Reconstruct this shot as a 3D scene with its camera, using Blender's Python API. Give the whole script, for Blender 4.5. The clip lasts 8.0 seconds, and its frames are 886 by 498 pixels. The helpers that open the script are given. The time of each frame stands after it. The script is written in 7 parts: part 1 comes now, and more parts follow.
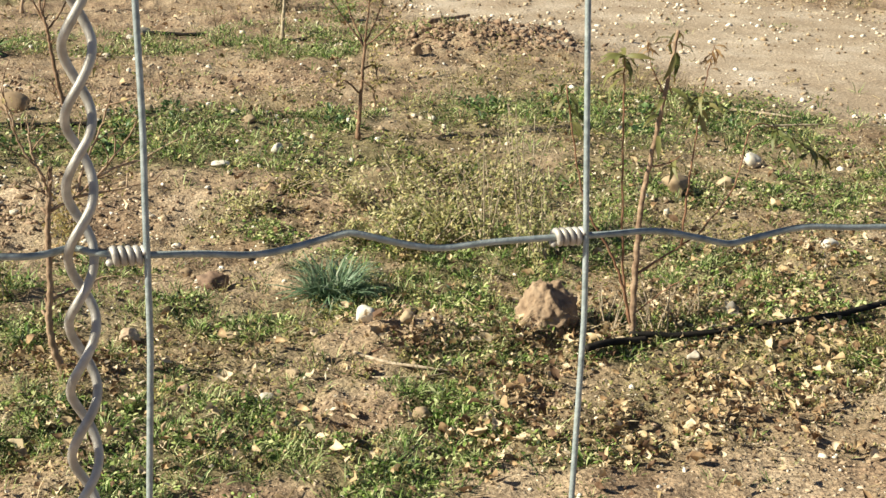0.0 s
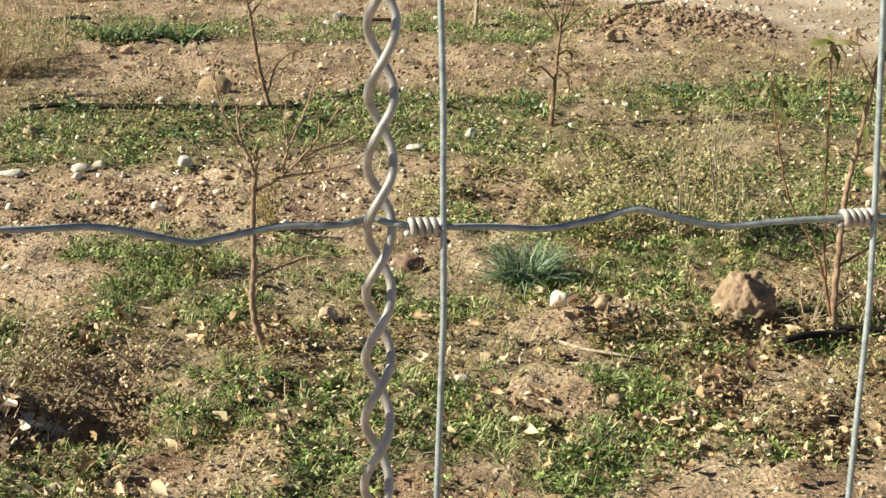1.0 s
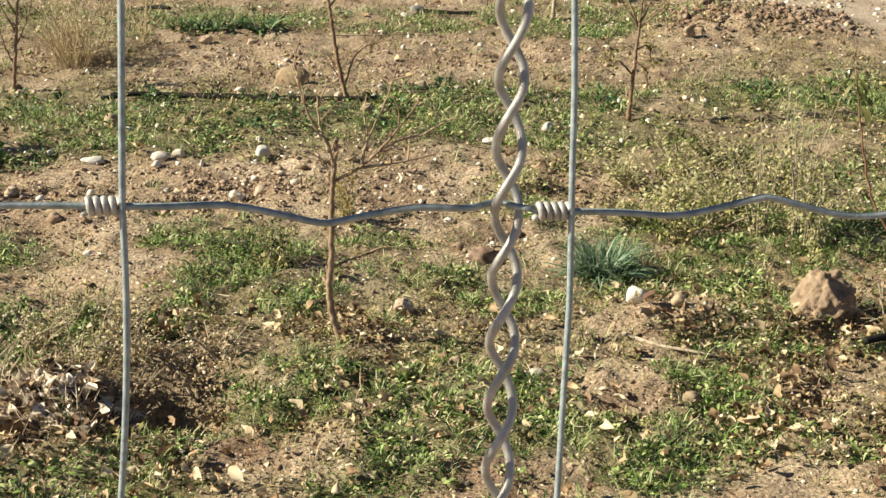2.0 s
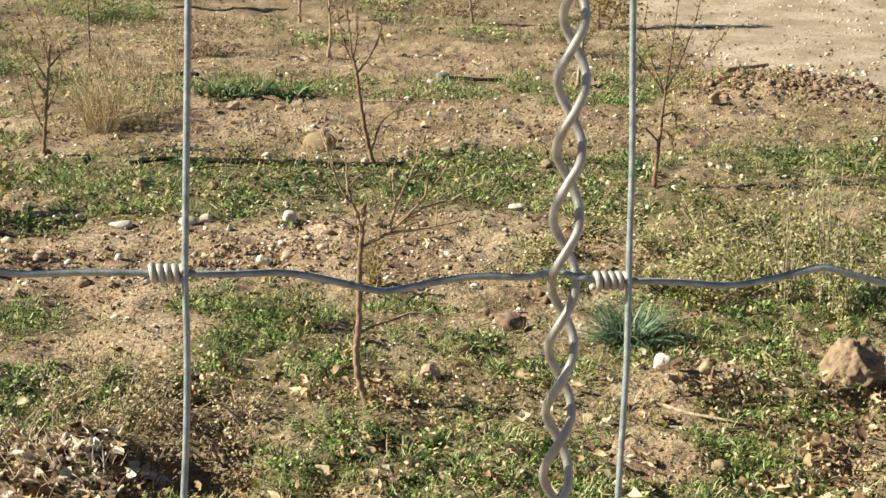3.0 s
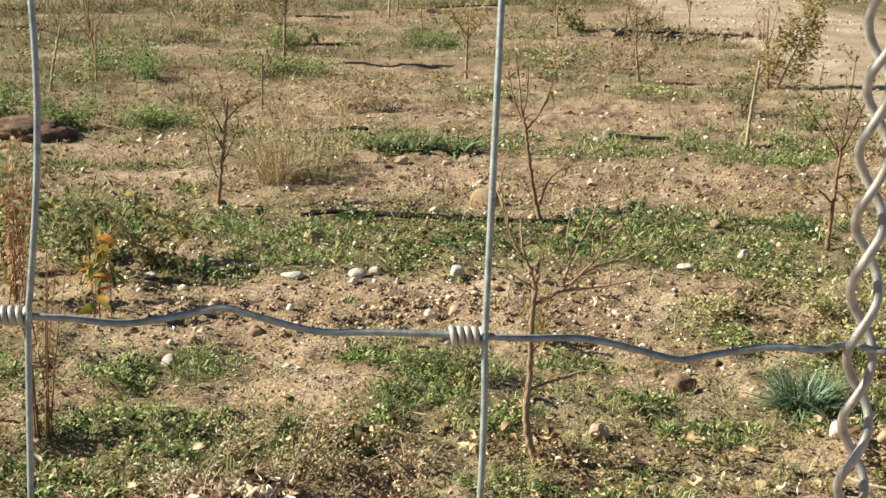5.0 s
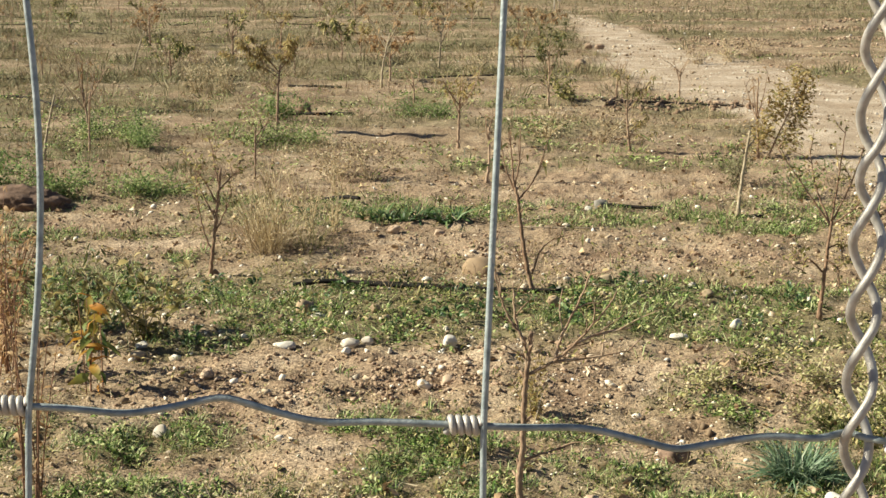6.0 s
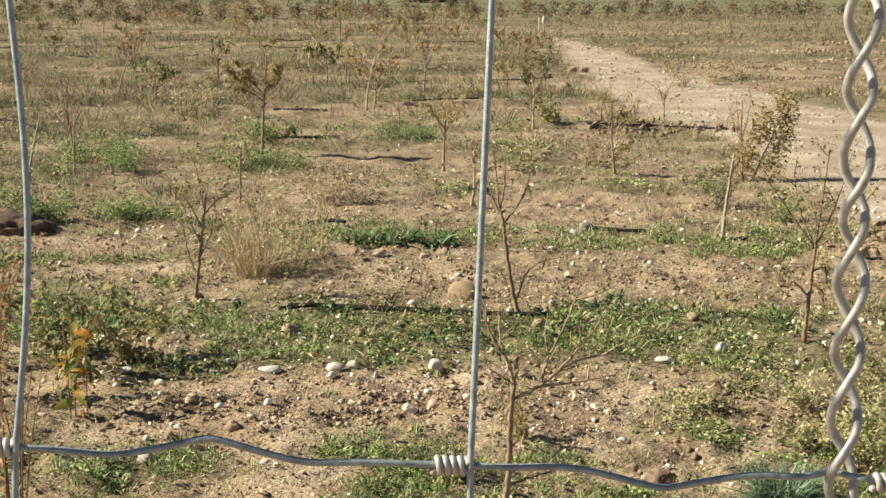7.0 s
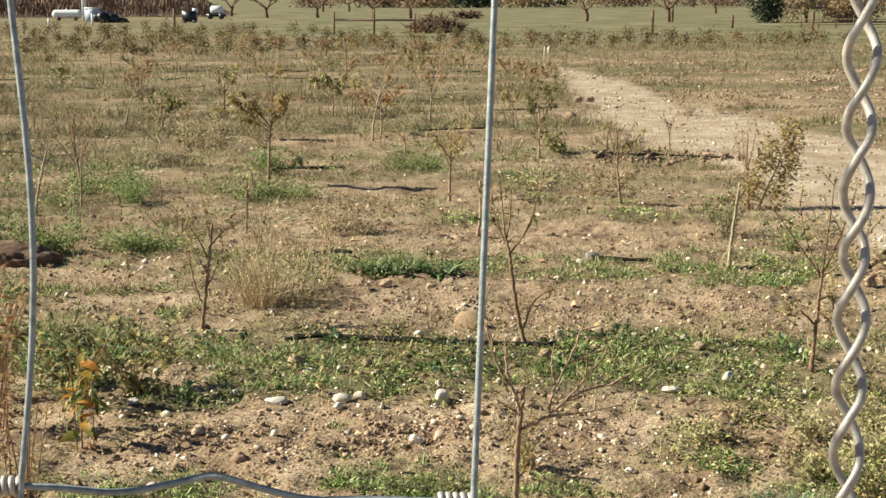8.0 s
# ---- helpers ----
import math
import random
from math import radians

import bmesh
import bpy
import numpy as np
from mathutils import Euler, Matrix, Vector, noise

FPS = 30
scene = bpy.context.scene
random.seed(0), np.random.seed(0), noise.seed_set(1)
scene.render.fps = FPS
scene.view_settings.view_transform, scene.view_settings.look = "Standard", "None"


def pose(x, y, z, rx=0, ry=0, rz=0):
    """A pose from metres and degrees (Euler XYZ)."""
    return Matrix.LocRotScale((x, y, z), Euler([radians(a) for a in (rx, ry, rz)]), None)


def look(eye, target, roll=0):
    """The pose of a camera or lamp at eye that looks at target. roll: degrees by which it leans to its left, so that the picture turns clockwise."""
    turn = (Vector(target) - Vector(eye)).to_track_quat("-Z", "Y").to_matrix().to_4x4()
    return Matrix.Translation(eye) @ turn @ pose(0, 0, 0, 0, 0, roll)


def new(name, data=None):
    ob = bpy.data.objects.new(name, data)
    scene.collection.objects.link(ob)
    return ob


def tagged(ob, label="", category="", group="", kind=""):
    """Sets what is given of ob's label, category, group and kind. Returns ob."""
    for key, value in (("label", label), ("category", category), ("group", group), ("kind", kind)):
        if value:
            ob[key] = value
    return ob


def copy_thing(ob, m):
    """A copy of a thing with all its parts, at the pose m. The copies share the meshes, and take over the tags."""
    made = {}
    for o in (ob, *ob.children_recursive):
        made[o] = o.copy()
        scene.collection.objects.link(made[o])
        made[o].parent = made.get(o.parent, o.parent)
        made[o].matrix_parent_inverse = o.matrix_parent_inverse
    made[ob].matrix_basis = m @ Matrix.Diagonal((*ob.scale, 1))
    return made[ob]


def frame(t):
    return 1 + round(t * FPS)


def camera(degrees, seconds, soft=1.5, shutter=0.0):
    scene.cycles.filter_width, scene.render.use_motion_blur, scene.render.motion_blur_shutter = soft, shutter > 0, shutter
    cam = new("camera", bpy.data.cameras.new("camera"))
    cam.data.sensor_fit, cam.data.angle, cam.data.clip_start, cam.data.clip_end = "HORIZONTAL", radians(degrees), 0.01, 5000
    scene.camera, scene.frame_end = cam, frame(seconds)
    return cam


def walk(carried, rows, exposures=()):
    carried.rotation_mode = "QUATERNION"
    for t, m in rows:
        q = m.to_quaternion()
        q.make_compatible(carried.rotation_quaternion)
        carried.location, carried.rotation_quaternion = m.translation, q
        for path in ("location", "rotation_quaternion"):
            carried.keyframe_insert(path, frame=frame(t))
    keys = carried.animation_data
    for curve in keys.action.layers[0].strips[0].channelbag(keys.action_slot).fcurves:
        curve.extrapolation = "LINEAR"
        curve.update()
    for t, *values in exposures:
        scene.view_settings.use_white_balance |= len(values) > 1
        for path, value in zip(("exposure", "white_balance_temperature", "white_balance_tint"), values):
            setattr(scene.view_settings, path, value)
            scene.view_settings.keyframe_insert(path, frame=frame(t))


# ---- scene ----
cam = camera(33.97, 8.0)
PATH = [
    (0, (0.02554, -0.47633, 1.55774), (0.62849, 1.32157, 0.92214), 1.479),
    (0.5, (0.00724, -0.47617, 1.55694), (0.48817, 1.35477, 0.91167), 0.818),
    (1, (-0.01304, -0.47406, 1.55537), (0.34614, 1.38058, 0.89864), 0.250),
    (1.5, (-0.02750, -0.47364, 1.55240), (0.26399, 1.39119, 0.89098), 0.322),
    (1.7, (-0.02998, -0.47340, 1.55211), (0.24205, 1.39271, 0.88607), 0.352),
    (2.8, (-0.04271, -0.46745, 1.55125), (0.21340, 1.41909, 0.93856), 0.221),
    (3, (-0.04576, -0.47314, 1.55396), (0.19075, 1.42634, 0.97430), 0.316),
    (3.5, (-0.05949, -0.46741, 1.55507), (0.10958, 1.44520, 0.99533), -0.070),
    (4, (-0.07402, -0.46824, 1.55429), (0.01065, 1.44961, 0.99331), -0.387),
    (4.5, (-0.08517, -0.46910, 1.55763), (-0.02881, 1.46352, 1.04597), -0.296),
    (4.7, (-0.09037, -0.47045, 1.55766), (-0.05991, 1.46213, 1.04364), -0.166),
    (5.8, (-0.09775, -0.47530, 1.56462), (-0.07364, 1.47630, 1.12791), 0.116),
    (6, (-0.09736, -0.47517, 1.56689), (-0.06036, 1.48082, 1.15124), 0.042),
    (6.5, (-0.09771, -0.47433, 1.57146), (-0.04583, 1.48608, 1.17892), -0.033),
    (7, (-0.09777, -0.47620, 1.57356), (-0.04048, 1.48544, 1.18795), 0.054),
    (7.5, (-0.09705, -0.47744, 1.57548), (-0.02734, 1.48667, 1.20481), 0.146),
    (8, (-0.09641, -0.47900, 1.57690), (-0.04779, 1.49032, 1.23134), -0.213),
]
walk(cam, [(t, look(e, g, r)) for t, e, g, r in PATH], [(0, 0.94), (8, 0.94)])

# ---- world, sun, exposure ----
world = bpy.data.worlds.new("sky")
scene.world = world
world.use_nodes = True
wn = world.node_tree
sky = wn.nodes.new("ShaderNodeTexSky")
sky.sky_type = "NISHITA"
sky.sun_disc = False
sky.altitude = 1600
sky.air_density = 0.6
sky.dust_density = 0.4
sky.sun_elevation = radians(33)
sky.sun_rotation = radians(-88)
wn.nodes["Background"].inputs["Strength"].default_value = 0.05
wn.links.new(sky.outputs[0], wn.nodes["Background"].inputs[0])
SUN_FROM = Vector((-0.84, 0.06, 0.55))
sun = new("sun", bpy.data.lights.new("sun", "SUN"))
sun.data.energy = 5.0
sun.data.angle = radians(0.55)
sun.data.color = (1.0, 0.95, 0.77)
sun.matrix_world = look(SUN_FROM * 10, (0, 0, 0))


# ---- numpy noise, used for the lie of the land and for scattering ----
def lattice(ix, iy, seed):
    h = (ix.astype(np.int64) * 374761393 + iy.astype(np.int64) * 668265263 + seed * 974711) & 0xFFFFFFFF
    h = ((h ^ (h >> 13)) * 1274126177) & 0xFFFFFFFF
    return ((h ^ (h >> 16)) & 0xFFFFFF) / float(0xFFFFFF)


def vnoise(x, y, seed):
    x, y = np.asarray(x, float), np.asarray(y, float)
    ix, iy = np.floor(x), np.floor(y)
    fx, fy = x - ix, y - iy
    fx, fy = fx * fx * (3 - 2 * fx), fy * fy * (3 - 2 * fy)
    a, b = lattice(ix, iy, seed), lattice(ix + 1, iy, seed)
    c, d = lattice(ix, iy + 1, seed), lattice(ix + 1, iy + 1, seed)
    return (a * (1 - fx) + b * fx) * (1 - fy) + (c * (1 - fx) + d * fx) * fy


def fbm(x, y, freq, seed, octaves=3):
    out, amp, total = 0.0, 1.0, 0.0
    for o in range(octaves):
        out = out + amp * vnoise(np.asarray(x) * freq * 2 ** o + 17.3 * o, np.asarray(y) * freq * 2 ** o - 9.1 * o, seed + o)
        total += amp
        amp *= 0.5
    return out / total


def smooth(v, a, b):
    t = np.clip((np.asarray(v, float) - a) / (b - a), 0, 1)
    return t * t * (3 - 2 * t)


def spot(x, y, cx, cy, rx, ry):
    return np.exp(-(((x - cx) / rx) ** 2 + ((y - cy) / ry) ** 2))


# ---- the field: where it is bare, green or trodden ----
def track(x, y):
    """1 on the trodden dirt track, 0 off it."""
    x, y = np.asarray(x, float), np.asarray(y, float)
    w = 0.5 * (fbm(x, y, 0.9, 51) - 0.5)
    left = np.interp(y, [2.5, 3.6, 4.6, 5.2, 5.65, 6.0, 6.35, 6.7, 7.1, 8.4, 12.7, 14.4, 18, 25, 34], [6.5, 5.4, 4.3, 4.0, 3.85, 3.72, 3.55, 3.35, 3.1, 2.6, 2.9, 2.5, 2.3, 2.7, 3.1])
    right = np.interp(y, [2.5, 8.4, 15.4, 18.7, 21, 27, 34], [12.0, 5.6, 4.9, 4.3, 4.05, 3.95, 3.4])
    return smooth(x + w - left, -0.12, 0.25) * smooth(right - x + w, -0.1, 0.35) * (1 - smooth(y, 33, 37))


# patches of weeds, bare soil and fallen leaves: (x, y, half width, half depth)
GREEN_EDGE = [(0.94, 2.3, 0.09, 0.05), (1.29, 2.39, 0.11, 0.1), (0.88, 2.39, 0.13, 0.06), (0.74, 2.58, 0.11, 0.07), (0.5, 2.68, 0.08, 0.1), (1.15, 2.77, 0.1, 0.11),
              (0.01, 2.78, 0.08, 0.08), (0.18, 2.82, 0.13, 0.11), (-0.12, 2.83, 0.11, 0.14), (0.2, 2.91, 0.15, 0.12), (1.29, 2.96, 0.15, 0.07), (0.11, 3.02, 0.14, 0.09),
              (0.48, 3.05, 0.1, 0.11), (2.16, 3.17, 0.1, 0.06), (-0.55, 3.24, 0.09, 0.08), (0.73, 3.39, 0.15, 0.11), (-0.77, 3.43, 0.08, 0.12), (-0.93, 3.47, 0.28, 0.15)]
GREEN_NEAR = [(0.06, 3.46, 0.16, 0.14), (1.72, 3.56, 0.11, 0.1), (0.15, 3.59, 0.1, 0.11), (0.52, 3.62, 0.15, 0.1), (0.33, 3.68, 0.1, 0.09), (-0.06, 3.72, 0.18, 0.18),
              (-0.16, 3.72, 0.12, 0.11), (0.36, 3.97, 0.11, 0.11), (-1.02, 3.97, 0.18, 0.09), (-0.8, 4.0, 0.13, 0.11), (1.28, 4.01, 0.19, 0.08), (2.2, 4.1, 0.12, 0.1),
              (2.92, 4.13, 0.13, 0.09), (0.97, 4.19, 0.12, 0.14), (0.89, 4.49, 0.12, 0.15), (1.5, 3.75, 0.2, 0.12), (1.9, 3.85, 0.3, 0.16), (2.35, 4.5, 0.3, 0.25)]
GREEN_ROW = [(3.51, 4.92, 0.15, 0.23), (-0.94, 4.99, 0.2, 0.12), (1.34, 5.05, 0.25, 0.19), (-0.95, 5.11, 0.27, 0.12), (3.32, 5.24, 0.21, 0.3), (2.86, 5.25, 0.17, 0.36),
             (1.1, 5.3, 0.24, 0.2), (0.65, 5.43, 0.26, 0.24), (1.04, 5.45, 0.31, 0.21), (-0.01, 5.45, 0.24, 0.23), (0.21, 5.47, 0.14, 0.3), (-0.2, 5.53, 0.33, 0.25),
             (0.38, 5.58, 0.19, 0.24), (2.31, 5.72, 0.34, 0.24), (0.66, 5.74, 0.2, 0.26), (-1.13, 5.87, 0.28, 0.24), (-1.08, 6.02, 0.15, 0.22), (-1.68, 6.07, 0.34, 0.4), (-0.55, 5.35, 0.3, 0.2), (-0.5, 5.75, 0.3, 0.18), (3.3, 5.65, 0.35, 0.22), (3.65, 5.3, 0.22, 0.2), (2.95, 5.95, 0.3, 0.16)]
GREEN_FAR = [(1.91, 7.4, 0.38, 0.24), (1.62, 7.65, 0.26, 0.2), (0.81, 7.67, 0.19, 0.3), (-0.1, 7.95, 0.43, 0.25), (-0.63, 7.95, 0.17, 0.25), (-1.79, 8.66, 0.25, 0.3), (-2.55, 9.0, 0.26, 0.35),
             (0.38, 9.68, 0.24, 0.3), (2.1, 9.79, 0.2, 0.3), (1.56, 9.8, 0.37, 0.3), (1.05, 9.94, 0.17, 0.3), (-1.08, 10.88, 0.27, 0.5), (-2.72, 10.93, 0.27, 0.7), (-1.36, 11.04, 0.18, 0.4),
             (-2.56, 11.46, 0.28, 0.8), (0.94, 11.58, 0.28, 0.8), (-1.68, 11.77, 0.14, 0.6), (-0.8, 12.74, 0.16, 0.3), (-0.2, 12.74, 0.26, 0.4), (0.05, 12.75, 0.31, 0.5), (-3.22, 21.3, 0.25, 1.1), (-6.1, 24.0, 0.23, 1.4)]
OLIVE = [(1.73, 2.8, 0.23, 0.07), (2.29, 2.85, 0.13, 0.15), (-0.94, 3.15, 0.21, 0.15), (-0.53, 3.24, 0.2, 0.2), (-0.4, 3.45, 0.19, 0.13), (1.77, 3.56, 0.12, 0.12), (1.5, 3.71, 0.14, 0.14),
         (-0.04, 3.92, 0.1, 0.2), (1.9, 4.33, 0.26, 0.41), (0.88, 4.36, 0.2, 0.12), (1.01, 4.57, 0.1, 0.21), (1.61, 4.84, 0.2, 0.25), (2.06, 5.42, 0.2, 0.34), (-1.45, 5.59, 0.32, 0.49),
         (1.23, 5.77, 0.25, 0.21), (0.71, 5.77, 0.23, 0.23), (1.75, 5.3, 0.3, 0.3), (2.6, 4.9, 0.3, 0.3), (-0.75, 6.15, 0.35, 0.2), (1.6, 2.62, 0.4, 0.18), (2.1, 2.7, 0.4, 0.2), (1.55, 2.42, 0.35, 0.12), (2.3, 2.5, 0.3, 0.15), (2.7, 3.1, 0.4, 0.25), (3.3, 6.0, 0.3, 0.2)]
BARE = [(1.69, 2.1, 0.3, 0.07), (0.5, 2.3, 0.19, 0.05), (0.56, 2.4, 0.16, 0.05), (-0.04, 2.55, 0.14, 0.12), (-0.13, 2.67, 0.12, 0.05), (0.91, 2.77, 0.12, 0.12), (-0.36, 3.51, 0.13, 0.12),
        (-0.7, 3.6, 0.24, 0.12), (-0.61, 3.72, 0.2, 0.18), (-0.38, 3.73, 0.14, 0.18), (0.66, 3.8, 0.1, 0.07), (-0.38, 3.88, 0.2, 0.14), (-0.6, 4.19, 0.21, 0.3), (-1.08, 4.26, 0.27, 0.15),
        (-0.74, 4.34, 0.31, 0.15), (0.66, 4.56, 0.36, 0.22), (1.23, 4.6, 0.13, 0.13), (1.05, 4.66, 0.3, 0.16), (-0.17, 4.7, 0.35, 0.2), (-0.7, 4.83, 0.4, 0.16), (1.14, 3.22, 0.2, 0.08)]
BARE_FAR = [(1.11, 6.6, 0.6, 0.3), (-0.1, 6.84, 0.6, 0.32), (-1.34, 6.99, 0.35, 0.14), (-1.76, 7.62, 0.54, 0.2), (1.28, 8.73, 0.55, 0.4), (-0.77, 9.44, 0.51, 0.3), (-1.74, 10.26, 0.29, 0.29), (0.68, 10.53, 0.26, 0.31),
            (-0.28, 11.02, 0.27, 0.27), (1.78, 11.16, 0.37, 0.34), (-0.92, 17.07, 0.68, 0.6), (-4.78, 20.73, 0.73, 0.55), (-5.65, 38.5, 4.7, 0.9), (-2.63, 40.5, 3.1, 0.9)]
BARE_STRIPS = [(7.2, 27.2, 3.4, 0.7), (6.6, 23.6, 2.8, 0.5), (8.5, 31.5, 4.2, 0.6), (5.9, 20.4, 2.0, 0.4), (-1.2, 14.2, 0.9, 0.3), (-3.4, 15.3, 1.0, 0.35), (0.6, 15.6, 0.9, 0.3), (-1.5, 19.6, 1.4, 0.4), (-4.5, 17.6, 1.0, 0.4), (0.4, 22.6, 1.6, 0.5), (-4.0, 25.6, 2.2, 0.5), (-0.5, 29.5, 2.6, 0.5), (-6.5, 31.5, 2.6, 0.6)]
LITTER = [(1.53, 2.45, 0.14, 0.12), (1.74, 2.49, 0.35, 0.22), (1.15, 2.56, 0.11, 0.08), (0.84, 2.58, 0.05, 0.06), (2.03, 2.59, 0.23, 0.1), (1.33, 2.69, 0.1, 0.1), (0.74, 2.72, 0.07, 0.06), (1.39, 2.9, 0.17, 0.08),
          (1.17, 3.05, 0.08, 0.07), (1.14, 3.13, 0.11, 0.1), (0.3, 3.17, 0.11, 0.08), (0.12, 3.25, 0.12, 0.1), (-0.28, 3.29, 0.13, 0.1), (0.19, 3.32, 0.12, 0.08), (2.5, 3.35, 0.09, 0.09), (2.3, 2.75, 0.3, 0.25), (2.75, 3.6, 0.3, 0.15), (-0.52, 2.64, 0.2, 0.1), (-0.3, 2.6, 0.12, 0.07), (1.66, 3.03, 0.14, 0.07), (1.45, 3.05, 0.12, 0.05)]


def blobs(x, y, spots, seed):
    """1 inside any of the ragged patches, 0 outside."""
    x, y = np.asarray(x, float), np.asarray(y, float)
    rag = 0.9 * (fbm(x, y, 7.0, seed, 3) - 0.5) * (1 - 0.5 * smooth(y, 6, 10)) + 0.5 * (fbm(x, y, 1.6, seed + 5, 2) - 0.5)
    out = np.zeros_like(x)
    for cx, cy, rx, ry in spots:
        d = np.sqrt(((x - cx) / rx) ** 2 + ((y - cy) / ry) ** 2)
        out = np.maximum(out, 1 - smooth(d + rag, 0.8, 1.25))
    return out


def bare(x, y):
    return np.maximum.reduce([blobs(x, y, BARE, 111), blobs(x, y, BARE_FAR, 113), blobs(x, y, BARE_STRIPS, 113)])


def green(x, y):
    """How densely low green weeds stand."""
    x, y = np.asarray(x, float), np.asarray(y, float)
    patch = smooth(fbm(x, y, 2.6, 23, 4), 0.47, 0.54) * (0.45 + 0.55 * smooth(fbm(x, y, 9.0, 24, 2), 0.38, 0.52))
    known = np.maximum.reduce([blobs(x, y, GREEN_EDGE, 101), blobs(x, y, GREEN_NEAR, 102), blobs(x, y, GREEN_ROW, 103), blobs(x, y, GREEN_FAR, 104)])
    yy = y + 0.5 * (fbm(x, y, 1.1, 7) - 0.5) + 0.04 * x
    near = 0.68 * smooth(yy, 2.1, 2.4) * (1 - smooth(yy, 3.9, 4.2))
    row2 = 0.85 * smooth(yy, 4.95, 5.15) * (1 - smooth(yy, 6.0, 6.25))
    side = 0.7 * smooth(x, 1.25, 1.6) * smooth(yy, 3.4, 3.8) * (1 - smooth(yy, 5.3, 5.8))
    row3 = 0.6 * smooth(yy, 7.35, 7.6) * (1 - smooth(yy, 8.2, 8.6))
    row4 = 0.45 * smooth(yy, 9.4, 9.8) * (1 - smooth(yy, 10.6, 11.1))
    left3 = 0.6 * (1 - smooth(x, -1.6, -0.9)) * smooth(yy, 5.3, 5.9) * (1 - smooth(yy, 13, 15))
    far = smooth(y, 11, 13) * 0.85 * smooth(np.sin((y - 13.4) * 2 * math.pi / 2.7), -0.3, 0.9)
    far = far * (0.4 + 0.9 * (1 - smooth(x / (0.1 * y + 1), -1.5, 1.2)))
    g = np.maximum.reduce([near, row2, side, row3, row4, left3, far]) * (0.06 + 0.94 * patch)
    g = np.maximum(g * (1 - bare(x, y)), known * (0.6 + 0.4 * patch) * (0.7 + 0.3 * smooth(fbm(x, y, 8.0, 25, 2), 0.36, 0.5)) * (1 - 0.35 * bare(x, y))) + 0.012
    g = g * (1 - 0.9 * spot(x, y, 0.22, 3.14, 0.1, 0.07)) * (1 - 0.95 * spot(x, y, -0.25, 2.87, 0.14, 0.13)) * (1 - 0.7 * spot(x, y, -0.52, 2.66, 0.2, 0.1)) * (1 - 0.6 * spot(x, y, 1.52, 3.05, 0.12, 0.07))
    return np.clip(g * (1 - 0.97 * track(x, y)), 0, 1)


def drying(x, y):
    """How densely dull olive and drying weeds stand between the green ones."""
    x, y = np.asarray(x, float), np.asarray(y, float)
    base = smooth(y, 2.15, 2.4) * (0.22 + 0.5 * smooth(fbm(x, y, 2.9, 44, 3), 0.44, 0.57)) * (1 - smooth(y, 6.2, 7.4) * 0.7)
    base = base * (1 - 0.55 * smooth(y, 4.2, 4.45) * (1 - smooth(y, 4.8, 5.0)) * (1 - smooth(x, 1.2, 1.5)))
    d = np.maximum(base * (1 - 0.92 * bare(x, y)), blobs(x, y, OLIVE, 121) * (0.3 + 0.7 * smooth(fbm(x, y, 5.0, 46, 2), 0.4, 0.55)))
    return np.clip(d * (1 - 0.96 * track(x, y)) * (1 - 0.25 * green(x, y)), 0, 1)


def rows_of(x, y):
    """Bare and overgrown strips along the far planting rows."""
    w = y + 0.8 * (fbm(x, y, 0.35, 29) - 0.5)
    return 0.25 + 0.75 * smooth(np.sin(w * 2 * math.pi / 2.7 + 0.6), -0.6, 0.5)


def streaks(x, y):
    """Furrows and clod lines along the rows of the far field."""
    return smooth(fbm(np.asarray(x) * 0.3, np.asarray(y) * 1.3, 1.0, 97, 3), 0.44, 0.58)


def litter(x, y):
    """How densely fallen leaves lie."""
    x, y = np.asarray(x, float), np.asarray(y, float)
    m = blobs(x, y, LITTER, 131) * (0.35 + 0.65 * smooth(fbm(x, y, 6.0, 91), 0.4, 0.56))
    loose = 0.22 * smooth(y, 2.15, 2.3) * (1 - smooth(y, 3.2, 3.5)) + 0.09 * smooth(x, 0.8, 1.4) * (1 - smooth(y, 4.4, 5))
    m = np.maximum(m, loose * (0.2 + smooth(fbm(x, y, 3.4, 92), 0.42, 0.58))) + 0.014 * (1 - smooth(y, 6, 8))
    return np.clip(m * (1 - 0.9 * track(x, y)) * (1 - 0.5 * blobs(x, y, BARE, 111)), 0, 1)


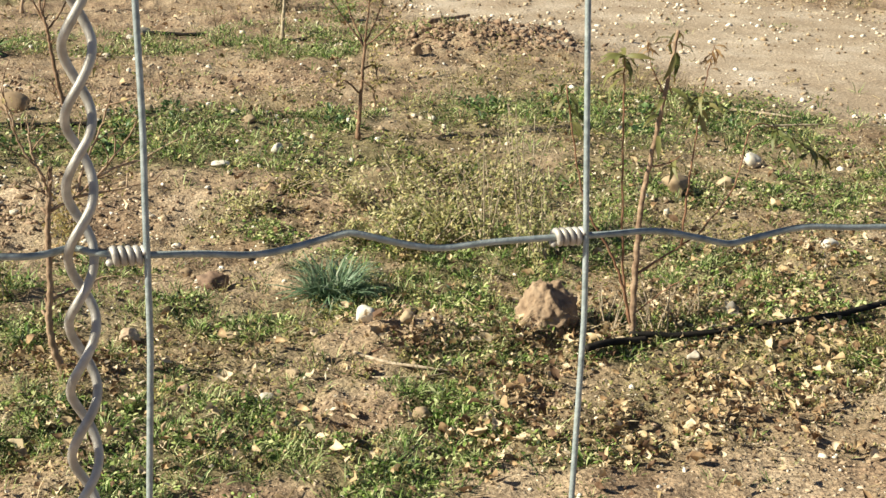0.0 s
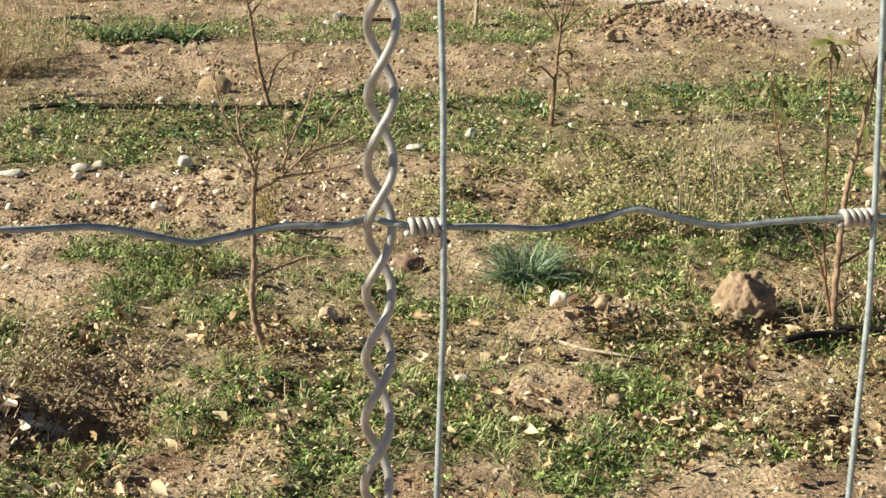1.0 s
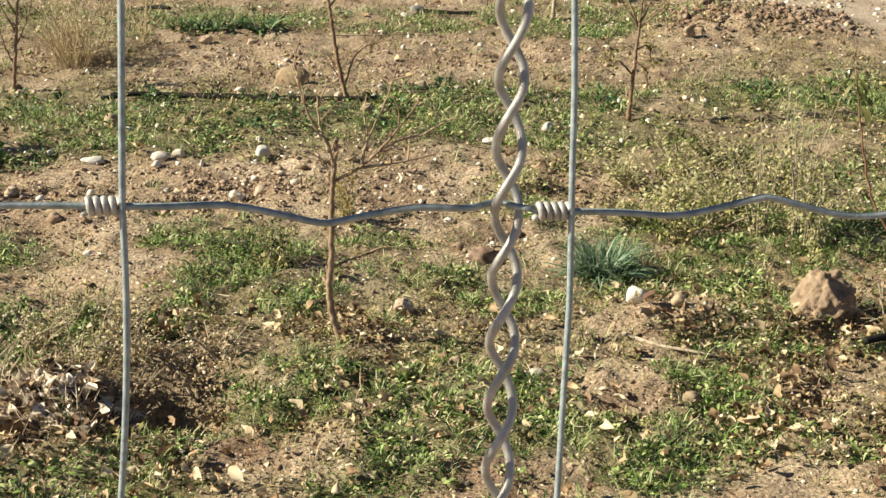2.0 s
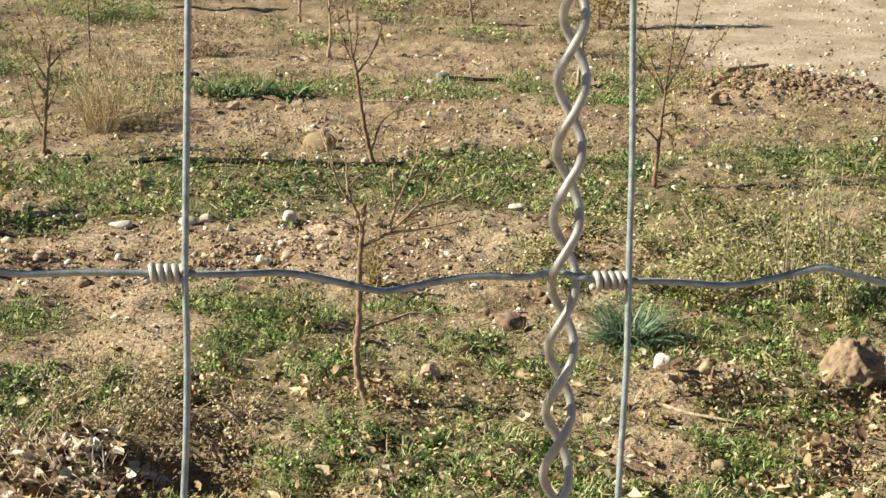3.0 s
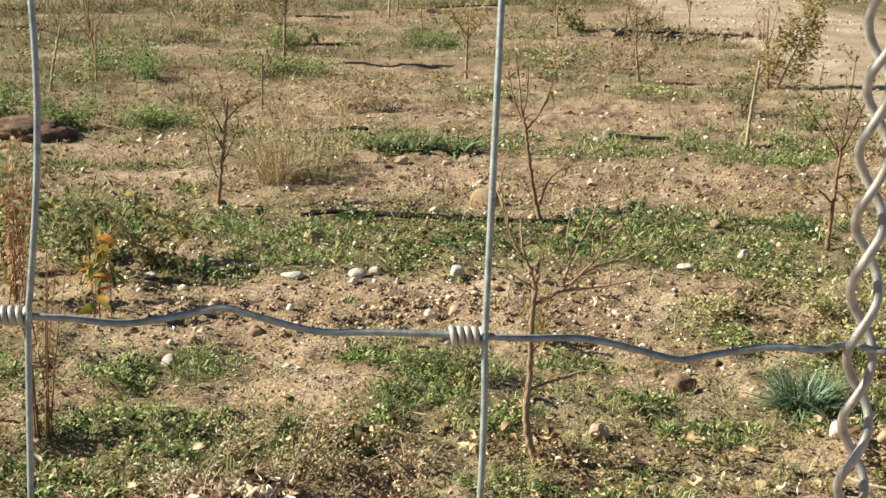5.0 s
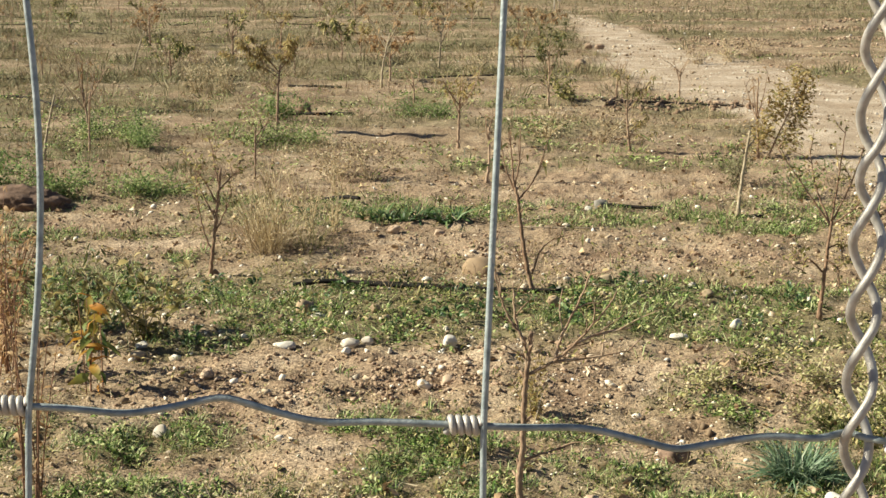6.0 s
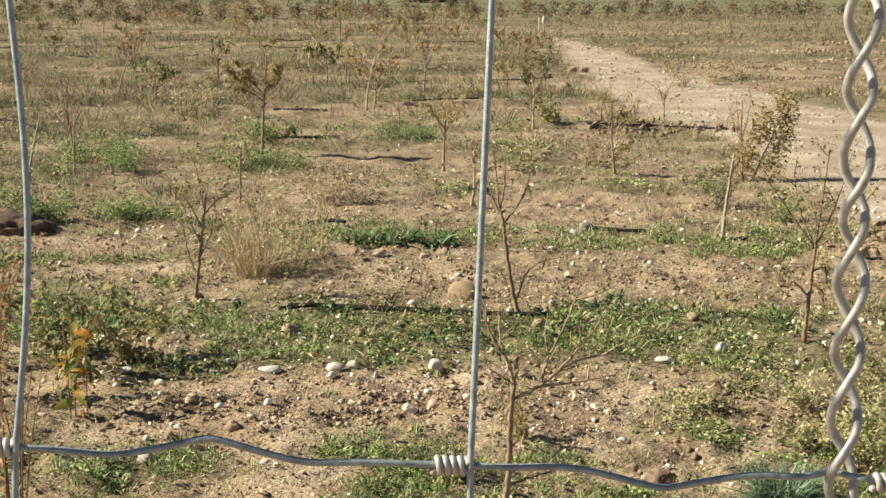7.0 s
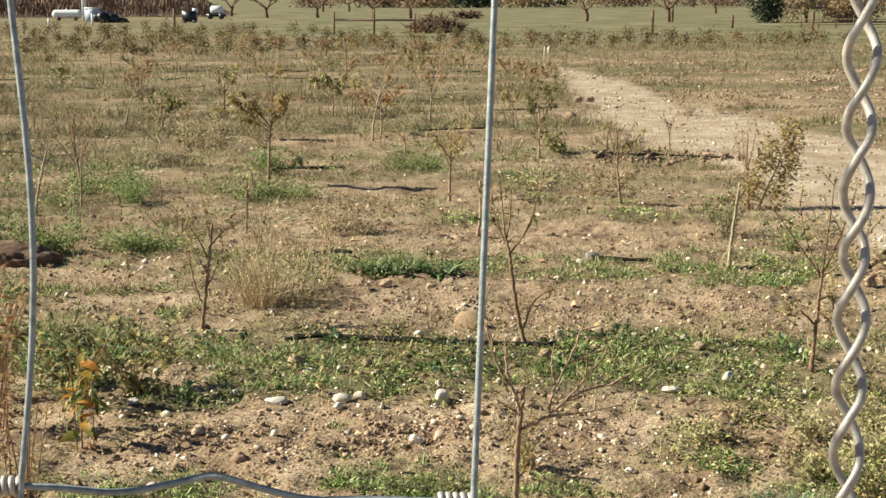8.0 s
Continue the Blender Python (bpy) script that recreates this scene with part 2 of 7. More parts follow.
def land(x, y):
    """Height of the ground."""
    x, y = np.asarray(x, float), np.asarray(y, float)
    near = 1 - smooth(y, 10, 26)
    z = 0.05 * (fbm(x, y, 0.7, 3) - 0.5) + 0.045 * (fbm(x, y, 4.5, 5) - 0.5) * near * (1 - 0.6 * track(x, y))
    rough = (1 - 0.6 * track(x, y)) * (1 - smooth(y, 8, 15)) * (0.35 + 0.65 * smooth(y, 2.15, 2.5))
    z = z + rough * ((0.042 - 0.014 * smooth(y, 4, 5)) * (fbm(x, y, 14, 11, 2) - 0.5) + 0.02 * (vnoise(x * 36, y * 36, 13) - 0.5))
    crumbs = smooth(vnoise(x * 26, y * 26, 31), 0.62, 0.95) * near
    z = z + 0.016 * crumbs * (0.3 + spot(x, y, -0.2, 4.65, 1.2, 0.35) + 0.6 * spot(x, y, 1.15, 3.22, 0.4, 0.15))
    z = z + 0.04 * spot(x, y, -0.52, 2.83, 0.2, 0.17) - 0.22 * spot(x, y, -0.25, 2.86, 0.14, 0.13)
    z = z + 0.03 * spot(x, y, 1.2, 3.2, 0.28, 0.12) + 0.03 * spot(x, y, 1.5, 3.15, 0.2, 0.12)
    z = z + 0.10 * spot(x, y, 2.9, 7.5, 0.55, 0.45) * (0.5 + fbm(x, y, 5, 77))
    z = z - 0.1 * spot(x, y, -1.08, 3.36, 0.16, 0.07)
    z = z + smooth(y, 9, 14) * (1 - smooth(y, 44, 48)) * (1 - track(x, y)) * (0.12 * (fbm(x * 0.3, y * 1.9, 1.0, 97, 3) - 0.5) + 0.08 * (fbm(x, y, 2.6, 98, 2) - 0.5))
    return z * smooth(y, 1.1, 1.8)


def ground_z(x, y):
    return float(land(np.array([x]), np.array([y]))[0])


# ---- meshes ----
def raw_mesh(name, verts, tris):
    """A mesh of triangles from arrays."""
    verts, tris = np.asarray(verts, np.float32), np.asarray(tris, np.int32)
    me = bpy.data.meshes.new(name)
    me.vertices.add(len(verts))
    me.vertices.foreach_set("co", verts.ravel())
    me.loops.add(tris.size)
    me.loops.foreach_set("vertex_index", tris.ravel())
    me.polygons.add(len(tris))
    me.polygons.foreach_set("loop_start", np.arange(0, tris.size, 3, dtype=np.int32))
    me.update(calc_edges=True)
    return me


class Shape:
    """Collects vertices and triangles of one mesh."""

    def __init__(self):
        self.v, self.f, self.n = [], [], 0

    def add(self, verts, tris):
        verts = np.asarray(verts, float).reshape(-1, 3)
        self.v.append(verts)
        self.f.append(np.asarray(tris, int).reshape(-1, 3) + self.n)
        self.n += len(verts)
        return self

    def mesh(self, name, material, smoothed=True):
        me = raw_mesh(name, np.concatenate(self.v), np.concatenate(self.f))
        me.materials.append(material)
        if smoothed:
            me.polygons.foreach_set("use_smooth", np.ones(len(me.polygons), bool))
        return me


def part(name, shape, material, parent=None, label="", smoothed=True):
    ob = new(name, shape.mesh(name, material, smoothed))
    ob.parent = parent
    return tagged(ob, label)


def thing(name, x, y, z, label, category, group=""):
    ob = new(name)
    ob.location = (x, y, z)
    ob.empty_display_size = 0.05
    return tagged(ob, label, category, group)


def bend(points, steps):
    """A smooth line through points."""
    p = np.asarray(points, float)
    if len(p) == 2:
        return np.linspace(p[0], p[1], steps + 1)
    ext = np.vstack([2 * p[0] - p[1], p, 2 * p[-1] - p[-2]])
    out = []
    for i in range(1, len(ext) - 2):
        a, b, c, d = ext[i - 1], ext[i], ext[i + 1], ext[i + 2]
        for t in np.linspace(0, 1, steps, endpoint=False):
            out.append(0.5 * (2 * b + (c - a) * t + (2 * a - 5 * b + 4 * c - d) * t ** 2 + (3 * b - a - 3 * c + d) * t ** 3))
    out.append(ext[-2])
    return np.array(out)


def tube(shape, line, radii, sides=8, close=True):
    """A round bar along a line."""
    line = np.asarray(line, float)
    n = len(line)
    radii = np.broadcast_to(np.asarray(radii, float), (n,))
    tang = np.gradient(line, axis=0)
    tang /= np.linalg.norm(tang, axis=1)[:, None] + 1e-12
    ref = np.array([0.0, 1.0, 0.0]) if abs(tang[0][1]) < 0.8 else np.array([1.0, 0.0, 0.0])
    u = np.cross(tang[0], ref)
    u /= np.linalg.norm(u)
    verts = []
    ang = np.arange(sides) * 2 * math.pi / sides
    for i in range(n):
        u = u - tang[i] * np.dot(u, tang[i])
        u /= np.linalg.norm(u) + 1e-12
        w = np.cross(tang[i], u)
        verts.append(line[i] + radii[i] * (np.cos(ang)[:, None] * u + np.sin(ang)[:, None] * w))
    verts = np.concatenate(verts)
    a = np.arange(sides)
    b = (a + 1) % sides
    tris = []
    for i in range(n - 1):
        lo, hi = i * sides, (i + 1) * sides
        tris.append(np.stack([lo + a, lo + b, hi + b], 1))
        tris.append(np.stack([lo + a, hi + b, hi + a], 1))
    if close:
        for k, base in ((0, 0), (1, (n - 1) * sides)):
            fan = np.stack([np.full(sides - 2, base), base + a[1:-1], base + a[2:]], 1)
            tris.append(fan if k else fan[:, ::-1])
    return shape.add(verts, np.concatenate(tris))


def turned(rng, n, yaw=None, pitch=(0, 0.3), roll=0.4):
    """n turns: about z, then nose up by pitch, then about their own length."""
    a = rng.uniform(0, 2 * math.pi, n) if yaw is None else yaw
    p = rng.uniform(pitch[0], pitch[1], n) if isinstance(pitch, tuple) else pitch
    r = rng.normal(0, roll, n)
    ca, sa, cp, sp, cr, sr = np.cos(a), np.sin(a), np.cos(p), np.sin(p), np.cos(r), np.sin(r)
    fx = np.stack([ca * cp, sa * cp, sp], 1)
    s0 = np.stack([-sa, ca, np.zeros(n)], 1)
    u0 = np.cross(fx, s0)
    side = s0 * cr[:, None] + u0 * sr[:, None]
    up = u0 * cr[:, None] - s0 * sr[:, None]
    return np.stack([fx, side, up], 2)


def spread(shape, template, places, turns, size):
    """Copies of a template, joined."""
    verts, tris = template
    size = np.asarray(size, float)
    size = size[:, None, None] if size.ndim == 1 else size[:, None, :]
    local = verts[None] * size
    out = np.einsum("nij,nkj->nki", turns, local) + places[:, None, :]
    k = len(verts)
    faces = (tris[None] + (np.arange(len(places)) * k)[:, None, None]).reshape(-1, 3)
    return shape.add(out.reshape(-1, 3), faces)


def leaf_form(width, curl, fold, rows=((0.3, 0.9), (0.62, 0.85))):
    """A leaf of length 1 along x: stalk end, two rows across, tip."""
    v = [(0, 0, 0)]
    for t, w in rows:
        z = curl * (4 * t * (1 - t)) * 0.5
        v += [(t, -w * width / 2, z + fold * width), (t, 0, z), (t, w * width / 2, z + fold * width)]
    v.append((1, 0, -curl * 0.6))
    f = [(0, 1, 2), (0, 2, 3)]
    for r in range(len(rows) - 1):
        a = 1 + 3 * r
        f += [(a, a + 3, a + 4), (a, a + 4, a + 1), (a + 1, a + 4, a + 5), (a + 1, a + 5, a + 2)]
    e = 1 + 3 * (len(rows) - 1)
    f += [(e, len(v) - 1, e + 1), (e + 1, len(v) - 1, e + 2)]
    return np.array(v, float), np.array(f, int)


def chip_form(width, curl, fold):
    """A small leaf of four faces."""
    v = [(0, 0, 0), (0.5, -width / 2, fold * width), (0.5, 0, curl), (0.5, width / 2, fold * width), (1, 0, -curl * 0.5)]
    return np.array(v, float), np.array([(0, 1, 2), (0, 2, 3), (1, 4, 2), (2, 4, 3)], int)


def blade_form(width, droop):
    v = [(0, -width / 2, 0), (0, width / 2, 0), (0.45, -width * 0.45, 0.04), (0.45, width * 0.45, 0.04),
         (0.8, -width * 0.3, -droop * 0.4), (0.8, width * 0.3, -droop * 0.4), (1, 0, -droop)]
    f = [(0, 2, 3), (0, 3, 1), (2, 4, 5), (2, 5, 3), (4, 6, 5)]
    return np.array(v, float), np.array(f, int)


def crumpled_form(seed, width=0.6):
    """A dry leaf of length 1, buckled and curled at the rim."""
    r = np.random.default_rng(seed)
    v = []
    for i, w in enumerate((0.25, 0.9, 1.0, 0.6, 0.1)):
        for j in (-1, 0, 1):
            v.append((0.25 * i + r.normal(0, 0.05), j * width * 0.5 * w * r.uniform(0.7, 1.15), 0.26 * abs(j) * w + r.normal(0, 0.12)))
    f = []
    for i in range(4):
        for j in range(2):
            a = 3 * i + j
            f += [(a, a + 3, a + 4), (a, a + 4, a + 1)]
    return np.array(v, float), np.array(f, int)


def wisp_form(width, droop):
    v = [(0, -width / 2, 0), (0, width / 2, 0), (0.55, -width * 0.4, 0.03), (0.55, width * 0.4, 0.03), (1, 0, -droop)]
    return np.array(v, float), np.array([(0, 2, 3), (0, 3, 1), (2, 4, 3)], int)


def grit_form(seed):
    """A crumb of eight uneven faces."""
    r = np.random.default_rng(seed)
    v = np.array([(0.5, 0, 0), (0, 0.5, 0), (-0.5, 0, 0), (0, -0.5, 0), (0, 0, 0.5), (0, 0, -0.5)]) * r.uniform(0.6, 1.2, (6, 1)) + r.normal(0, 0.1, (6, 3))
    f = [(0, 1, 4), (1, 2, 4), (2, 3, 4), (3, 0, 4), (1, 0, 5), (2, 1, 5), (3, 2, 5), (0, 3, 5)]
    return v * np.array([1.15, 0.9, 0.75]), np.array(f, int)


def straw_form():
    v = [(0, 0.02, 0), (0, -0.01, 0.017), (0, -0.01, -0.017), (0.5, 0.05, 0.01), (0.5, 0.02, 0.027), (0.5, 0.02, -0.007), (1, 0.01, 0.005)]
    f = [(0, 3, 4), (0, 4, 1), (1, 4, 5), (1, 5, 2), (2, 5, 3), (2, 3, 0), (3, 6, 4), (4, 6, 5), (5, 6, 3)]
    return np.array(v, float), np.array(f, int)


def pebble_form(seed, detail=1):
    bm = bmesh.new()
    bmesh.ops.create_icosphere(bm, subdivisions=detail, radius=0.5)
    v = np.array([q.co[:] for q in bm.verts])
    f = np.array([[q.index for q in t.verts] for t in bm.faces])
    bm.free()
    r = np.random.default_rng(seed)
    for k in range(5):
        d = r.normal(size=3)
        d /= np.linalg.norm(d)
        h = r.uniform(0.28, 0.42)
        over = np.maximum(v @ d - h, 0)
        v = v - over[:, None] * d
    v = v * (1 + r.uniform(-0.28, 0.22, (len(v), 1)))
    v = v * np.array([1.15, 0.85, 0.7])
    return v, f


# ---- materials ----
def material(name, colours, scale=20.0, detail=4.0, rough=0.9, bump=0.2, bump_scale=None, island=0.0, piece=0.0, metal=0.0, glow=0.0, spec=0.3):
    """A surface of mottled colours. island, piece: how far each joined piece, or each object, differs; glow: how much light passes through (leaves)."""
    m = bpy.data.materials.new(name)
    m.use_nodes = True
    t = m.node_tree
    b = t.nodes["Principled BSDF"]
    b.inputs["Roughness"].default_value, b.inputs["Metallic"].default_value = rough, metal
    b.inputs["Specular IOR Level"].default_value = spec
    geo = t.nodes.new("ShaderNodeNewGeometry")
    n = t.nodes.new("ShaderNodeTexNoise")
    n.inputs["Scale"].default_value, n.inputs["Detail"].default_value = scale, detail
    t.links.new(geo.outputs["Position"], n.inputs["Vector"])
    value = n.outputs["Fac"]
    if island or piece:
        add = t.nodes.new("ShaderNodeMath")
        add.operation = "MULTIPLY_ADD"
        mid = t.nodes.new("ShaderNodeMath")
        mid.operation = "SUBTRACT"
        mid.inputs[1].default_value = 0.5
        if island:
            t.links.new(geo.outputs["Random Per Island"], mid.inputs[0])
        else:
            info = t.nodes.new("ShaderNodeObjectInfo")
            t.links.new(info.outputs["Random"], mid.inputs[0])
        t.links.new(mid.outputs[0], add.inputs[0])
        add.inputs[1].default_value = island or piece
        t.links.new(value, add.inputs[2])
        value = add.outputs[0]
    ramp = t.nodes.new("ShaderNodeValToRGB")
    el = ramp.color_ramp.elements
    while len(el) < len(colours):
        el.new(0.5)
    for i, c in enumerate(colours):
        el[i].position = 0.22 + 0.56 * i / max(1, len(colours) - 1)
        el[i].color = (*c, 1)
    t.links.new(value, ramp.inputs[0])
    t.links.new(ramp.outputs[0], b.inputs["Base Color"])
    if bump:
        n2 = t.nodes.new("ShaderNodeTexNoise")
        n2.inputs["Scale"].default_value, n2.inputs["Detail"].default_value = bump_scale or scale * 4, 5
        t.links.new(geo.outputs["Position"], n2.inputs["Vector"])
        bp = t.nodes.new("ShaderNodeBump")
        bp.inputs["Strength"].default_value, bp.inputs["Distance"].default_value = bump, 0.004
        t.links.new(n2.outputs["Fac"], bp.inputs["Height"])
        t.links.new(bp.outputs[0], b.inputs["Normal"])
    if glow:
        tr = t.nodes.new("ShaderNodeBsdfTranslucent")
        t.links.new(ramp.outputs[0], tr.inputs["Color"])
        mix = t.nodes.new("ShaderNodeMixShader")
        mix.inputs[0].default_value = glow
        t.links.new(b.outputs[0], mix.inputs[1])
        t.links.new(tr.outputs[0], mix.inputs[2])
        t.links.new(mix.outputs[0], t.nodes["Material Output"].inputs["Surface"])
    return m


def soil_material():
    """Stony farm soil: attribute 'cover' holds trodden (r), weedy (g) and meadow (b). Weedy soil is also darkened for
    the shade under weeds.
    """
    m = bpy.data.materials.new("field_soil")
    m.use_nodes = True
    t = m.node_tree
    b = t.nodes["Principled BSDF"]
    b.inputs["Roughness"].default_value = 0.95
    b.inputs["Specular IOR Level"].default_value = 0.15
    geo = t.nodes.new("ShaderNodeNewGeometry")

    def noise_at(scale, detail=5):
        n = t.nodes.new("ShaderNodeTexNoise")
        n.inputs["Scale"].default_value, n.inputs["Detail"].default_value = scale, detail
        t.links.new(geo.outputs["Position"], n.inputs["Vector"])
        return n.outputs["Fac"]

    def ramp_of(value, stops):
        r = t.nodes.new("ShaderNodeValToRGB")
        el = r.color_ramp.elements
        while len(el) < len(stops):
            el.new(0.5)
        for e, (p, c) in zip(el, stops):
            e.position, e.color = p, (*c, 1)
        t.links.new(value, r.inputs[0])
        return r.outputs[0]

    def blend(fac, a, c, how="MIX"):
        x = t.nodes.new("ShaderNodeMix")
        x.data_type, x.blend_type = "RGBA", how
        for s, i in ((fac, 0), (a, 6), (c, 7)):
            if isinstance(s, (int, float)):
                x.inputs[i].default_value = s
            elif isinstance(s, tuple):
                x.inputs[i].default_value = (*s, 1)
            else:
                t.links.new(s, x.inputs[i])
        return x.outputs[2]

    att = t.nodes.new("ShaderNodeAttribute")
    att.attribute_name = "cover"
    sep = t.nodes.new("ShaderNodeSeparateColor")
    t.links.new(att.outputs["Color"], sep.inputs[0])
    soil = ramp_of(noise_at(3.2), [(0.3, SOIL_DARK), (0.52, SOIL), (0.72, SOIL_PALE)])
    grain = ramp_of(noise_at(75, 8), [(0.3, (0.36, 0.33, 0.3)), (0.5, (0.9, 0.9, 0.9)), (0.66, (1.4, 1.37, 1.32))])
    soil = blend(0.85, soil, grain, "MULTIPLY")
    trodden = ramp_of(noise_at(2.4, 8), [(0.36, TRACK_DARK), (0.52, TRACK), (0.64, TRACK_PALE)])
    trodden = blend(0.6, trodden, grain, "MULTIPLY")
    colour = blend(sep.outputs[0], soil, trodden)
    # olive film of tiny weeds; its dark end stands in for shade between them
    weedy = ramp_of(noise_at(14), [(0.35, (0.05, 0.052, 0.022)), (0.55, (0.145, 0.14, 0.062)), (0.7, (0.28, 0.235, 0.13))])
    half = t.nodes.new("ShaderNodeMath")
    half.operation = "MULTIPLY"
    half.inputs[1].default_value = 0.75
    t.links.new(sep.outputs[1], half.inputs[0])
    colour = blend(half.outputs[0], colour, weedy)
    turf = ramp_of(noise_at(0.35), [(0.35, (0.125, 0.125, 0.062)), (0.5, (0.18, 0.17, 0.092)), (0.65, (0.25, 0.22, 0.135))])
    colour = blend(sep.outputs[2], colour, turf)
    vor = t.nodes.new("ShaderNodeTexVoronoi")
    vor.inputs["Scale"].default_value = 42
    vor.inputs["Randomness"].default_value = 1
    t.links.new(geo.outputs["Position"], vor.inputs["Vector"])
    stone = ramp_of(vor.outputs["Distance"], [(0.16, (1, 1, 1)), (0.24, (0, 0, 0))])
    keep = ramp_of(vor.outputs["Color"], [(0.62, (0, 0, 0)), (0.7, (1, 1, 1))])
    both = blend(1.0, stone, keep, "MULTIPLY")
    colour = blend(both, colour, (0.45, 0.38, 0.29))
    fine = ramp_of(noise_at(260, 4), [(0.34, (0.55, 0.5, 0.45)), (0.5, (1, 1, 1)), (0.66, (1.35, 1.33, 1.3))])
    colour = blend(0.8, colour, fine, "MULTIPLY")
    chip = t.nodes.new("ShaderNodeTexVoronoi")
    chip.inputs["Scale"].default_value = 120
    t.links.new(geo.outputs["Position"], chip.inputs["Vector"])
    flake = ramp_of(chip.outputs["Distance"], [(0.2, (1, 1, 1)), (0.3, (0, 0, 0))])
    pale = blend(1.0, flake, ramp_of(chip.outputs["Color"], [(0.66, (0, 0, 0)), (0.72, (1, 1, 1))]), "MULTIPLY")
    dark = blend(1.0, flake, ramp_of(chip.outputs["Color"], [(0.2, (1, 1, 1)), (0.26, (0, 0, 0))]), "MULTIPLY")
    colour = blend(pale, colour, (0.52, 0.43, 0.31))
    colour = blend(dark, colour, (0.13, 0.085, 0.05))
    t.links.new(colour, b.inputs["Base Color"])
    bp = t.nodes.new("ShaderNodeBump")
    bp.inputs["Strength"].default_value, bp.inputs["Distance"].default_value = 1.0, 0.022
    mixh = blend(0.5, noise_at(90, 6), noise_at(28, 4))
    mixh = blend(0.3, mixh, stone)
    mixh = blend(0.25, mixh, flake)
    t.links.new(mixh, bp.inputs["Height"])
    t.links.new(bp.outputs[0], b.inputs["Normal"])
    return m


SOIL_DARK, SOIL, SOIL_PALE = (0.22, 0.145, 0.096), (0.37, 0.273, 0.181), (0.495, 0.388, 0.276)
TRACK_DARK, TRACK, TRACK_PALE = (0.38, 0.295, 0.21), (0.46, 0.37, 0.275), (0.55, 0.46, 0.36)
M_soil = soil_material()
M_weed = material("weed_leaf", [(0.022, 0.038, 0.008), (0.115, 0.2, 0.034), (0.27, 0.365, 0.085), (0.58, 0.6, 0.28)], 6, island=0.78, rough=0.6, bump=0, glow=0.26)
M_olive = material("dull_weed_leaf", [(0.035, 0.045, 0.012), (0.14, 0.155, 0.04), (0.31, 0.29, 0.09), (0.58, 0.48, 0.22)], 6, island=0.7, rough=0.7, bump=0, glow=0.26)
M_grass = material("green_grass_blade", [(0.022, 0.042, 0.011), (0.11, 0.2, 0.038), (0.25, 0.355, 0.092), (0.54, 0.57, 0.28)], 5, island=0.8, rough=0.55, bump=0, glow=0.26)
M_blue = material("blue_green_blade", [(0.055, 0.1, 0.05), (0.115, 0.19, 0.1), (0.2, 0.29, 0.17), (0.32, 0.37, 0.24)], 8, island=0.6, rough=0.5, bump=0, glow=0.2)
M_straw = material("dry_straw", [(0.24, 0.17, 0.085), (0.42, 0.32, 0.17), (0.58, 0.46, 0.27), (0.68, 0.57, 0.38)], 8, island=0.7, rough=0.8, bump=0, glow=0.15)
M_sage = material("greying_weed", [(0.1, 0.098, 0.046), (0.19, 0.175, 0.088), (0.28, 0.245, 0.135), (0.39, 0.325, 0.2)], 1.5, island=0.4, rough=0.85, bump=0, glow=0.15)
M_bleached = material("bleached_leaf", [(0.38, 0.27, 0.17), (0.62, 0.475, 0.32), (0.82, 0.7, 0.53)], 30, island=0.7, rough=0.75, bump=0, glow=0.25)
M_heap = material("curled_dry_leaf", [(0.1, 0.06, 0.035), (0.34, 0.235, 0.14), (0.66, 0.52, 0.36), (0.86, 0.76, 0.61)], 30, island=0.85, rough=0.75, bump=0, glow=0.2)
M_dead = material("dead_weed", [(0.13, 0.085, 0.045), (0.29, 0.21, 0.12), (0.47, 0.36, 0.22)], 8, island=0.6, rough=0.85, bump=0, glow=0.15)
M_litter = material("fallen_leaf", [(0.14, 0.08, 0.045), (0.34, 0.22, 0.115), (0.55, 0.41, 0.23), (0.72, 0.58, 0.39)], 30, island=0.7, rough=0.7, bump=0.1, glow=0.15)
M_pebble = material("pebble", [(0.2, 0.14, 0.085), (0.36, 0.265, 0.165), (0.5, 0.4, 0.27), (0.78, 0.72, 0.6)], 40, island=0.8, rough=0.9, bump=0.25)
M_clod = material("earth_clod", [(0.2, 0.13, 0.084), (0.36, 0.25, 0.166), (0.5, 0.385, 0.275)], 25, island=0.4, rough=0.95, bump=0.6, bump_scale=90)
M_dark_earth = material("dark_earth", [(0.085, 0.052, 0.034), (0.165, 0.105, 0.072), (0.26, 0.175, 0.122)], 18, island=0.4, rough=0.95, bump=0.9, bump_scale=60)
M_red_clod = material("dug_clod", [(0.15, 0.094, 0.06), (0.26, 0.172, 0.112), (0.38, 0.272, 0.185)], 22, island=0.5, rough=0.95, bump=0.8, bump_scale=60)
M_pale = material("pale_weed_leaf", [(0.18, 0.19, 0.07), (0.37, 0.36, 0.14), (0.55, 0.5, 0.24), (0.72, 0.64, 0.38)], 8, island=0.7, rough=0.7, bump=0, glow=0.4)
M_clay = material("clay_clod", [(0.14, 0.09, 0.056), (0.29, 0.2, 0.128), (0.41, 0.3, 0.2)], 34, detail=8, rough=0.95, bump=1.0, bump_scale=110)
M_white = material("pale_stone", [(0.42, 0.36, 0.28), (0.62, 0.56, 0.46), (0.74, 0.7, 0.62)], 24, piece=0.3, rough=0.85, bump=0.3)
M_tan = material("tan_stone", [(0.24, 0.165, 0.1), (0.37, 0.275, 0.17), (0.49, 0.385, 0.25)], 22, piece=0.35, rough=0.85, bump=0.3)
M_boulder = material("smooth_boulder", [(0.22, 0.145, 0.08), (0.35, 0.245, 0.145), (0.45, 0.33, 0.21)], 14, rough=0.8, bump=0.3)
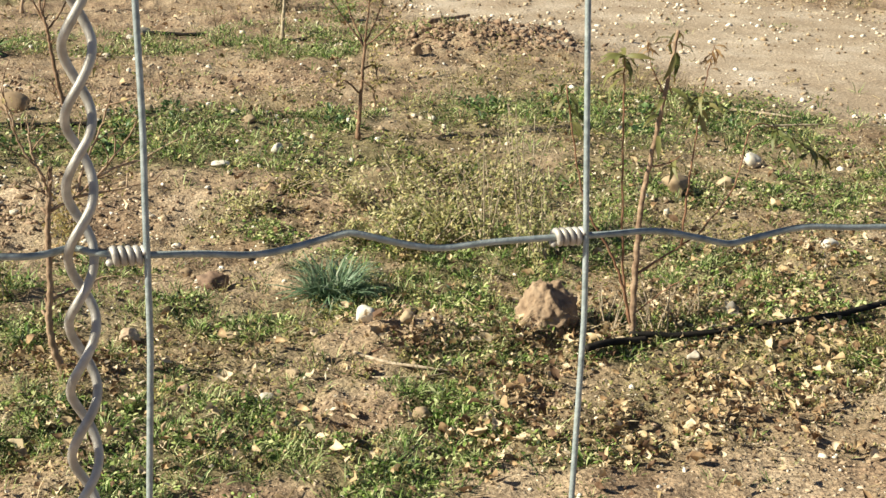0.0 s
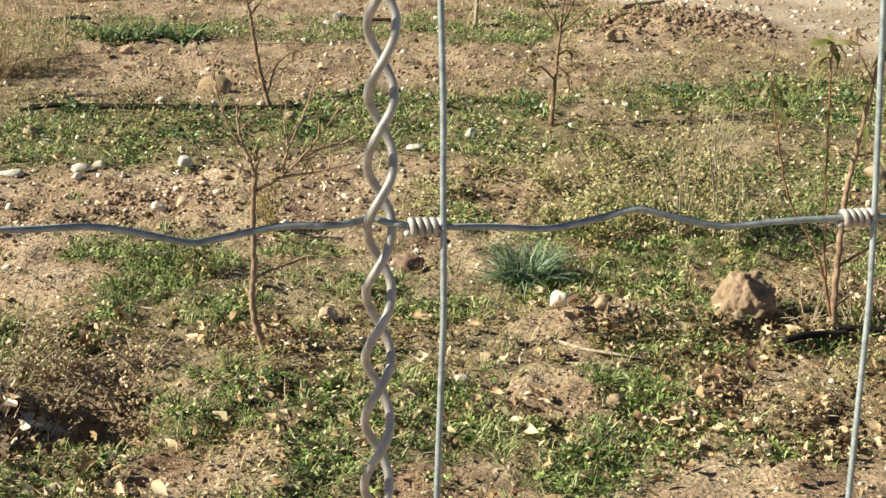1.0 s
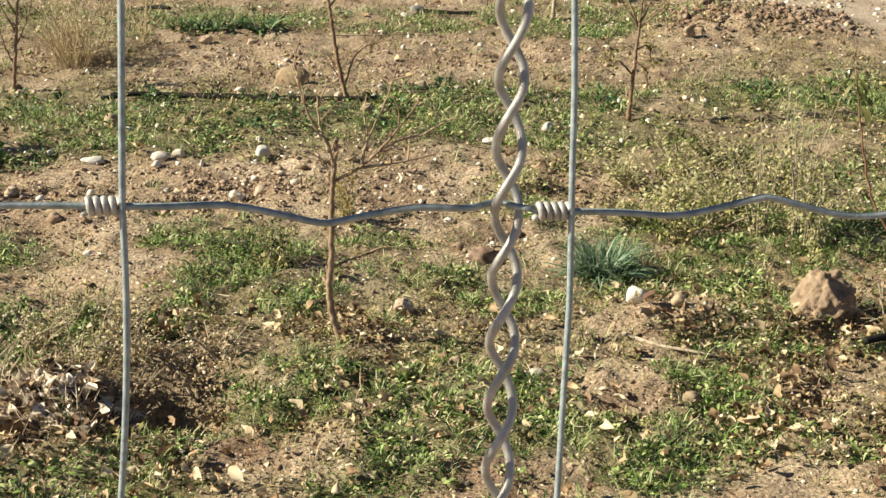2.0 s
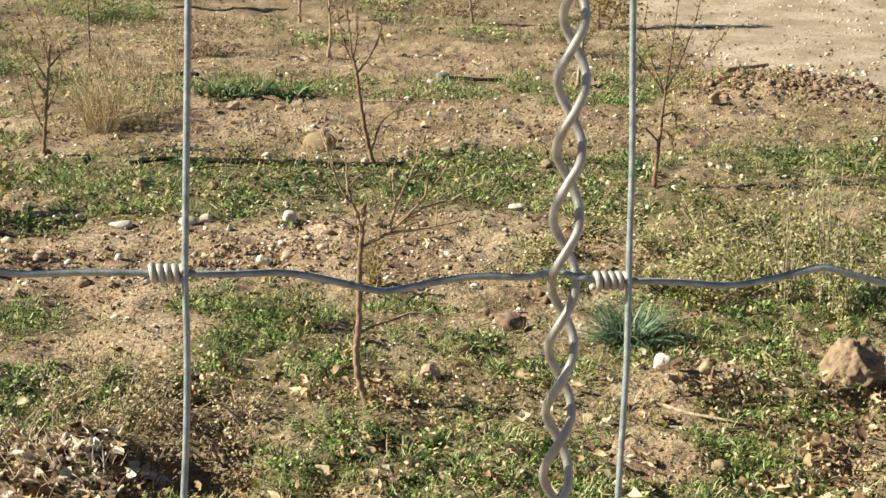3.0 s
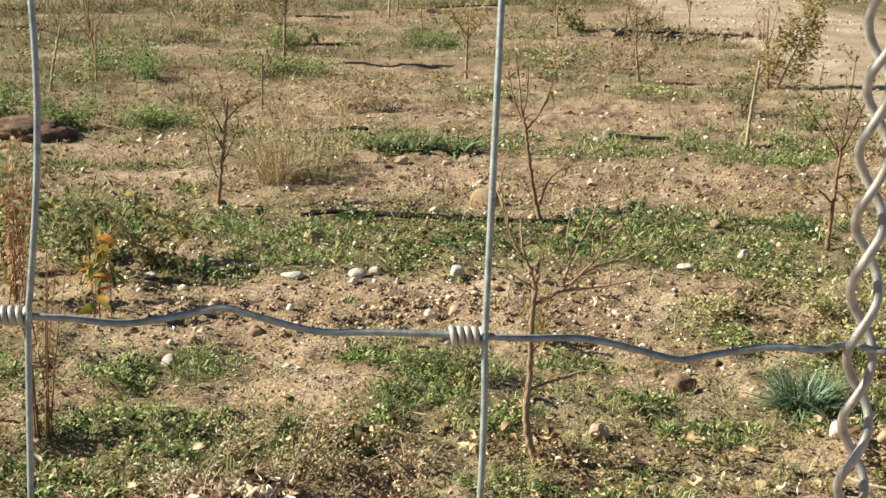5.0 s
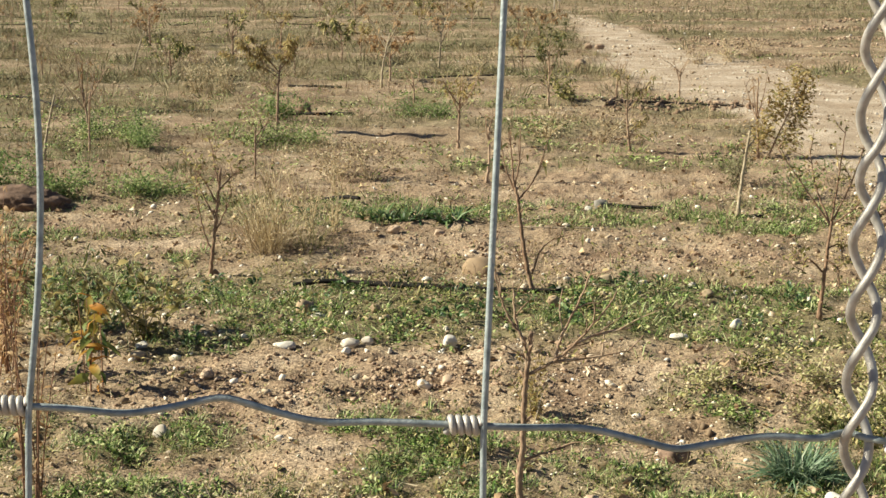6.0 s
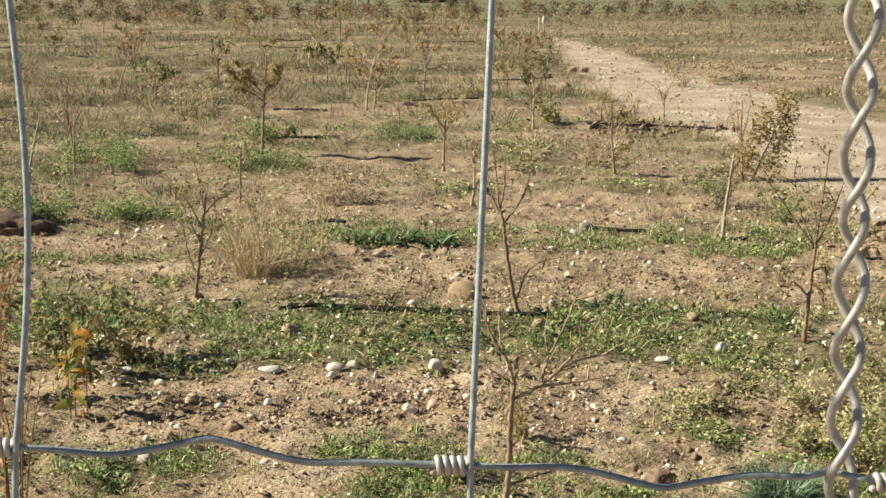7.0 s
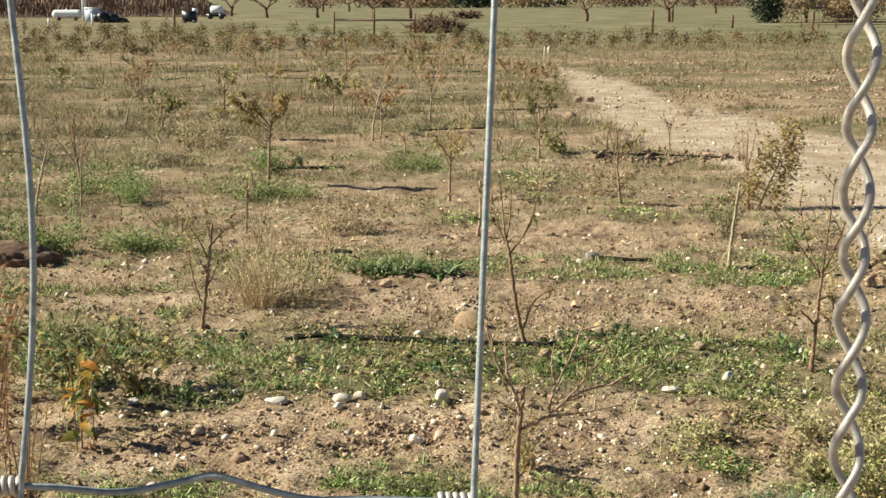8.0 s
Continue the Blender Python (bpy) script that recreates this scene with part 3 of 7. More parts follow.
M_grey = material("grey_stone", [(0.2, 0.18, 0.15), (0.34, 0.31, 0.27), (0.52, 0.48, 0.43)], 22, piece=0.3, rough=0.85, bump=0.4)
M_bark = material("sapling_bark", [(0.17, 0.105, 0.065), (0.33, 0.222, 0.142), (0.5, 0.37, 0.25)], 45, piece=0.3, rough=0.8, bump=0.5, bump_scale=160)
M_bark_grey = material("grey_bark", [(0.2, 0.16, 0.1), (0.36, 0.29, 0.19), (0.5, 0.42, 0.29)], 45, piece=0.3, rough=0.8, bump=0.5, bump_scale=160)
M_twig_bark = material("red_brown_bark", [(0.13, 0.075, 0.045), (0.25, 0.15, 0.09), (0.4, 0.27, 0.17)], 45, piece=0.2, rough=0.8, bump=0.5, bump_scale=160)
M_twig = material("red_brown_twig", [(0.13, 0.06, 0.035), (0.24, 0.125, 0.07), (0.34, 0.2, 0.12)], 40, rough=0.7, bump=0.2)
M_leaf_green = material("drooping_green_leaf", [(0.05, 0.065, 0.022), (0.11, 0.13, 0.04), (0.21, 0.2, 0.07), (0.36, 0.3, 0.13)], 9, island=0.55, rough=0.5, bump=0, glow=0.3)
M_leaf_gold = material("golden_leaf", [(0.2, 0.145, 0.05), (0.38, 0.275, 0.1), (0.55, 0.42, 0.19), (0.36, 0.33, 0.13)], 9, island=0.6, rough=0.55, bump=0, glow=0.45)
M_leaf_brown = material("withered_leaf", [(0.19, 0.105, 0.043), (0.37, 0.225, 0.1), (0.52, 0.355, 0.185)], 9, island=0.6, rough=0.65, bump=0, glow=0.35)
M_fading = material("fading_leaf", [(0.12, 0.115, 0.035), (0.25, 0.225, 0.075), (0.42, 0.35, 0.135), (0.55, 0.43, 0.2)], 7, island=0.6, rough=0.6, bump=0, glow=0.4)
M_vivid = material("turning_leaf", [(0.5, 0.22, 0.03), (0.32, 0.27, 0.06), (0.18, 0.22, 0.055), (0.1, 0.15, 0.04)], 9, island=0.8, rough=0.55, bump=0, glow=0.35)
M_fresh = material("fresh_weed_leaf", [(0.085, 0.14, 0.045), (0.17, 0.25, 0.075), (0.28, 0.36, 0.12), (0.43, 0.46, 0.2)], 4, island=0.55, rough=0.65, bump=0, glow=0.4)
M_strap = material("strap_leaf", [(0.03, 0.06, 0.018), (0.075, 0.135, 0.04), (0.19, 0.27, 0.11)], 9, island=0.6, rough=0.4, bump=0, glow=0.2)
M_tubing = material("black_plastic", [(0.01, 0.0095, 0.009), (0.02, 0.018, 0.016), (0.06, 0.048, 0.038)], 14, rough=0.75, bump=0.1, spec=0.1)
M_wire = material("galvanised_wire", [(0.185, 0.215, 0.212), (0.3, 0.34, 0.335), (0.44, 0.475, 0.465)], 260, rough=0.42, metal=0.2, bump=0.15, bump_scale=900)
M_stay = material("weathered_zinc", [(0.32, 0.29, 0.25), (0.45, 0.415, 0.365), (0.58, 0.545, 0.49)], 200, rough=0.45, metal=0.15, bump=0.12, bump_scale=900)
M_dry_wood = material("dry_wood", [(0.2, 0.15, 0.1), (0.38, 0.3, 0.21), (0.52, 0.44, 0.33)], 60, rough=0.85, bump=0.4)

# ---- ground: one sheet, fine near the fence, coarse towards the horizon ----
def steps(stops):
    out = [stops[0][0]]
    for (a, d), (b, e) in zip(stops, stops[1:]):
        while out[-1] < b - 1e-6:
            f = (out[-1] - a) / (b - a)
            out.append(min(b, out[-1] + d + (e - d) * f))
    return np.array(out)


def build_ground():
    gx = steps([(-600, 120), (-60, 12), (-12, 0.8), (-3, 0.07), (-1.3, 0.028), (2.6, 0.028), (3.2, 0.05), (6, 0.1), (14, 0.5), (60, 12), (600, 120)])
    gy = steps([(-60, 12), (-2, 0.4), (1.0, 0.08), (1.4, 0.05), (2.0, 0.022), (5.2, 0.034), (9, 0.07), (16, 0.16), (30, 0.3), (46, 0.6), (120, 8), (900, 120)])
    X, Y = np.meshgrid(gx, gy)
    x, y = X.ravel(), Y.ravel()
    z = land(x, y)
    nx, ny = len(gx), len(gy)
    i = (np.arange(ny - 1)[:, None] * nx + np.arange(nx - 1)[None]).ravel()
    tris = np.concatenate([np.stack([i, i + 1, i + nx + 1], 1), np.stack([i, i + nx + 1, i + nx], 1)])
    me = raw_mesh("ground", np.stack([x, y, z], 1), tris)
    me.polygons.foreach_set("use_smooth", np.ones(len(me.polygons), bool))
    att = me.attributes.new("cover", "FLOAT_COLOR", "POINT")
    meadow = smooth(y + 6 * (fbm(x, y, 0.05, 63) - 0.5) - 14 * smooth(-x, 1, 7), 43, 50)
    meadow = meadow * (1 - 0.5 * smooth(-x, 5, 16) * (1 - smooth(y, 105, 125)))
    # weed cover, which also carries the painted shade beneath the weeds
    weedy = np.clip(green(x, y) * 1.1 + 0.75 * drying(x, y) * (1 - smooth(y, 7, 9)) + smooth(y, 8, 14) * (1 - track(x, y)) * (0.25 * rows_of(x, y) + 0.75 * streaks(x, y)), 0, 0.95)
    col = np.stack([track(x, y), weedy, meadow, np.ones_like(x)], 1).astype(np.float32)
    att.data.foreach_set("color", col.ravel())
    me.materials.append(M_soil)
    return tagged(new("ground", me), "dry stony tan farm soil with patchy weeds and a worn dirt track", "ground", kind="structure")


build_ground()

# ---- wire fence in front ----
WIRE_X0, BAY, LEAN = -0.0745, 0.1535, 0.16
KNOT_SHIFT = {-1: -0.0011, 1: -0.0005, 2: 0.0085}


def line_z(x):
    return 1.3998 - 0.0512 * x + 0.003 * smooth(x, 0.16, 0.26)


def crimp_z(x):
    """The line wire: each bay has one crimp, by turns up and down."""
    bay = np.floor((x - WIRE_X0) / BAY)
    d = (x - WIRE_X0) - (bay + np.where(bay < 0, 0.42, np.where(bay < 1, 0.4365, 0.4625))) * BAY
    sign = np.where(bay % 2 == 0, -0.85, 1.0)
    return line_z(x) + sign * (0.0062 * np.exp(-(np.abs(d) / 0.0175) ** 1.5) - 0.0014 * np.exp(-((np.abs(d) - 0.034) / 0.013) ** 2))


def stay_x(k, z, zk):
    """How each upright wire wanders from its knot."""
    d = z - zk
    up, down = np.maximum(d, 0), np.maximum(-d, 0)
    if k == -1:
        return 0.0052 * np.sin(np.minimum(up, 0.2) * math.pi / 0.15) - 0.002 * np.minimum(down, 0.15) / 0.15
    if k == 0:
        return 0.05 * np.minimum(up, 0.25) - 0.68 * np.clip(down - 0.006, 0, 0.09) ** 2 - 0.1 * np.maximum(down - 0.096, 0)
    if k == 1:
        return 0.0011 * smooth(up, 0, 0.05) - 0.0243 * np.minimum(down, 0.03) - 0.065 * np.maximum(down - 0.03, 0)
    if k == 2:
        return 0.018 * np.minimum(up, 0.25) - 0.033 * np.minimum(down, 0.03) - 0.085 * np.maximum(down - 0.03, 0)
    return 0.004 * np.sin(7 * d + k) * smooth(np.abs(d), 0, 0.08)


def wire_fence():
    fence = thing("wire_fence", 0, 0, 0, "galvanised woven wire fence with crimped line wire and wrapped knots", "fence")
    xs = np.arange(-1.05, 1.2, 0.003)
    s = Shape()
    thread = 0.008 * np.exp(-((xs - 0.0575) / 0.011) ** 2) - 0.0034 * np.tanh((xs - 0.0575) / 0.0022) * np.exp(-((xs - 0.0575) / 0.012) ** 2)
    tube(s, np.stack([xs, thread, crimp_z(xs)], 1), 0.00128, 10)
    part("line_wire", s, M_wire, fence)
    for k in range(-5, 8):
        xk = WIRE_X0 + k * BAY + KNOT_SHIFT.get(k, 0.0085 if k > 2 else 0.0)
        zk = float(crimp_z(np.array([xk]))[0])
        zs = np.concatenate([np.arange(0.0, zk - 0.2, 0.05), np.arange(zk - 0.2, zk + 0.25, 0.006), [zk + 0.3, zk + 0.4]])
        s = Shape()
        y = -0.0023 + LEAN * (zs - zk)
        tube(s, np.stack([xk + stay_x(k, zs, zk), y, zs], 1), 0.00118, 10)
        part("stay_wire", s, M_wire, fence)
        a = np.linspace(0, 2 * math.pi * 4.8, 100)
        cx = xk - 0.0005 - 0.0122 * a / a[-1]
        r = 0.0024
        s = Shape()
        rise = np.interp(cx, xs, crimp_z(xs))
        tube(s, np.stack([cx, -r * np.cos(a + 0.4), rise + r * np.sin(a + 0.4)], 1), 0.00128, 9)
        part("knot", s, M_stay, fence, "tight wire wrap round the line wire")
    return fence


def twisted_stay():
    foot = (0.0571 - 0.0464 * 1.39, 0.0064 - 0.168 * 1.39)
    stay = thing("twisted_stay", *foot, 0, "pale galvanised twisted two-strand fence stay threaded on the wire", "fence stay")
    crossings = [1.3145 - 0.0242 * k for k in range(54, 0, -1)] + [1.3145, 1.338, 1.36, 1.383, 1.4062, 1.4306, 1.4526, 1.4775, 1.4965, 1.5222, 1.5439, 1.5706] + [1.5706 + 0.0238 * k for k in range(1, 10)]
    zs = np.concatenate([np.arange(0.014, 1.24, 0.004), np.arange(1.24, 1.64, 0.0016), np.arange(1.64, 1.77, 0.004)])
    a = math.pi * np.interp(zs, crossings, np.arange(len(crossings)))
    # the wide loops are the long ones
    mids, gaps = (np.array(crossings[1:]) + crossings[:-1]) / 2, np.diff(crossings)
    r = 0.0046 * (np.interp(zs, mids, gaps) / 0.0234) ** 0.8 * (1 + 0.05 * np.sin(zs * 211))
    for turn in (0, math.pi):
        s = Shape()
        tube(s, np.stack([0.0464 * zs + r * np.sin(a + turn), 0.168 * zs - r * np.cos(a + turn) * 0.9, zs], 1), 0.00168, 10)
        part("strand", s, M_stay, stay)
    return stay


wire_fence()
twisted_stay()


# ---- stones and clods ----
def stone(name, x, y, w, h, mat, label, category="stone", deep=None, seed=1, rough=0.15, detail=3, flat=0.3, sink=0.22, turn=0.0, peak=0.0):
    """A stone w wide and h high above the ground, sunk a little into it."""
    r = np.random.default_rng(seed)
    bm = bmesh.new()
    bmesh.ops.create_icosphere(bm, subdivisions=detail, radius=1)
    v = np.array([q.co[:] for q in bm.verts])
    f = np.array([[q.index for q in t.verts] for t in bm.faces])
    bm.free()
    for k in range(13):
        d = r.normal(size=3)
        d /= np.linalg.norm(d)
        over = np.maximum(v @ d - (r.uniform(0.42, 0.76) if flat == 0 else r.uniform(0.58, 0.88)), 0)
        v = v - over[:, None] * d * (1 - flat * 0.5)
    bumps = np.array([noise.fractal(Vector(q) * 1.7 + Vector((seed * 3.1, 0, 0)), 1.0, 2.0, 4) for q in v])
    v = v * (1 + rough * bumps)[:, None]
    if detail > 3:
        pits = np.array([noise.fractal(Vector(q) * 6.5 + Vector((0, seed * 1.7, 0)), 1.0, 2.0, 3) for q in v])
        v = v * (1 + 0.3 * rough * pits)[:, None]
    v[:, :2] = v[:, :2] * (1 - peak * (v[:, 2:3] + 1) / 2) + peak * 0.1 * (v[:, 2:3] + 1)
    total = h / (1 - sink)
    size = np.array([w / 2, (deep or w * 0.8) / 2, total / 2])
    v = v / np.abs(v).max(0) * size
    c, sn = math.cos(turn), math.sin(turn)
    v = np.stack([v[:, 0] * c - v[:, 1] * sn, v[:, 0] * sn + v[:, 1] * c, v[:, 2]], 1)
    s = Shape().add(v, f)
    ob = new(name, s.mesh(name, mat, flat > 0))
    ob.location = (x, y, ground_z(x, y) + total / 2 - total * sink)
    return tagged(ob, label, category)


def stones():
    clod = "rough crumbly brown clay clod on the soil"
    stone("clay_boulder", 1.555, 3.12, 0.23, 0.13, M_clay, "large pitted brown clay boulder among dry leaves", "boulder", 0.19, 61, 0.3, 5, 0.5, 0.3, 0.3, 0.22)
    stone("pale_stone", 1.055, 3.29, 0.064, 0.05, M_white, "white rounded stone half buried in crumbled soil", seed=5)
    stone("pale_stone", 1.16, 3.21, 0.045, 0.032, M_tan, "small buff stone beside a white stone", seed=6)
    stone("pale_stone", 1.25, 3.3, 0.07, 0.022, M_tan, "flat buff stone on crumbled soil", seed=7)
    stone("flat_stone", 0.68, 3.33, 0.052, 0.022, M_tan, "flat tan pebble lying in weeds", seed=8)
    stone("earth_clod", 0.695, 3.76, 0.11, 0.058, M_dark_earth, "dark crumbly earth clod beside two pebbles", "clod", seed=9, rough=0.3, detail=4)
    stone("pebble", 0.63, 3.87, 0.042, 0.026, M_tan, "round tan pebble beside a dark clod", seed=10)
    stone("pebble", 0.655, 3.78, 0.03, 0.02, M_white, "small cream pebble beside a dark clod", seed=11)
    stone("block_stone", 2.56, 4.29, 0.12, 0.082, M_tan, "blocky tan stone casting a dark shadow on grass", seed=12, flat=0)
    stone("pink_stone", 2.81, 4.35, 0.088, 0.056, M_tan, "broken pinkish stone lying in weeds", seed=13, flat=0)
    stone("pale_stone", 3.07, 4.62, 0.08, 0.056, M_white, "cream rounded stone among green weeds", seed=14)
    stone("grey_stone", 2.18, 3.16, 0.055, 0.056, M_grey, "weathered grey block of stone with pale top", seed=15, flat=0)
    stone("pale_stone", 2.81, 3.63, 0.075, 0.03, M_white, "flat pale stone among dry leaves", seed=16)
    stone("block_stone", 2.37, 7.03, 0.078, 0.062, M_tan, "small tan block of stone on bare soil", seed=17, flat=0)
    stone("boulder", 0.205, 6.24, 0.17, 0.085, M_boulder, "smooth tan boulder on bare soil by the drip line", "boulder", 0.12, seed=18, rough=0.08, flat=0.6, sink=0.25, peak=0.1)
    stone("pale_stone", 0.03, 5.02, 0.066, 0.045, M_white, "white egg-shaped stone at the edge of grass", seed=19, rough=0.04)
    stone("pale_stone", -0.36, 5.02, 0.08, 0.04, M_white, "cluster stone of pale limestone on bare soil", seed=20)
    stone("pale_stone", -0.37, 4.92, 0.042, 0.026, M_white, "small white pebble in front of pale stones", seed=21)
    stone("pale_stone", -0.29, 5.04, 0.05, 0.03, M_white, "small pale stone beside larger ones", seed=22)
    stone("flat_stone", -0.61, 5.03, 0.105, 0.03, M_white, "wide flat cream stone at the grass edge", seed=23)
    stone("block_stone", -0.58, 5.55, 0.09, 0.085, M_tan, "tan angular stone in green grass", seed=24, flat=0)
    stone("flat_stone", -0.51, 5.48, 0.08, 0.02, M_white, "flat white flake of stone in grass", seed=25)
    stone("pale_stone", -0.27, 5.5, 0.05, 0.035, M_tan, "small tan stone in grass", seed=26)
    stone("pale_stone", 0.5, 5.63, 0.06, 0.045, M_tan, "rounded tan stone in grass by a sapling", seed=27)
    stone("grey_stone", 1.0, 8.04, 0.105, 0.078, M_grey, "grey-brown stone by the drip line", seed=28)
    stone("grey_stone", 0.93, 8.0, 0.05, 0.035, M_white, "pale pebble against a larger stone", seed=29)
    stone("pale_stone", -0.07, 4.5, 0.056, 0.036, M_white, "pale stone in reddish crumbled soil", seed=30)
    stone("earth_clod", 0.02, 4.56, 0.08, 0.045, M_clod, clod, "clod", seed=31, rough=0.3)
    stone("earth_clod", -0.86, 4.62, 0.06, 0.04, M_clod, clod, "clod", seed=32, rough=0.3)
    stone("pale_stone", 1.22, 5.28, 0.06, 0.038, M_white, "pale stone in green weeds", seed=33)
    stone("flat_stone", 0.96, 5.14, 0.085, 0.018, M_white, "flat white stone at the edge of weeds", seed=34)
    stone("pale_stone", 1.17, 5.99, 0.06, 0.04, M_white, "small white stone on weedy soil", seed=35)
    stone("grey_stone", 1.19, 5.75, 0.065, 0.035, M_tan, "dull grey-tan stone among pebbles", seed=36)
    stone("grey_stone", 0.79, 6.11, 0.075, 0.044, M_tan, "tan stone among pebbles by the drip line", seed=37)
    stone("pale_stone", 0.95, 6.02, 0.05, 0.03, M_white, "white pebble by the drip line", seed=38)
    stone("pale_stone", -0.15, 5.98, 0.045, 0.03, M_white, "small white stone beside the drip line", seed=39)
    stone("pale_stone", -0.565, 2.93, 0.04, 0.05, M_white, "white stone in a heap of dry leaves", seed=40)
    stone("pale_stone", -0.595, 2.87, 0.052, 0.05, M_white, "larger white stone in a heap of dry leaves", seed=41)
    stone("flat_stone", 0.37, 2.73, 0.05, 0.022, M_tan, "tan wedge-shaped stone at the edge of weeds", seed=42)
    stone("pale_stone", -0.93, 4.02, 0.062, 0.045, M_white, "angular cream stone on bare soil", seed=43)
    stone("flat_stone", -1.17, 5.02, 0.058, 0.024, M_white, "flat pale stone on bare soil", seed=44)
    stone("flat_stone", -1.17, 4.88, 0.077, 0.026, M_tan, "flat tan stone on bare soil", seed=45)
    stone("earth_clod", 0.4, 3.36, 0.07, 0.045, M_clod, clod, "clod", seed=54, rough=0.32, detail=4)
    stone("block_stone", 0.79, 3.01, 0.05, 0.038, M_tan, "small tan block of stone in short grass", seed=55, flat=0)
    stone("earth_clod", 0.49, 2.97, 0.045, 0.03, M_red_clod, "small reddish clod in short grass", "clod", seed=56, rough=0.3)
    stone("flat_stone", 0.69, 2.89, 0.05, 0.022, M_white, "flat pale stone in short grass", seed=57)
    stone("earth_clod", 1.2, 3.36, 0.068, 0.034, M_red_clod, "flat reddish clod behind pale stones", "clod", seed=58, rough=0.3, detail=4)
    stone("pale_stone", 1.88, 2.84, 0.04, 0.03, M_white, "white angular stone among dry leaves", seed=59, flat=0)
    stone("pale_stone", 2.08, 2.79, 0.048, 0.026, M_tan, "pinkish stone among dry leaves", seed=60, flat=0)
    stone("pale_stone", 1.68, 3.08, 0.034, 0.034, M_white, "small white stone beside a clay boulder", seed=62, flat=0)
    stone("pale_stone", -0.53, 3.89, 0.036, 0.02, M_white, "small pale stone on bare soil", seed=63)
    stone("earth_clod", -0.68, 4.3, 0.055, 0.035, M_red_clod, "small reddish clod on bare soil", "clod", seed=64, rough=0.3)
    stone("earth_clod", 2.01, 18.03, 0.22, 0.13, M_red_clod, "dark clod of dug earth beside the track", "clod", seed=46, rough=0.3)
    stone("earth_clod", 2.46, 21.08, 0.15, 0.1, M_red_clod, "dark clod of dug earth beside the track", "clod", seed=47, rough=0.3)
    stone("earth_clod", 2.62, 21.08, 0.16, 0.09, M_red_clod, "dark clod of dug earth beside the track", "clod", seed=48, rough=0.3)
    stone("earth_clod", -1.14, 13.15, 0.19, 0.13, M_dark_earth, "dark earth clod at the drip line", "clod", seed=49, rough=0.3)
    # brown earth in one dark tone that stands in for shade on the front
    stone("earth_mound", -2.47, 8.2, 0.68, 0.14, M_dark_earth, "low mound of bare brown earth, darkened for its shaded front", "mound", 0.4, 50, 0.22, 5, 0.8, 0.45)
    stone("earth_clod", 1.05, 2.72, 0.05, 0.03, M_tan, "small tan clod in short grass", "clod", seed=51, rough=0.2)
    stone("earth_clod", 0.03, 7.25, 0.07, 0.04, M_clod, clod, "clod", seed=52, rough=0.3)
    stone("earth_clod", -0.22, 7.27, 0.08, 0.045, M_clod, clod, "clod", seed=53, rough=0.3)

    for i, (x, y, w) in enumerate(((-0.3, 2.82, 0.06), (-0.24, 2.78, 0.05), (-0.19, 2.86, 0.07), (-0.26, 2.93, 0.05), (-0.15, 2.79, 0.045))):
        stone("earth_clod", x, y, w, w * 0.6, M_dark_earth, "dark clod in a hollow beside a weed heap", "clod", seed=90 + i, rough=0.3)


stones()


# ---- drip irrigation tubes ----
def drip_tube(points, label, radius=0.011, lift=0.008):
    s = Shape()
    line = bend([(x, y, 0) for x, y in points], 14)
    wob = (0.012 if points[0][1] < 10 else 0.09) * (fbm(line[:, 0] * 3, line[:, 1], 2.0, 5) - 0.5)
    line[:, 1] += wob
    raw = land(line[:, 0], line[:, 1])
    pad = np.concatenate([np.full(8, raw[0]), raw, np.full(8, raw[-1])])
    line[:, 2] = 0.016 * (fbm(line[:, 0], line[:, 1], 3.1, 15) - 0.5) + np.convolve(pad, np.ones(17) / 17, "valid") + radius * 1.0 + lift
    tube(s, line, radius, 8)
    return tagged(new("drip_tube", s.mesh("drip_tube", M_tubing)), label, "drip tube", "drip tubes along the rows")


drip_tube([(1.58, 2.9), (1.68, 2.93), (1.79, 2.96)], "cut end of black plastic drip tube over dry leaves", 0.011, 0.012)
drip_tube([(1.75, 2.98), (1.89, 2.965), (2.07, 2.96), (2.25, 2.945), (2.4, 2.955), (2.62, 3.01), (3.2, 3.1)], "black plastic drip tube half covered by dry leaves", 0.0095, 0.02)
drip_tube([(-0.66, 5.99), (-0.45, 5.98), (-0.15, 5.91), (0.23, 5.86), (0.55, 5.83)], "black plastic drip tube along the grass edge", 0.011, 0.009)
drip_tube([(-0.62, 6.04), (-0.4, 6.01), (-0.05, 5.95), (0.2, 5.88)], "second black drip tube beside the first", 0.008, 0.006)
drip_tube([(-0.66, 8.4), (-0.55, 8.32), (-0.44, 8.22)], "short bare stretch of black drip tube", 0.012, 0.02)
drip_tube([(1.02, 8.02), (1.15, 7.98), (1.34, 7.93)], "black drip tube under a grey stone", 0.011, 0.01)
drip_tube([(1.76, 7.73), (1.9, 7.69)], "short bare stretch of black drip tube", 0.011, 0.002)
drip_tube([(-4.6, 14.6), (-4.1, 14.35), (-3.7, 13.9), (-3.2, 13.25)], "black drip tube half sunk in dry weeds", 0.013, 0.004)
drip_tube([(-2.73, 13.58), (-2.4, 13.45), (-2.2, 13.3), (-2.0, 13.19)], "black drip tube half sunk in dry weeds", 0.013, 0.004)
drip_tube([(-1.25, 12.78), (-0.95, 12.74), (-0.66, 12.72)], "black drip tube beside an earth clod", 0.013, 0.004)
drip_tube([(1.75, 13.84), (2.2, 13.7), (3.05, 13.4)], "dark drip tube among clods by the track", 0.011, 0.0)
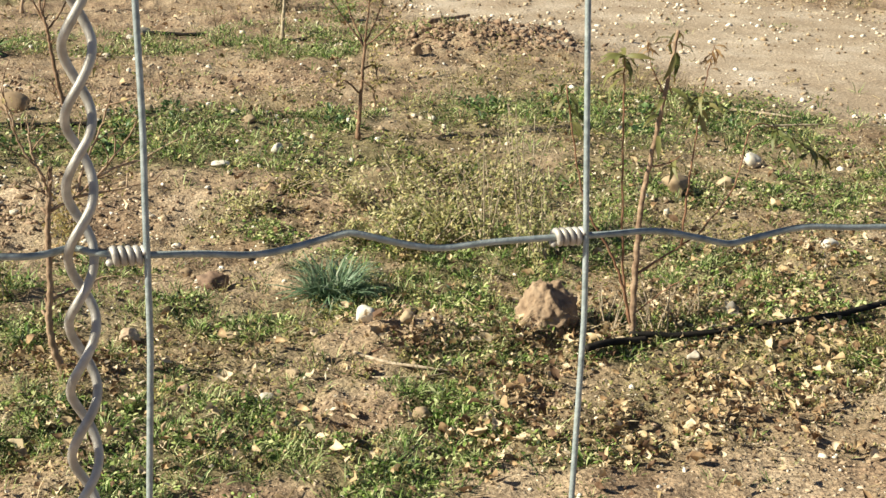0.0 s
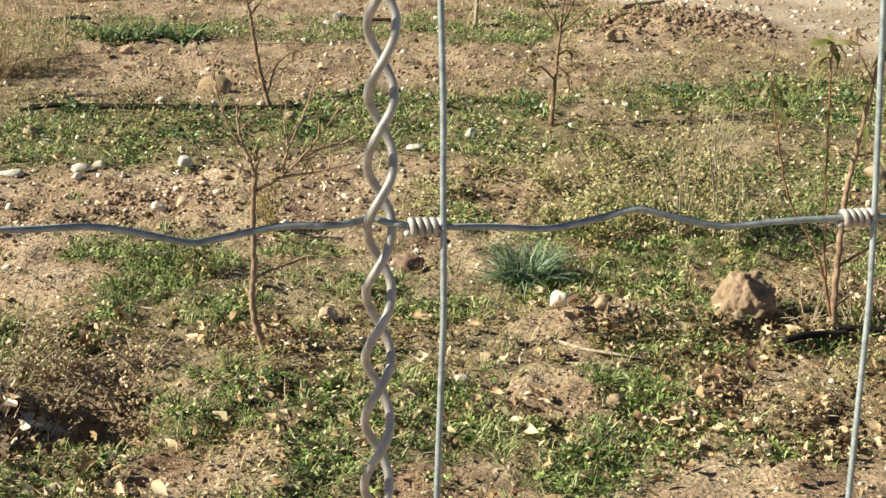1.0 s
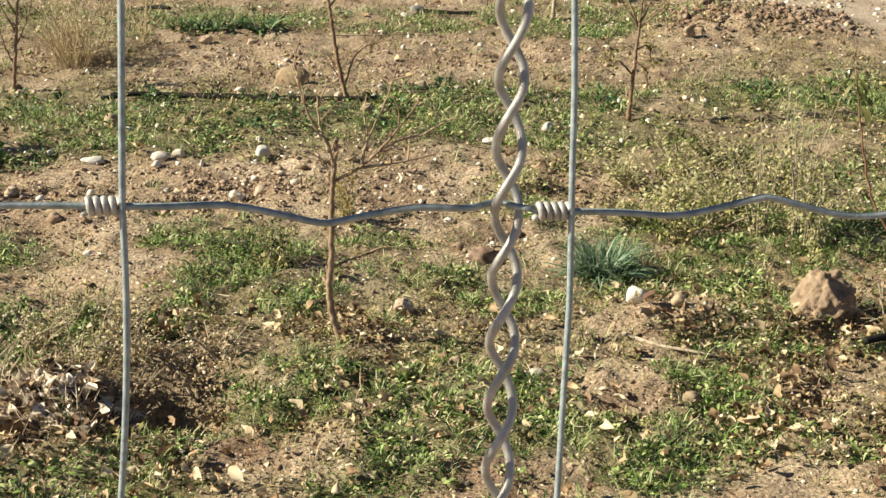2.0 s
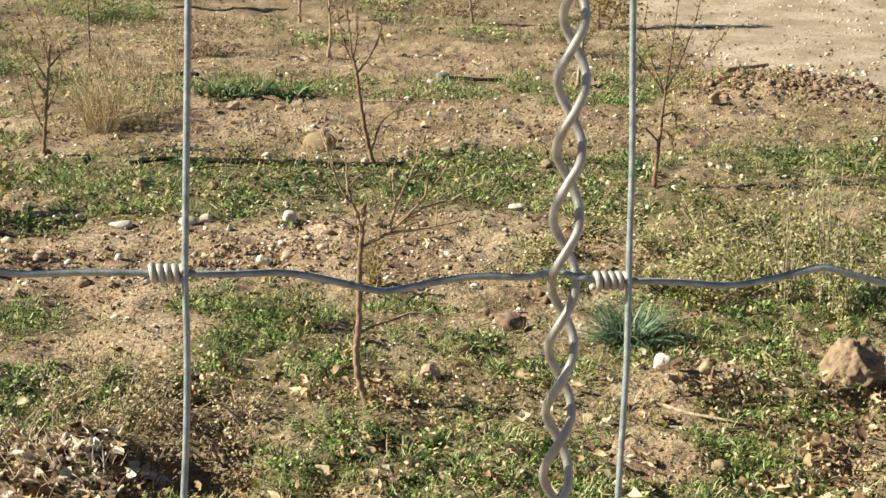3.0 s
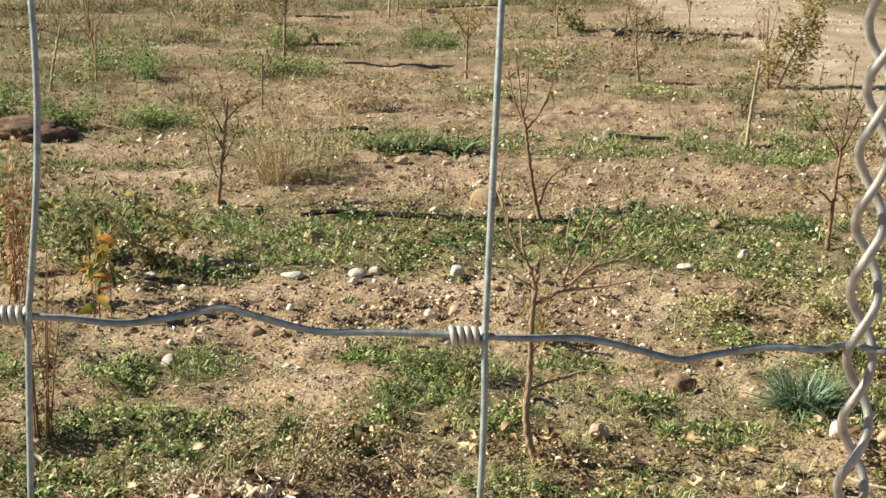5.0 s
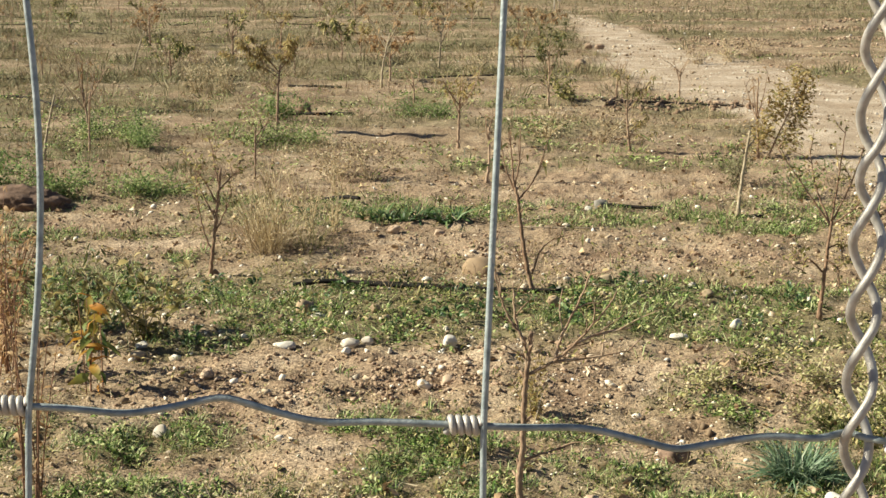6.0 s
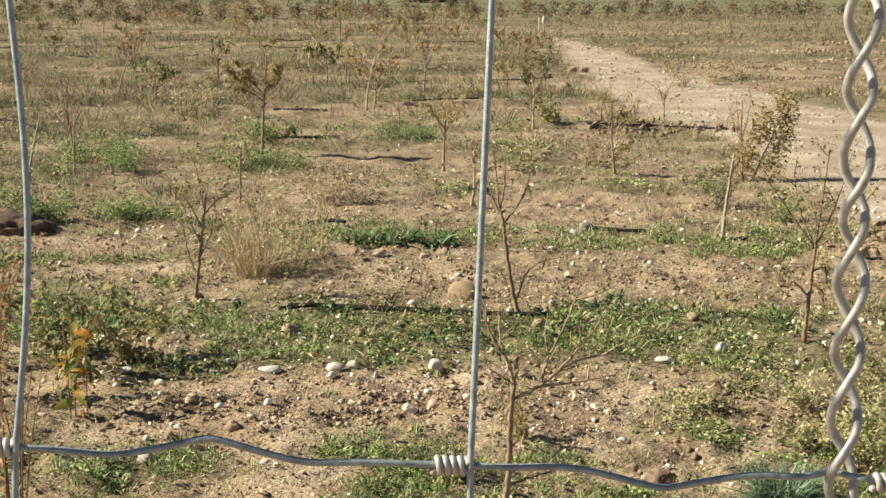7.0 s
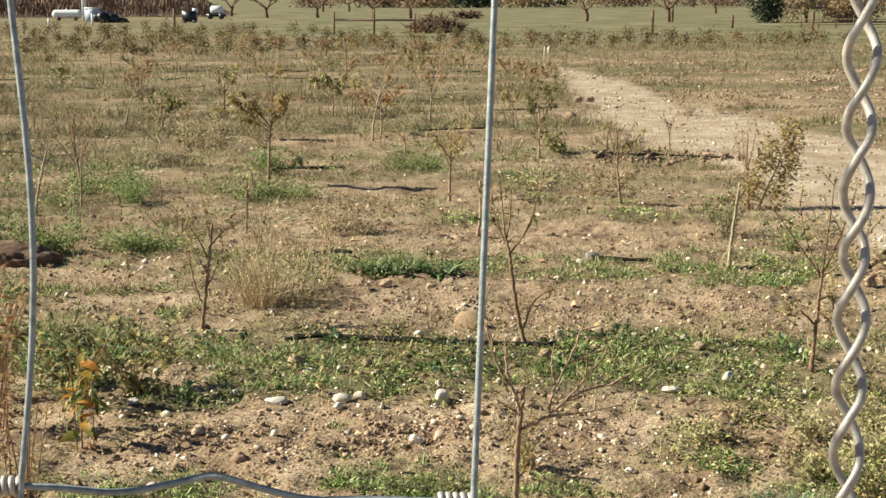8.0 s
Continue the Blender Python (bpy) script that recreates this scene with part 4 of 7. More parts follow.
drip_tube([(-1.5, 15.55), (-1.2, 15.43), (-0.9, 15.33)], "short bare stretch of black drip tube", 0.013, 0.004)
drip_tube([(-2.73, 16.2), (-2.4, 15.92)], "short bare stretch of black drip tube", 0.013, 0.004)


row_rng = np.random.default_rng(77)
for row in range(6):
    x0 = -0.5 - 0.28 * (16.4 + 2.75 * row)
    while x0 < 1.6:
        n, yr = row_rng.uniform(0.3, 0.9), 16.4 + 2.75 * row + row_rng.normal(0, 0.15)
        drip_tube([(x0, yr), (x0 + n * 0.5, yr - 0.04), (x0 + n, yr - 0.02)], "black drip tube showing between dry weeds", 0.011, 0.0)
        x0 += n + row_rng.uniform(1.2, 3.5)


# ---- ground cover ----
rng = np.random.default_rng(12)


def reach(y):
    return -0.35 - 0.31 * y, np.minimum(0.75 + 0.69 * y, 3.6 + 0.38 * y)


def scatter_places(n, y0, y1, weight, power=1.0):
    """n tries over the field between y0 and y1, kept by weight(x, y)."""
    u = rng.uniform(0, 1, n)
    y = y0 + (y1 - y0) * u ** power
    lo, hi = reach(y)
    x = lo + (hi - lo) * rng.uniform(0, 1, n)
    keep = rng.uniform(0, 1, n) < weight(x, y)
    return x[keep], y[keep]


def stuff(name, shape, mat, label, category, smoothed=False):
    return tagged(new(name, shape.mesh(name, mat, smoothed)), label, category, kind="stuff")


def clumps(shape, form, x, y, per, size, spread_r, pitch, lift=0.0):
    """Around each place, a rosette of leaves."""
    n = len(x)
    if not n:
        return
    k = np.repeat(np.arange(n), per)
    yaw = rng.uniform(0, 2 * math.pi, len(k))
    sz = np.repeat(rng.uniform(0.6, 1.4, n) * size, per) * rng.uniform(0.6, 1.3, len(k))
    rr = np.repeat(np.broadcast_to(spread_r, (n,)), per) * np.sqrt(rng.uniform(0, 1, len(k)))
    px, py = x[k] + rr * np.cos(yaw), y[k] + rr * np.sin(yaw)
    dome = 1 - 0.8 * (rr / (np.repeat(np.broadcast_to(spread_r, (n,)), per) + 1e-9)) ** 2
    hz = land(px, py) + rng.uniform(0.2, 1, len(k)) * dome * np.repeat(np.broadcast_to(lift, (n,)) * rng.uniform(0.4, 1.3, n), per)
    spread(shape, form, np.stack([px, py, hz], 1), turned(rng, len(k), yaw + rng.normal(0, 0.5, len(k)), pitch, 0.5), sz)


def ground_cover():
    # low broad-leaved weeds
    s, d = Shape(), Shape()
    chips = (chip_form(0.55, 0.12, 0.15), chip_form(0.35, 0.05, 0.1))
    for y0, y1, n, per, size, rad, lift in ((1.9, 4.4, 5600, 19, 0.0135, 0.034, 0.035), (4.4, 9, 7000, 16, 0.0165, 0.05, 0.045), (9, 20, 7800, 15, 0.025, 0.1, 0.075), (20, 46, 4200, 14, 0.042, 0.22, 0.13)):
        x, y = scatter_places(n, y0, y1, lambda a, b: green(a, b) ** 1.3 * 1.2, 0.8)
        clumps(s, chips[0], x, y, per, size, rad, (-0.2, 0.8), lift)
    for y0, y1, n, per, size, rad, lift in ((1.9, 4.4, 7500, 14, 0.0125, 0.03, 0.042), (4.4, 9, 8000, 13, 0.018, 0.045, 0.065), (9, 20, 3500, 12, 0.03, 0.09, 0.1)):
        x, y = scatter_places(n, y0, y1, lambda a, b: drying(a, b) * 0.8, 0.8)
        clumps(d, chips[1], x, y, per, size, rad, (-0.1, 1.1), lift)
    stuff("low_weeds", s, M_weed, "low bright green broad-leaved weeds", "weeds")
    stuff("olive_weeds", d, M_olive, "low dull olive and drying weeds", "weeds")
    # short grass
    s = Shape()
    for y0, y1, n, per, size, rad, lift in ((1.9, 4.4, 15500, 13, 0.03, 0.024, 0), (4.4, 9, 17000, 11, 0.043, 0.034, 0), (9, 20, 6500, 9, 0.07, 0.08, 0)):
        x, y = scatter_places(n, y0, y1, lambda a, b: green(a, b) * 1.1 * (0.2 + 0.8 * smooth(fbm(a, b, 1.9, 64), 0.36, 0.56)), 0.8)
        clumps(s, wisp_form(0.07, 0.15), x, y, per, size, rad, (0.2, 1.3), 0)
    stuff("short_grass", s, M_grass, "short green grass tufts", "grass")
    # larger dark rosettes
    s = Shape()
    x, y = scatter_places(1500, 2.1, 4.6, lambda a, b: 0.5 * smooth(green(a, b), 0.4, 0.8), 0.8)
    clumps(s, leaf_form(0.2, 0.3, 0.2, ((0.2, 0.5), (0.5, 0.8), (0.78, 0.9))), x, y, 15, 0.032, 0.014, (0.1, 1.1), 0.01)
    stuff("rosette_weeds", s, M_grass, "dark green rosettes of long-leaved weeds", "weeds")
    # dark broad-leaved clumps of the second row
    s = Shape()
    x, y = scatter_places(900, 4.8, 6.6, lambda a, b: 0.55 * smooth(green(a, b), 0.3, 0.7) * smooth(fbm(a, b, 2.2, 66), 0.42, 0.56), 0.9)
    clumps(s, leaf_form(0.38, 0.25, 0.2), x, y, 14, 0.034, 0.04, (-0.1, 0.9), 0.07)
    stuff("dock_weeds", s, M_strap, "dark green broad-leaved clumps in the weedy row", "weeds")
    # straw and dead stalks
    s = Shape()
    x, y = scatter_places(9000, 1.7, 9, lambda a, b: (0.12 + 0.4 * drying(a, b) + 0.4 * litter(a, b)) * (1 - 0.8 * track(a, b)), 0.8)
    spread(s, straw_form(), np.stack([x, y, land(x, y) + 0.004], 1), turned(rng, len(x), None, (-0.05, 0.5), 1), rng.uniform(0.02, 0.09, len(x)))
    x, y = scatter_places(11000, 1.7, 12, lambda a, b: 0.03 + 0.45 * drying(a, b) * smooth(fbm(a, b, 1.3, 74), 0.4, 0.6) - 0.5 * track(a, b), 0.8)
    clumps(s, blade_form(0.035, 0.2), x, y, 9, 0.04, 0.03, (0.2, 1.4), 0)
    stuff("straw", s, M_straw, "scattered dry straw and bleached stalks", "straw")
    # dry brown weeds of the far field
    s, g = Shape(), Shape()
    for y0, y1, n, per, size, rad, lift in ((5.5, 12, 6000, 12, 0.075, 0.06, 0.07), (12, 24, 8500, 13, 0.12, 0.14, 0.13), (24, 48, 7000, 11, 0.16, 0.3, 0.2)):
        x, y = scatter_places(n, y0, y1, lambda a, b: (0.08 + 0.62 * smooth(fbm(a, b, 0.8 if y0 > 10 else 1.4, 34), 0.44, 0.62) * (0.4 + 0.6 * smooth(b, 6, 13)) * (1 - 0.6 * smooth(a, 0.5, 2.0) * (1 - smooth(b, 12, 16)))) * (1 - track(a, b)) * (1 - 0.85 * bare(a, b)) * (1 - smooth(b, 10, 14) * (1 - rows_of(a, b))), 0.8)
        clumps(s, wisp_form(0.03, 0.2), x, y, per, size, rad, (0.3, 1.45), lift * 0.5)
    for y0, y1, n, per, size, rad, lift in ((8, 14, 1400, 26, 0.06, 0.11, 0.03), (14, 26, 3300, 22, 0.11, 0.18, 0.07), (26, 46, 2800, 20, 0.14, 0.34, 0.1)):
        x, y = scatter_places(n, y0, y1, lambda a, b: (0.1 + 0.85 * streaks(a, b)) * (1 - track(a, b)) * (1 - 0.85 * bare(a, b)) * (1 - 0.6 * smooth(a, 3.8, 5) * (1 - smooth(b, 27, 31))), 0.9)
        clumps(g, wisp_form(0.07, 0.2), x, y, per, size, rad, (0.1, 1.35), lift)
    stuff("greying_weeds", g, M_sage, "low grey-green and straw weeds along the rows", "weeds")
    stuff("dry_weeds", s, M_dead, "dry grey-brown weeds across the field", "weeds")
    # fallen leaves
    s = Shape()
    curled = [crumpled_form(90 + k, w) for k, w in enumerate((0.6, 0.75, 0.5, 0.9))]
    for form in curled:
        x, y = scatter_places(19000, 1.9, 6.5, lambda a, b: litter(a, b) * 0.85, 0.8)
        spread(s, form, np.stack([x, y, land(x, y) + rng.uniform(0.004, 0.035, len(x))], 1), turned(rng, len(x), None, (-0.5, 0.8), 0.9), (0.01 + 0.028 * rng.uniform(0, 1, len(x)) ** 2)[:, None] * rng.uniform(0.6, 1.35, (len(x), 3)))
        x, y = scatter_places(2000, 6.5, 16, lambda a, b: 0.25 * (1 - track(a, b)), 1.0)
        spread(s, form, np.stack([x, y, land(x, y) + 0.01], 1), turned(rng, len(x), None, (-0.3, 0.5), 0.6), rng.uniform(0.02, 0.045, len(x)))
    stuff("fallen_leaves", s, M_litter, "curled dry tan leaves fallen on the soil", "leaves")
    # crumbled bits of leaf and stalk on the soil
    s, d = Shape(), Shape()
    for y0, y1, n, lo, hi in ((1.7, 4.4, 56000, 0.005, 0.026), (4.4, 9.5, 50000, 0.006, 0.032), (9.5, 20, 14000, 0.015, 0.05)):
        x, y = scatter_places(n, y0, y1, lambda a, b: (0.12 + 0.35 * drying(a, b) + 0.2 * green(a, b) + 0.7 * litter(a, b)) * (0.3 + 1.1 * smooth(fbm(a, b, 4.5, 95), 0.42, 0.6)) * (1 - 0.65 * track(a, b)), 0.8)
        pos = np.stack([x, y, land(x, y) + rng.uniform(0.001, 0.008, len(x))], 1)
        sz = (lo + (hi - lo) * rng.uniform(0, 1, len(x)) ** 2)[:, None] * rng.uniform(0.4, 1.3, (len(x), 3))
        pale = rng.uniform(0, 1, len(x)) < 0.68
        for sh, m in ((s, pale), (d, ~pale)):
            spread(sh, chip_form(0.5, 0.2, 0.15), pos[m], turned(rng, int(m.sum()), None, (-0.5, 0.7), 0.8), sz[m])
    stuff("leaf_crumbs", s, M_bleached, "pale crumbs of dry leaf strewn on the soil", "leaf crumbs")
    stuff("dark_crumbs", d, M_dead, "brown crumbs of dead weed strewn on the soil", "leaf crumbs")
    # pebbles and crumbs of earth
    s, c = Shape(), Shape()
    for k in range(4):
        form, grit = pebble_form(70 + k), grit_form(75 + k)
        for y0, y1, n, lo, hi in ((1.7, 5.2, 4500, 0.004, 0.022), (4.0, 9, 4500, 0.008, 0.048), (9, 20, 4500, 0.008, 0.036), (20, 40, 900, 0.02, 0.07)):
            x, y = scatter_places(n, y0, y1, lambda a, b: (0.3 + 0.5 * track(a, b) * smooth(b, 6, 9) + 0.3 * spot(a, b, 0.3, 5.6, 3, 0.7) + 0.9 * spot(a, b, 0.8, 6.05, 0.5, 0.15)) * (0.25 + smooth(fbm(a, b, 2.1, 84), 0.4, 0.65)), 0.8)
            sz = lo + (hi - lo) * rng.uniform(0, 1, len(x)) ** 3
            for f, m in ((form, sz > lo + 0.6 * (hi - lo)), (grit, sz <= lo + 0.6 * (hi - lo))):
                k2 = int(m.sum())
                spread(s, f, np.stack([x, y, land(x, y) + sz * 0.1], 1)[m], turned(rng, k2, None, (-0.4, 0.4), 0.4), sz[m][:, None] * rng.uniform(0.6, 1.3, (k2, 3)))
        # broken stone trodden into the track
        x, y = scatter_places(7000, 8, 34, lambda a, b: 0.5 * track(a, b) * (0.3 + smooth(fbm(a, b, 1.2, 86), 0.42, 0.6)), 1.0)
        sz = (0.01 + 0.0012 * y) * (0.5 + 1.3 * rng.uniform(0, 1, len(x)) ** 4)
        spread(s, grit, np.stack([x, y, land(x, y) + sz * 0.12], 1), turned(rng, len(x), None, (-0.4, 0.4), 0.4), sz[:, None] * rng.uniform(0.6, 1.4, (len(x), 3)))
        for y0, y1, n, lo, hi in ((1.7, 3.4, 3400, 0.003, 0.016), (1.9, 5.2, 6600, 0.0047, 0.021), (5.2, 9, 4700, 0.0075, 0.028), (9, 17, 3300, 0.013, 0.04), (17, 42, 1800, 0.02, 0.075)):
            x, y = scatter_places(n, y0, y1, lambda a, b: (0.12 + 0.6 * bare(a, b) * smooth(b, 4.1, 4.4) + 0.25 * bare(a, b) + 0.7 * spot(a, b, 1.2, 3.25, 0.4, 0.2) + 0.2 * (1 - green(a, b)) + 0.5 * smooth(b, 9, 14) * (1 - streaks(a, b)) * smooth(a, 0.5, 3)) * (1 - 0.93 * track(a, b)), 0.8)
            sz = lo + (hi - lo) * rng.uniform(0, 1, len(x)) ** 3.5
            for f, m in ((form, sz > lo + 0.8 * (hi - lo)), (grit, sz <= lo + 0.8 * (hi - lo))):
                k2 = int(m.sum())
                spread(c, f, np.stack([x, y, land(x, y) + sz * 0.06], 1)[m], turned(rng, k2, None, (-0.5, 0.5), 0.6), sz[m][:, None] * rng.uniform(0.5, 1.35, (k2, 3)))
        for n, x0, y0, wx, wy in ((1700, 0.1, 4.55, 0.95, 0.2), (1100, 0.3, 6.75, 1.1, 0.28)):
            x, y = x0 + wx * rng.normal(0, 1, n), y0 + wy * rng.normal(0, 1, n)
            m = rng.uniform(0, 1, n) < (0.15 + smooth(fbm(x, y, 2.4, 83), 0.4, 0.6)) * (1 - 0.7 * green(x, y))
            x, y = x[m], y[m]
            sz = 0.005 + 0.021 * rng.uniform(0, 1, len(x)) ** 3
            spread(c, grit, np.stack([x, y, land(x, y) + sz * 0.1], 1), turned(rng, len(x), None, (-0.5, 0.5), 0.6), sz[:, None] * rng.uniform(0.6, 1.5, (len(x), 3)))
    stuff("pebbles", s, M_pebble, "small pale pebbles strewn over the soil", "pebbles")
    stuff("soil_crumbs", c, M_clod, "crumbled reddish-brown lumps of soil", "soil crumbs")
    # heap of clods beside the track
    c = Shape()
    for k in range(3):
        n = 1100
        t = rng.uniform(0, 1, n)
        x = 2.4 + 0.95 * t + rng.normal(0, 0.09, n)
        y = 7.5 - 0.2 * t + rng.normal(0, 0.2, n)
        sz = 0.006 + 0.042 * rng.uniform(0, 1, n) ** 5
        spread(c, grit_form(80 + k), np.stack([x, y, land(x, y) + sz * 0.05], 1), turned(rng, n, None, (-0.6, 0.6), 0.7), sz[:, None] * rng.uniform(0.5, 1.7, (n, 3)) * np.array([1.2, 1.2, 0.8]))
        n = 100
        x, y = rng.uniform(1.7, 3.2, n), 13.55 + rng.normal(0, 0.24, n)
        sz = 0.018 + 0.08 * rng.uniform(0, 1, n) ** 3
        spread(c, grit_form(85 + k), np.stack([x, y, land(x, y) + 0.01], 1), turned(rng, n, None, (-0.5, 0.5), 0.5), sz[:, None] * rng.uniform(0.5, 1.4, (n, 3)))
    # turned furrows beyond the track
    f = Shape()
    for k, y0 in enumerate((16.6, 18.0, 19.6, 21.4, 23.4, 25.8, 28.8, 32.5)):
        n = 1500
        x = rng.uniform(3.9, 13, n)
        y = y0 + 0.12 * np.sin(x * 1.3 + k) + rng.normal(0, 0.05 + 0.005 * y0, n)
        keep = (fbm(x * 0.5, y, 1.0, 87) > 0.42) & (track(x, y) < 0.3)
        x, y = x[keep], y[keep]
        sz = 0.012 + 0.0019 * y0 * rng.uniform(0, 1, len(x)) ** 3
        spread(f, grit_form(88 + k % 4), np.stack([x, y, land(x, y) + sz * 0.15], 1), turned(rng, len(x), None, (-0.5, 0.5), 0.5), sz[:, None] * rng.uniform(0.6, 1.7, (len(x), 3)) * np.array([1.5, 1.0, 0.8]))
    stuff("furrow_clods", f, M_clod, "lines of turned pale clods along the furrows", "clods")
    stuff("clod_heap", c, M_red_clod, "dug-up heap of reddish clods beside the track", "clods")


ground_cover()


# ---- clumps that stand out ----
def tuft(name, x, y, radius, height, n, mat, label, category, width=0.03, droop=0.25, pitch=(0.5, 1.45), seed=3, base=0.35):
    r = np.random.default_rng(seed)
    yaw = r.uniform(0, 2 * math.pi, n)
    rr = radius * base * np.sqrt(r.uniform(0, 1, n))
    px, py = rr * np.cos(yaw), rr * np.sin(yaw)
    z0 = ground_z(x, y)
    pos = np.stack([px, py, land(x + px, y + py) - z0 - 0.004], 1)
    ob = thing(name, x, y, z0, label, category)
    for k in range(3):
        m = np.arange(n) % 3 == k
        s = Shape()
        spread(s, blade_form(width * (0.7 + 0.3 * k), droop * (0.5 + 0.5 * k)), pos[m], turned(r, int(m.sum()), yaw[m] + r.normal(0, 0.4, int(m.sum())), pitch, 0.6), height * r.uniform(0.5, 1.05, int(m.sum())))
        part("tuft", s, mat, ob, smoothed=False)
    return ob


tuft("grass_clump", 1.04, 3.6, 0.11, 0.145, 560, M_blue, "dense blue-green clump of fine arching grass", "grass clump", 0.03, 0.45, (0.45, 1.45), 3, 0.6)
tuft("dry_grass_clump", -0.86, 6.85, 0.15, 0.40, 240, M_straw, "tall straw-coloured clump of dry grass", "grass clump", 0.007, 0.5, (0.7, 1.5), 4, 0.7)
tuft("dry_grass_clump", -0.66, 6.95, 0.16, 0.2, 160, M_olive, "short olive clump of drying grass", "grass clump", 0.01, 0.35, (0.8, 1.5), 5, 0.6)
for i in range(9):
    tuft("leaf_clump", -0.36 + 0.066 * i + 0.02 * math.sin(i * 2.2), 7.62 + 0.05 * math.sin(i * 1.7), 0.06, 0.13 + 0.02 * math.sin(i * 3.1), 26, M_strap, "dark green clump of broad strap leaves", "leaf clump", 0.12, 0.6, (0.3, 1.25), 30 + i, 0.5)
for i, (x, y, h) in enumerate(((-0.6, 2.95, 0.1), (-0.46, 3.0, 0.09))):
    tuft("dead_weed", x, y, 0.09, h, 70, M_straw, "pale straw-coloured dry weed behind a weed heap", "weed", 0.03, 0.5, (0.3, 1.4), 70 + i, 0.7)
tuft("leaf_clump", -0.75, 7.9, 0.08, 0.10, 30, M_strap, "small dark green clump of leaves", "leaf clump", 0.12, 0.5, (0.3, 1.2), 42)
tuft("leaf_clump", 1.9, 4.85, 0.1, 0.09, 40, M_strap, "small dark green clump of leaves", "leaf clump", 0.1, 0.5, (0.3, 1.2), 43)
for i, (x, y, h) in enumerate(((1.62, 3.12, 0.13), (1.7, 3.06, 0.11), (1.42, 3.05, 0.09), (2.42, 2.75, 0.13), (2.5, 2.78, 0.11))):
    tuft("dead_weed", x, y, 0.07, h, 60, M_straw if i != 3 else M_olive, "wispy bleached weed with thin stalks", "weed", 0.02, 0.4, (0.3, 1.4), 50 + i, 0.6)


def stalk_heap():
    """Pulled weeds left to dry, with curled leaves."""
    r = np.random.default_rng(61)
    heap = thing("dry_weed_heap", -0.53, 2.83, ground_z(-0.53, 2.83), "heap of pulled dry weeds with curled tan leaves", "weed heap")
    s = Shape()
    for q in range(3):
        n = 190
        a, d = r.uniform(0, 2 * math.pi, n), np.sqrt(r.uniform(0, 1, n))
        px, py = 0.22 * d * np.cos(a), 0.18 * d * np.sin(a)
        z = land(-0.53 + px, 2.83 + py) - heap.location.z + 0.008 + r.uniform(0, 0.05, n) * (1 - d * 0.7)
        spread(s, crumpled_form(62 + q, 0.6 + 0.12 * q), np.stack([px, py, z], 1), turned(r, n, None, (-0.5, 0.7), 0.8), (0.014 + 0.042 * r.uniform(0, 1, n) ** 2)[:, None] * r.uniform(0.6, 1.4, (n, 3)))
    tagged(part("leaf_layer", s, M_heap, heap, smoothed=False), "curled pale tan leaves", kind="stuff")
    s = Shape()
    n = 520
    a, d = r.uniform(0, 2 * math.pi, n), np.sqrt(r.uniform(0, 1, n))
    px, py = 0.23 * d * np.cos(a), 0.2 * d * np.sin(a)
    z = land(-0.53 + px, 2.83 + py) - heap.location.z + r.uniform(0, 0.06, n) * (1 - d * 0.6)
    spread(s, straw_form(), np.stack([px, py, z], 1), turned(r, n, None, (-0.1, 1.2), 0.9), r.uniform(0.02, 0.08, n))
    tagged(part("tangle", s, M_bleached, heap, smoothed=False), "tangle of thin bleached stalks", kind="stuff")


stalk_heap()


def lying_stick(points, radius, label, mat=None):
    line = bend([(x, y, 0) for x, y in points], 6)
    raw = land(line[:, 0], line[:, 1])
    pad = np.concatenate([np.full(8, raw[0]), raw, np.full(8, raw[-1])])
    line[:, 2] = 0.016 * (fbm(line[:, 0], line[:, 1], 3.1, 15) - 0.5) + np.convolve(pad, np.ones(17) / 17, "valid") + radius + 0.006
    s = tube(Shape(), line, np.linspace(radius, radius * 0.5, len(line)), 6)
    return tagged(new("stick", s.mesh("stick", mat or M_dry_wood)), label, "stick")


lying_stick([(0.98, 3.12), (1.05, 3.0), (1.13, 2.93), (1.2, 2.9)], 0.006, "bleached bent stick lying on the soil")
lying_stick([(1.02, 3.08), (1.12, 3.1), (1.2, 3.14)], 0.0025, "thin brown twig lying on the soil", M_twig)
lying_stick([(0.98, 2.93), (1.1, 2.9), (1.18, 2.9)], 0.003, "bleached twig lying on the soil")
lying_stick([(-0.6, 2.68), (-0.46, 2.62), (-0.38, 2.61)], 0.003, "bleached curved twig beside a weed heap")
lying_stick([(-0.55, 2.6), (-0.42, 2.54), (-0.3, 2.53)], 0.003, "bleached twig beside a weed heap")
lying_stick([(3.5, 5.6), (3.75, 5.35)], 0.008, "bleached stick at the edge of the track")
lying_stick([(3.4, 5.2), (3.75, 5.15)], 0.007, "bleached stick at the edge of the track")
lying_stick([(2.65, 7.75), (2.85, 7.95), (3.05, 8.15)], 0.02, "dark broken branch on a heap of clods", M_bark)
lying_stick([(0.45, 7.4), (0.7, 7.35), (1.0, 7.38)], 0.006, "thin straight stick on bare soil")

# ---- saplings ----
DROOP = leaf_form(0.2, 0.25, 0.12, ((0.25, 0.85), (0.6, 0.9)))
SMALL = leaf_form(0.4, 0.2, 0.15)


def limb_line(points):
    line = bend(points, 7)
    n = len(line)
    line[1:-1, 0] += 0.0016 * np.sin(np.arange(1, n - 1) * 2.1 + points[0][2] * 40)
    line[1:-1, 1] += 0.0016 * np.cos(np.arange(1, n - 1) * 1.7 + points[0][2] * 30)
    return line


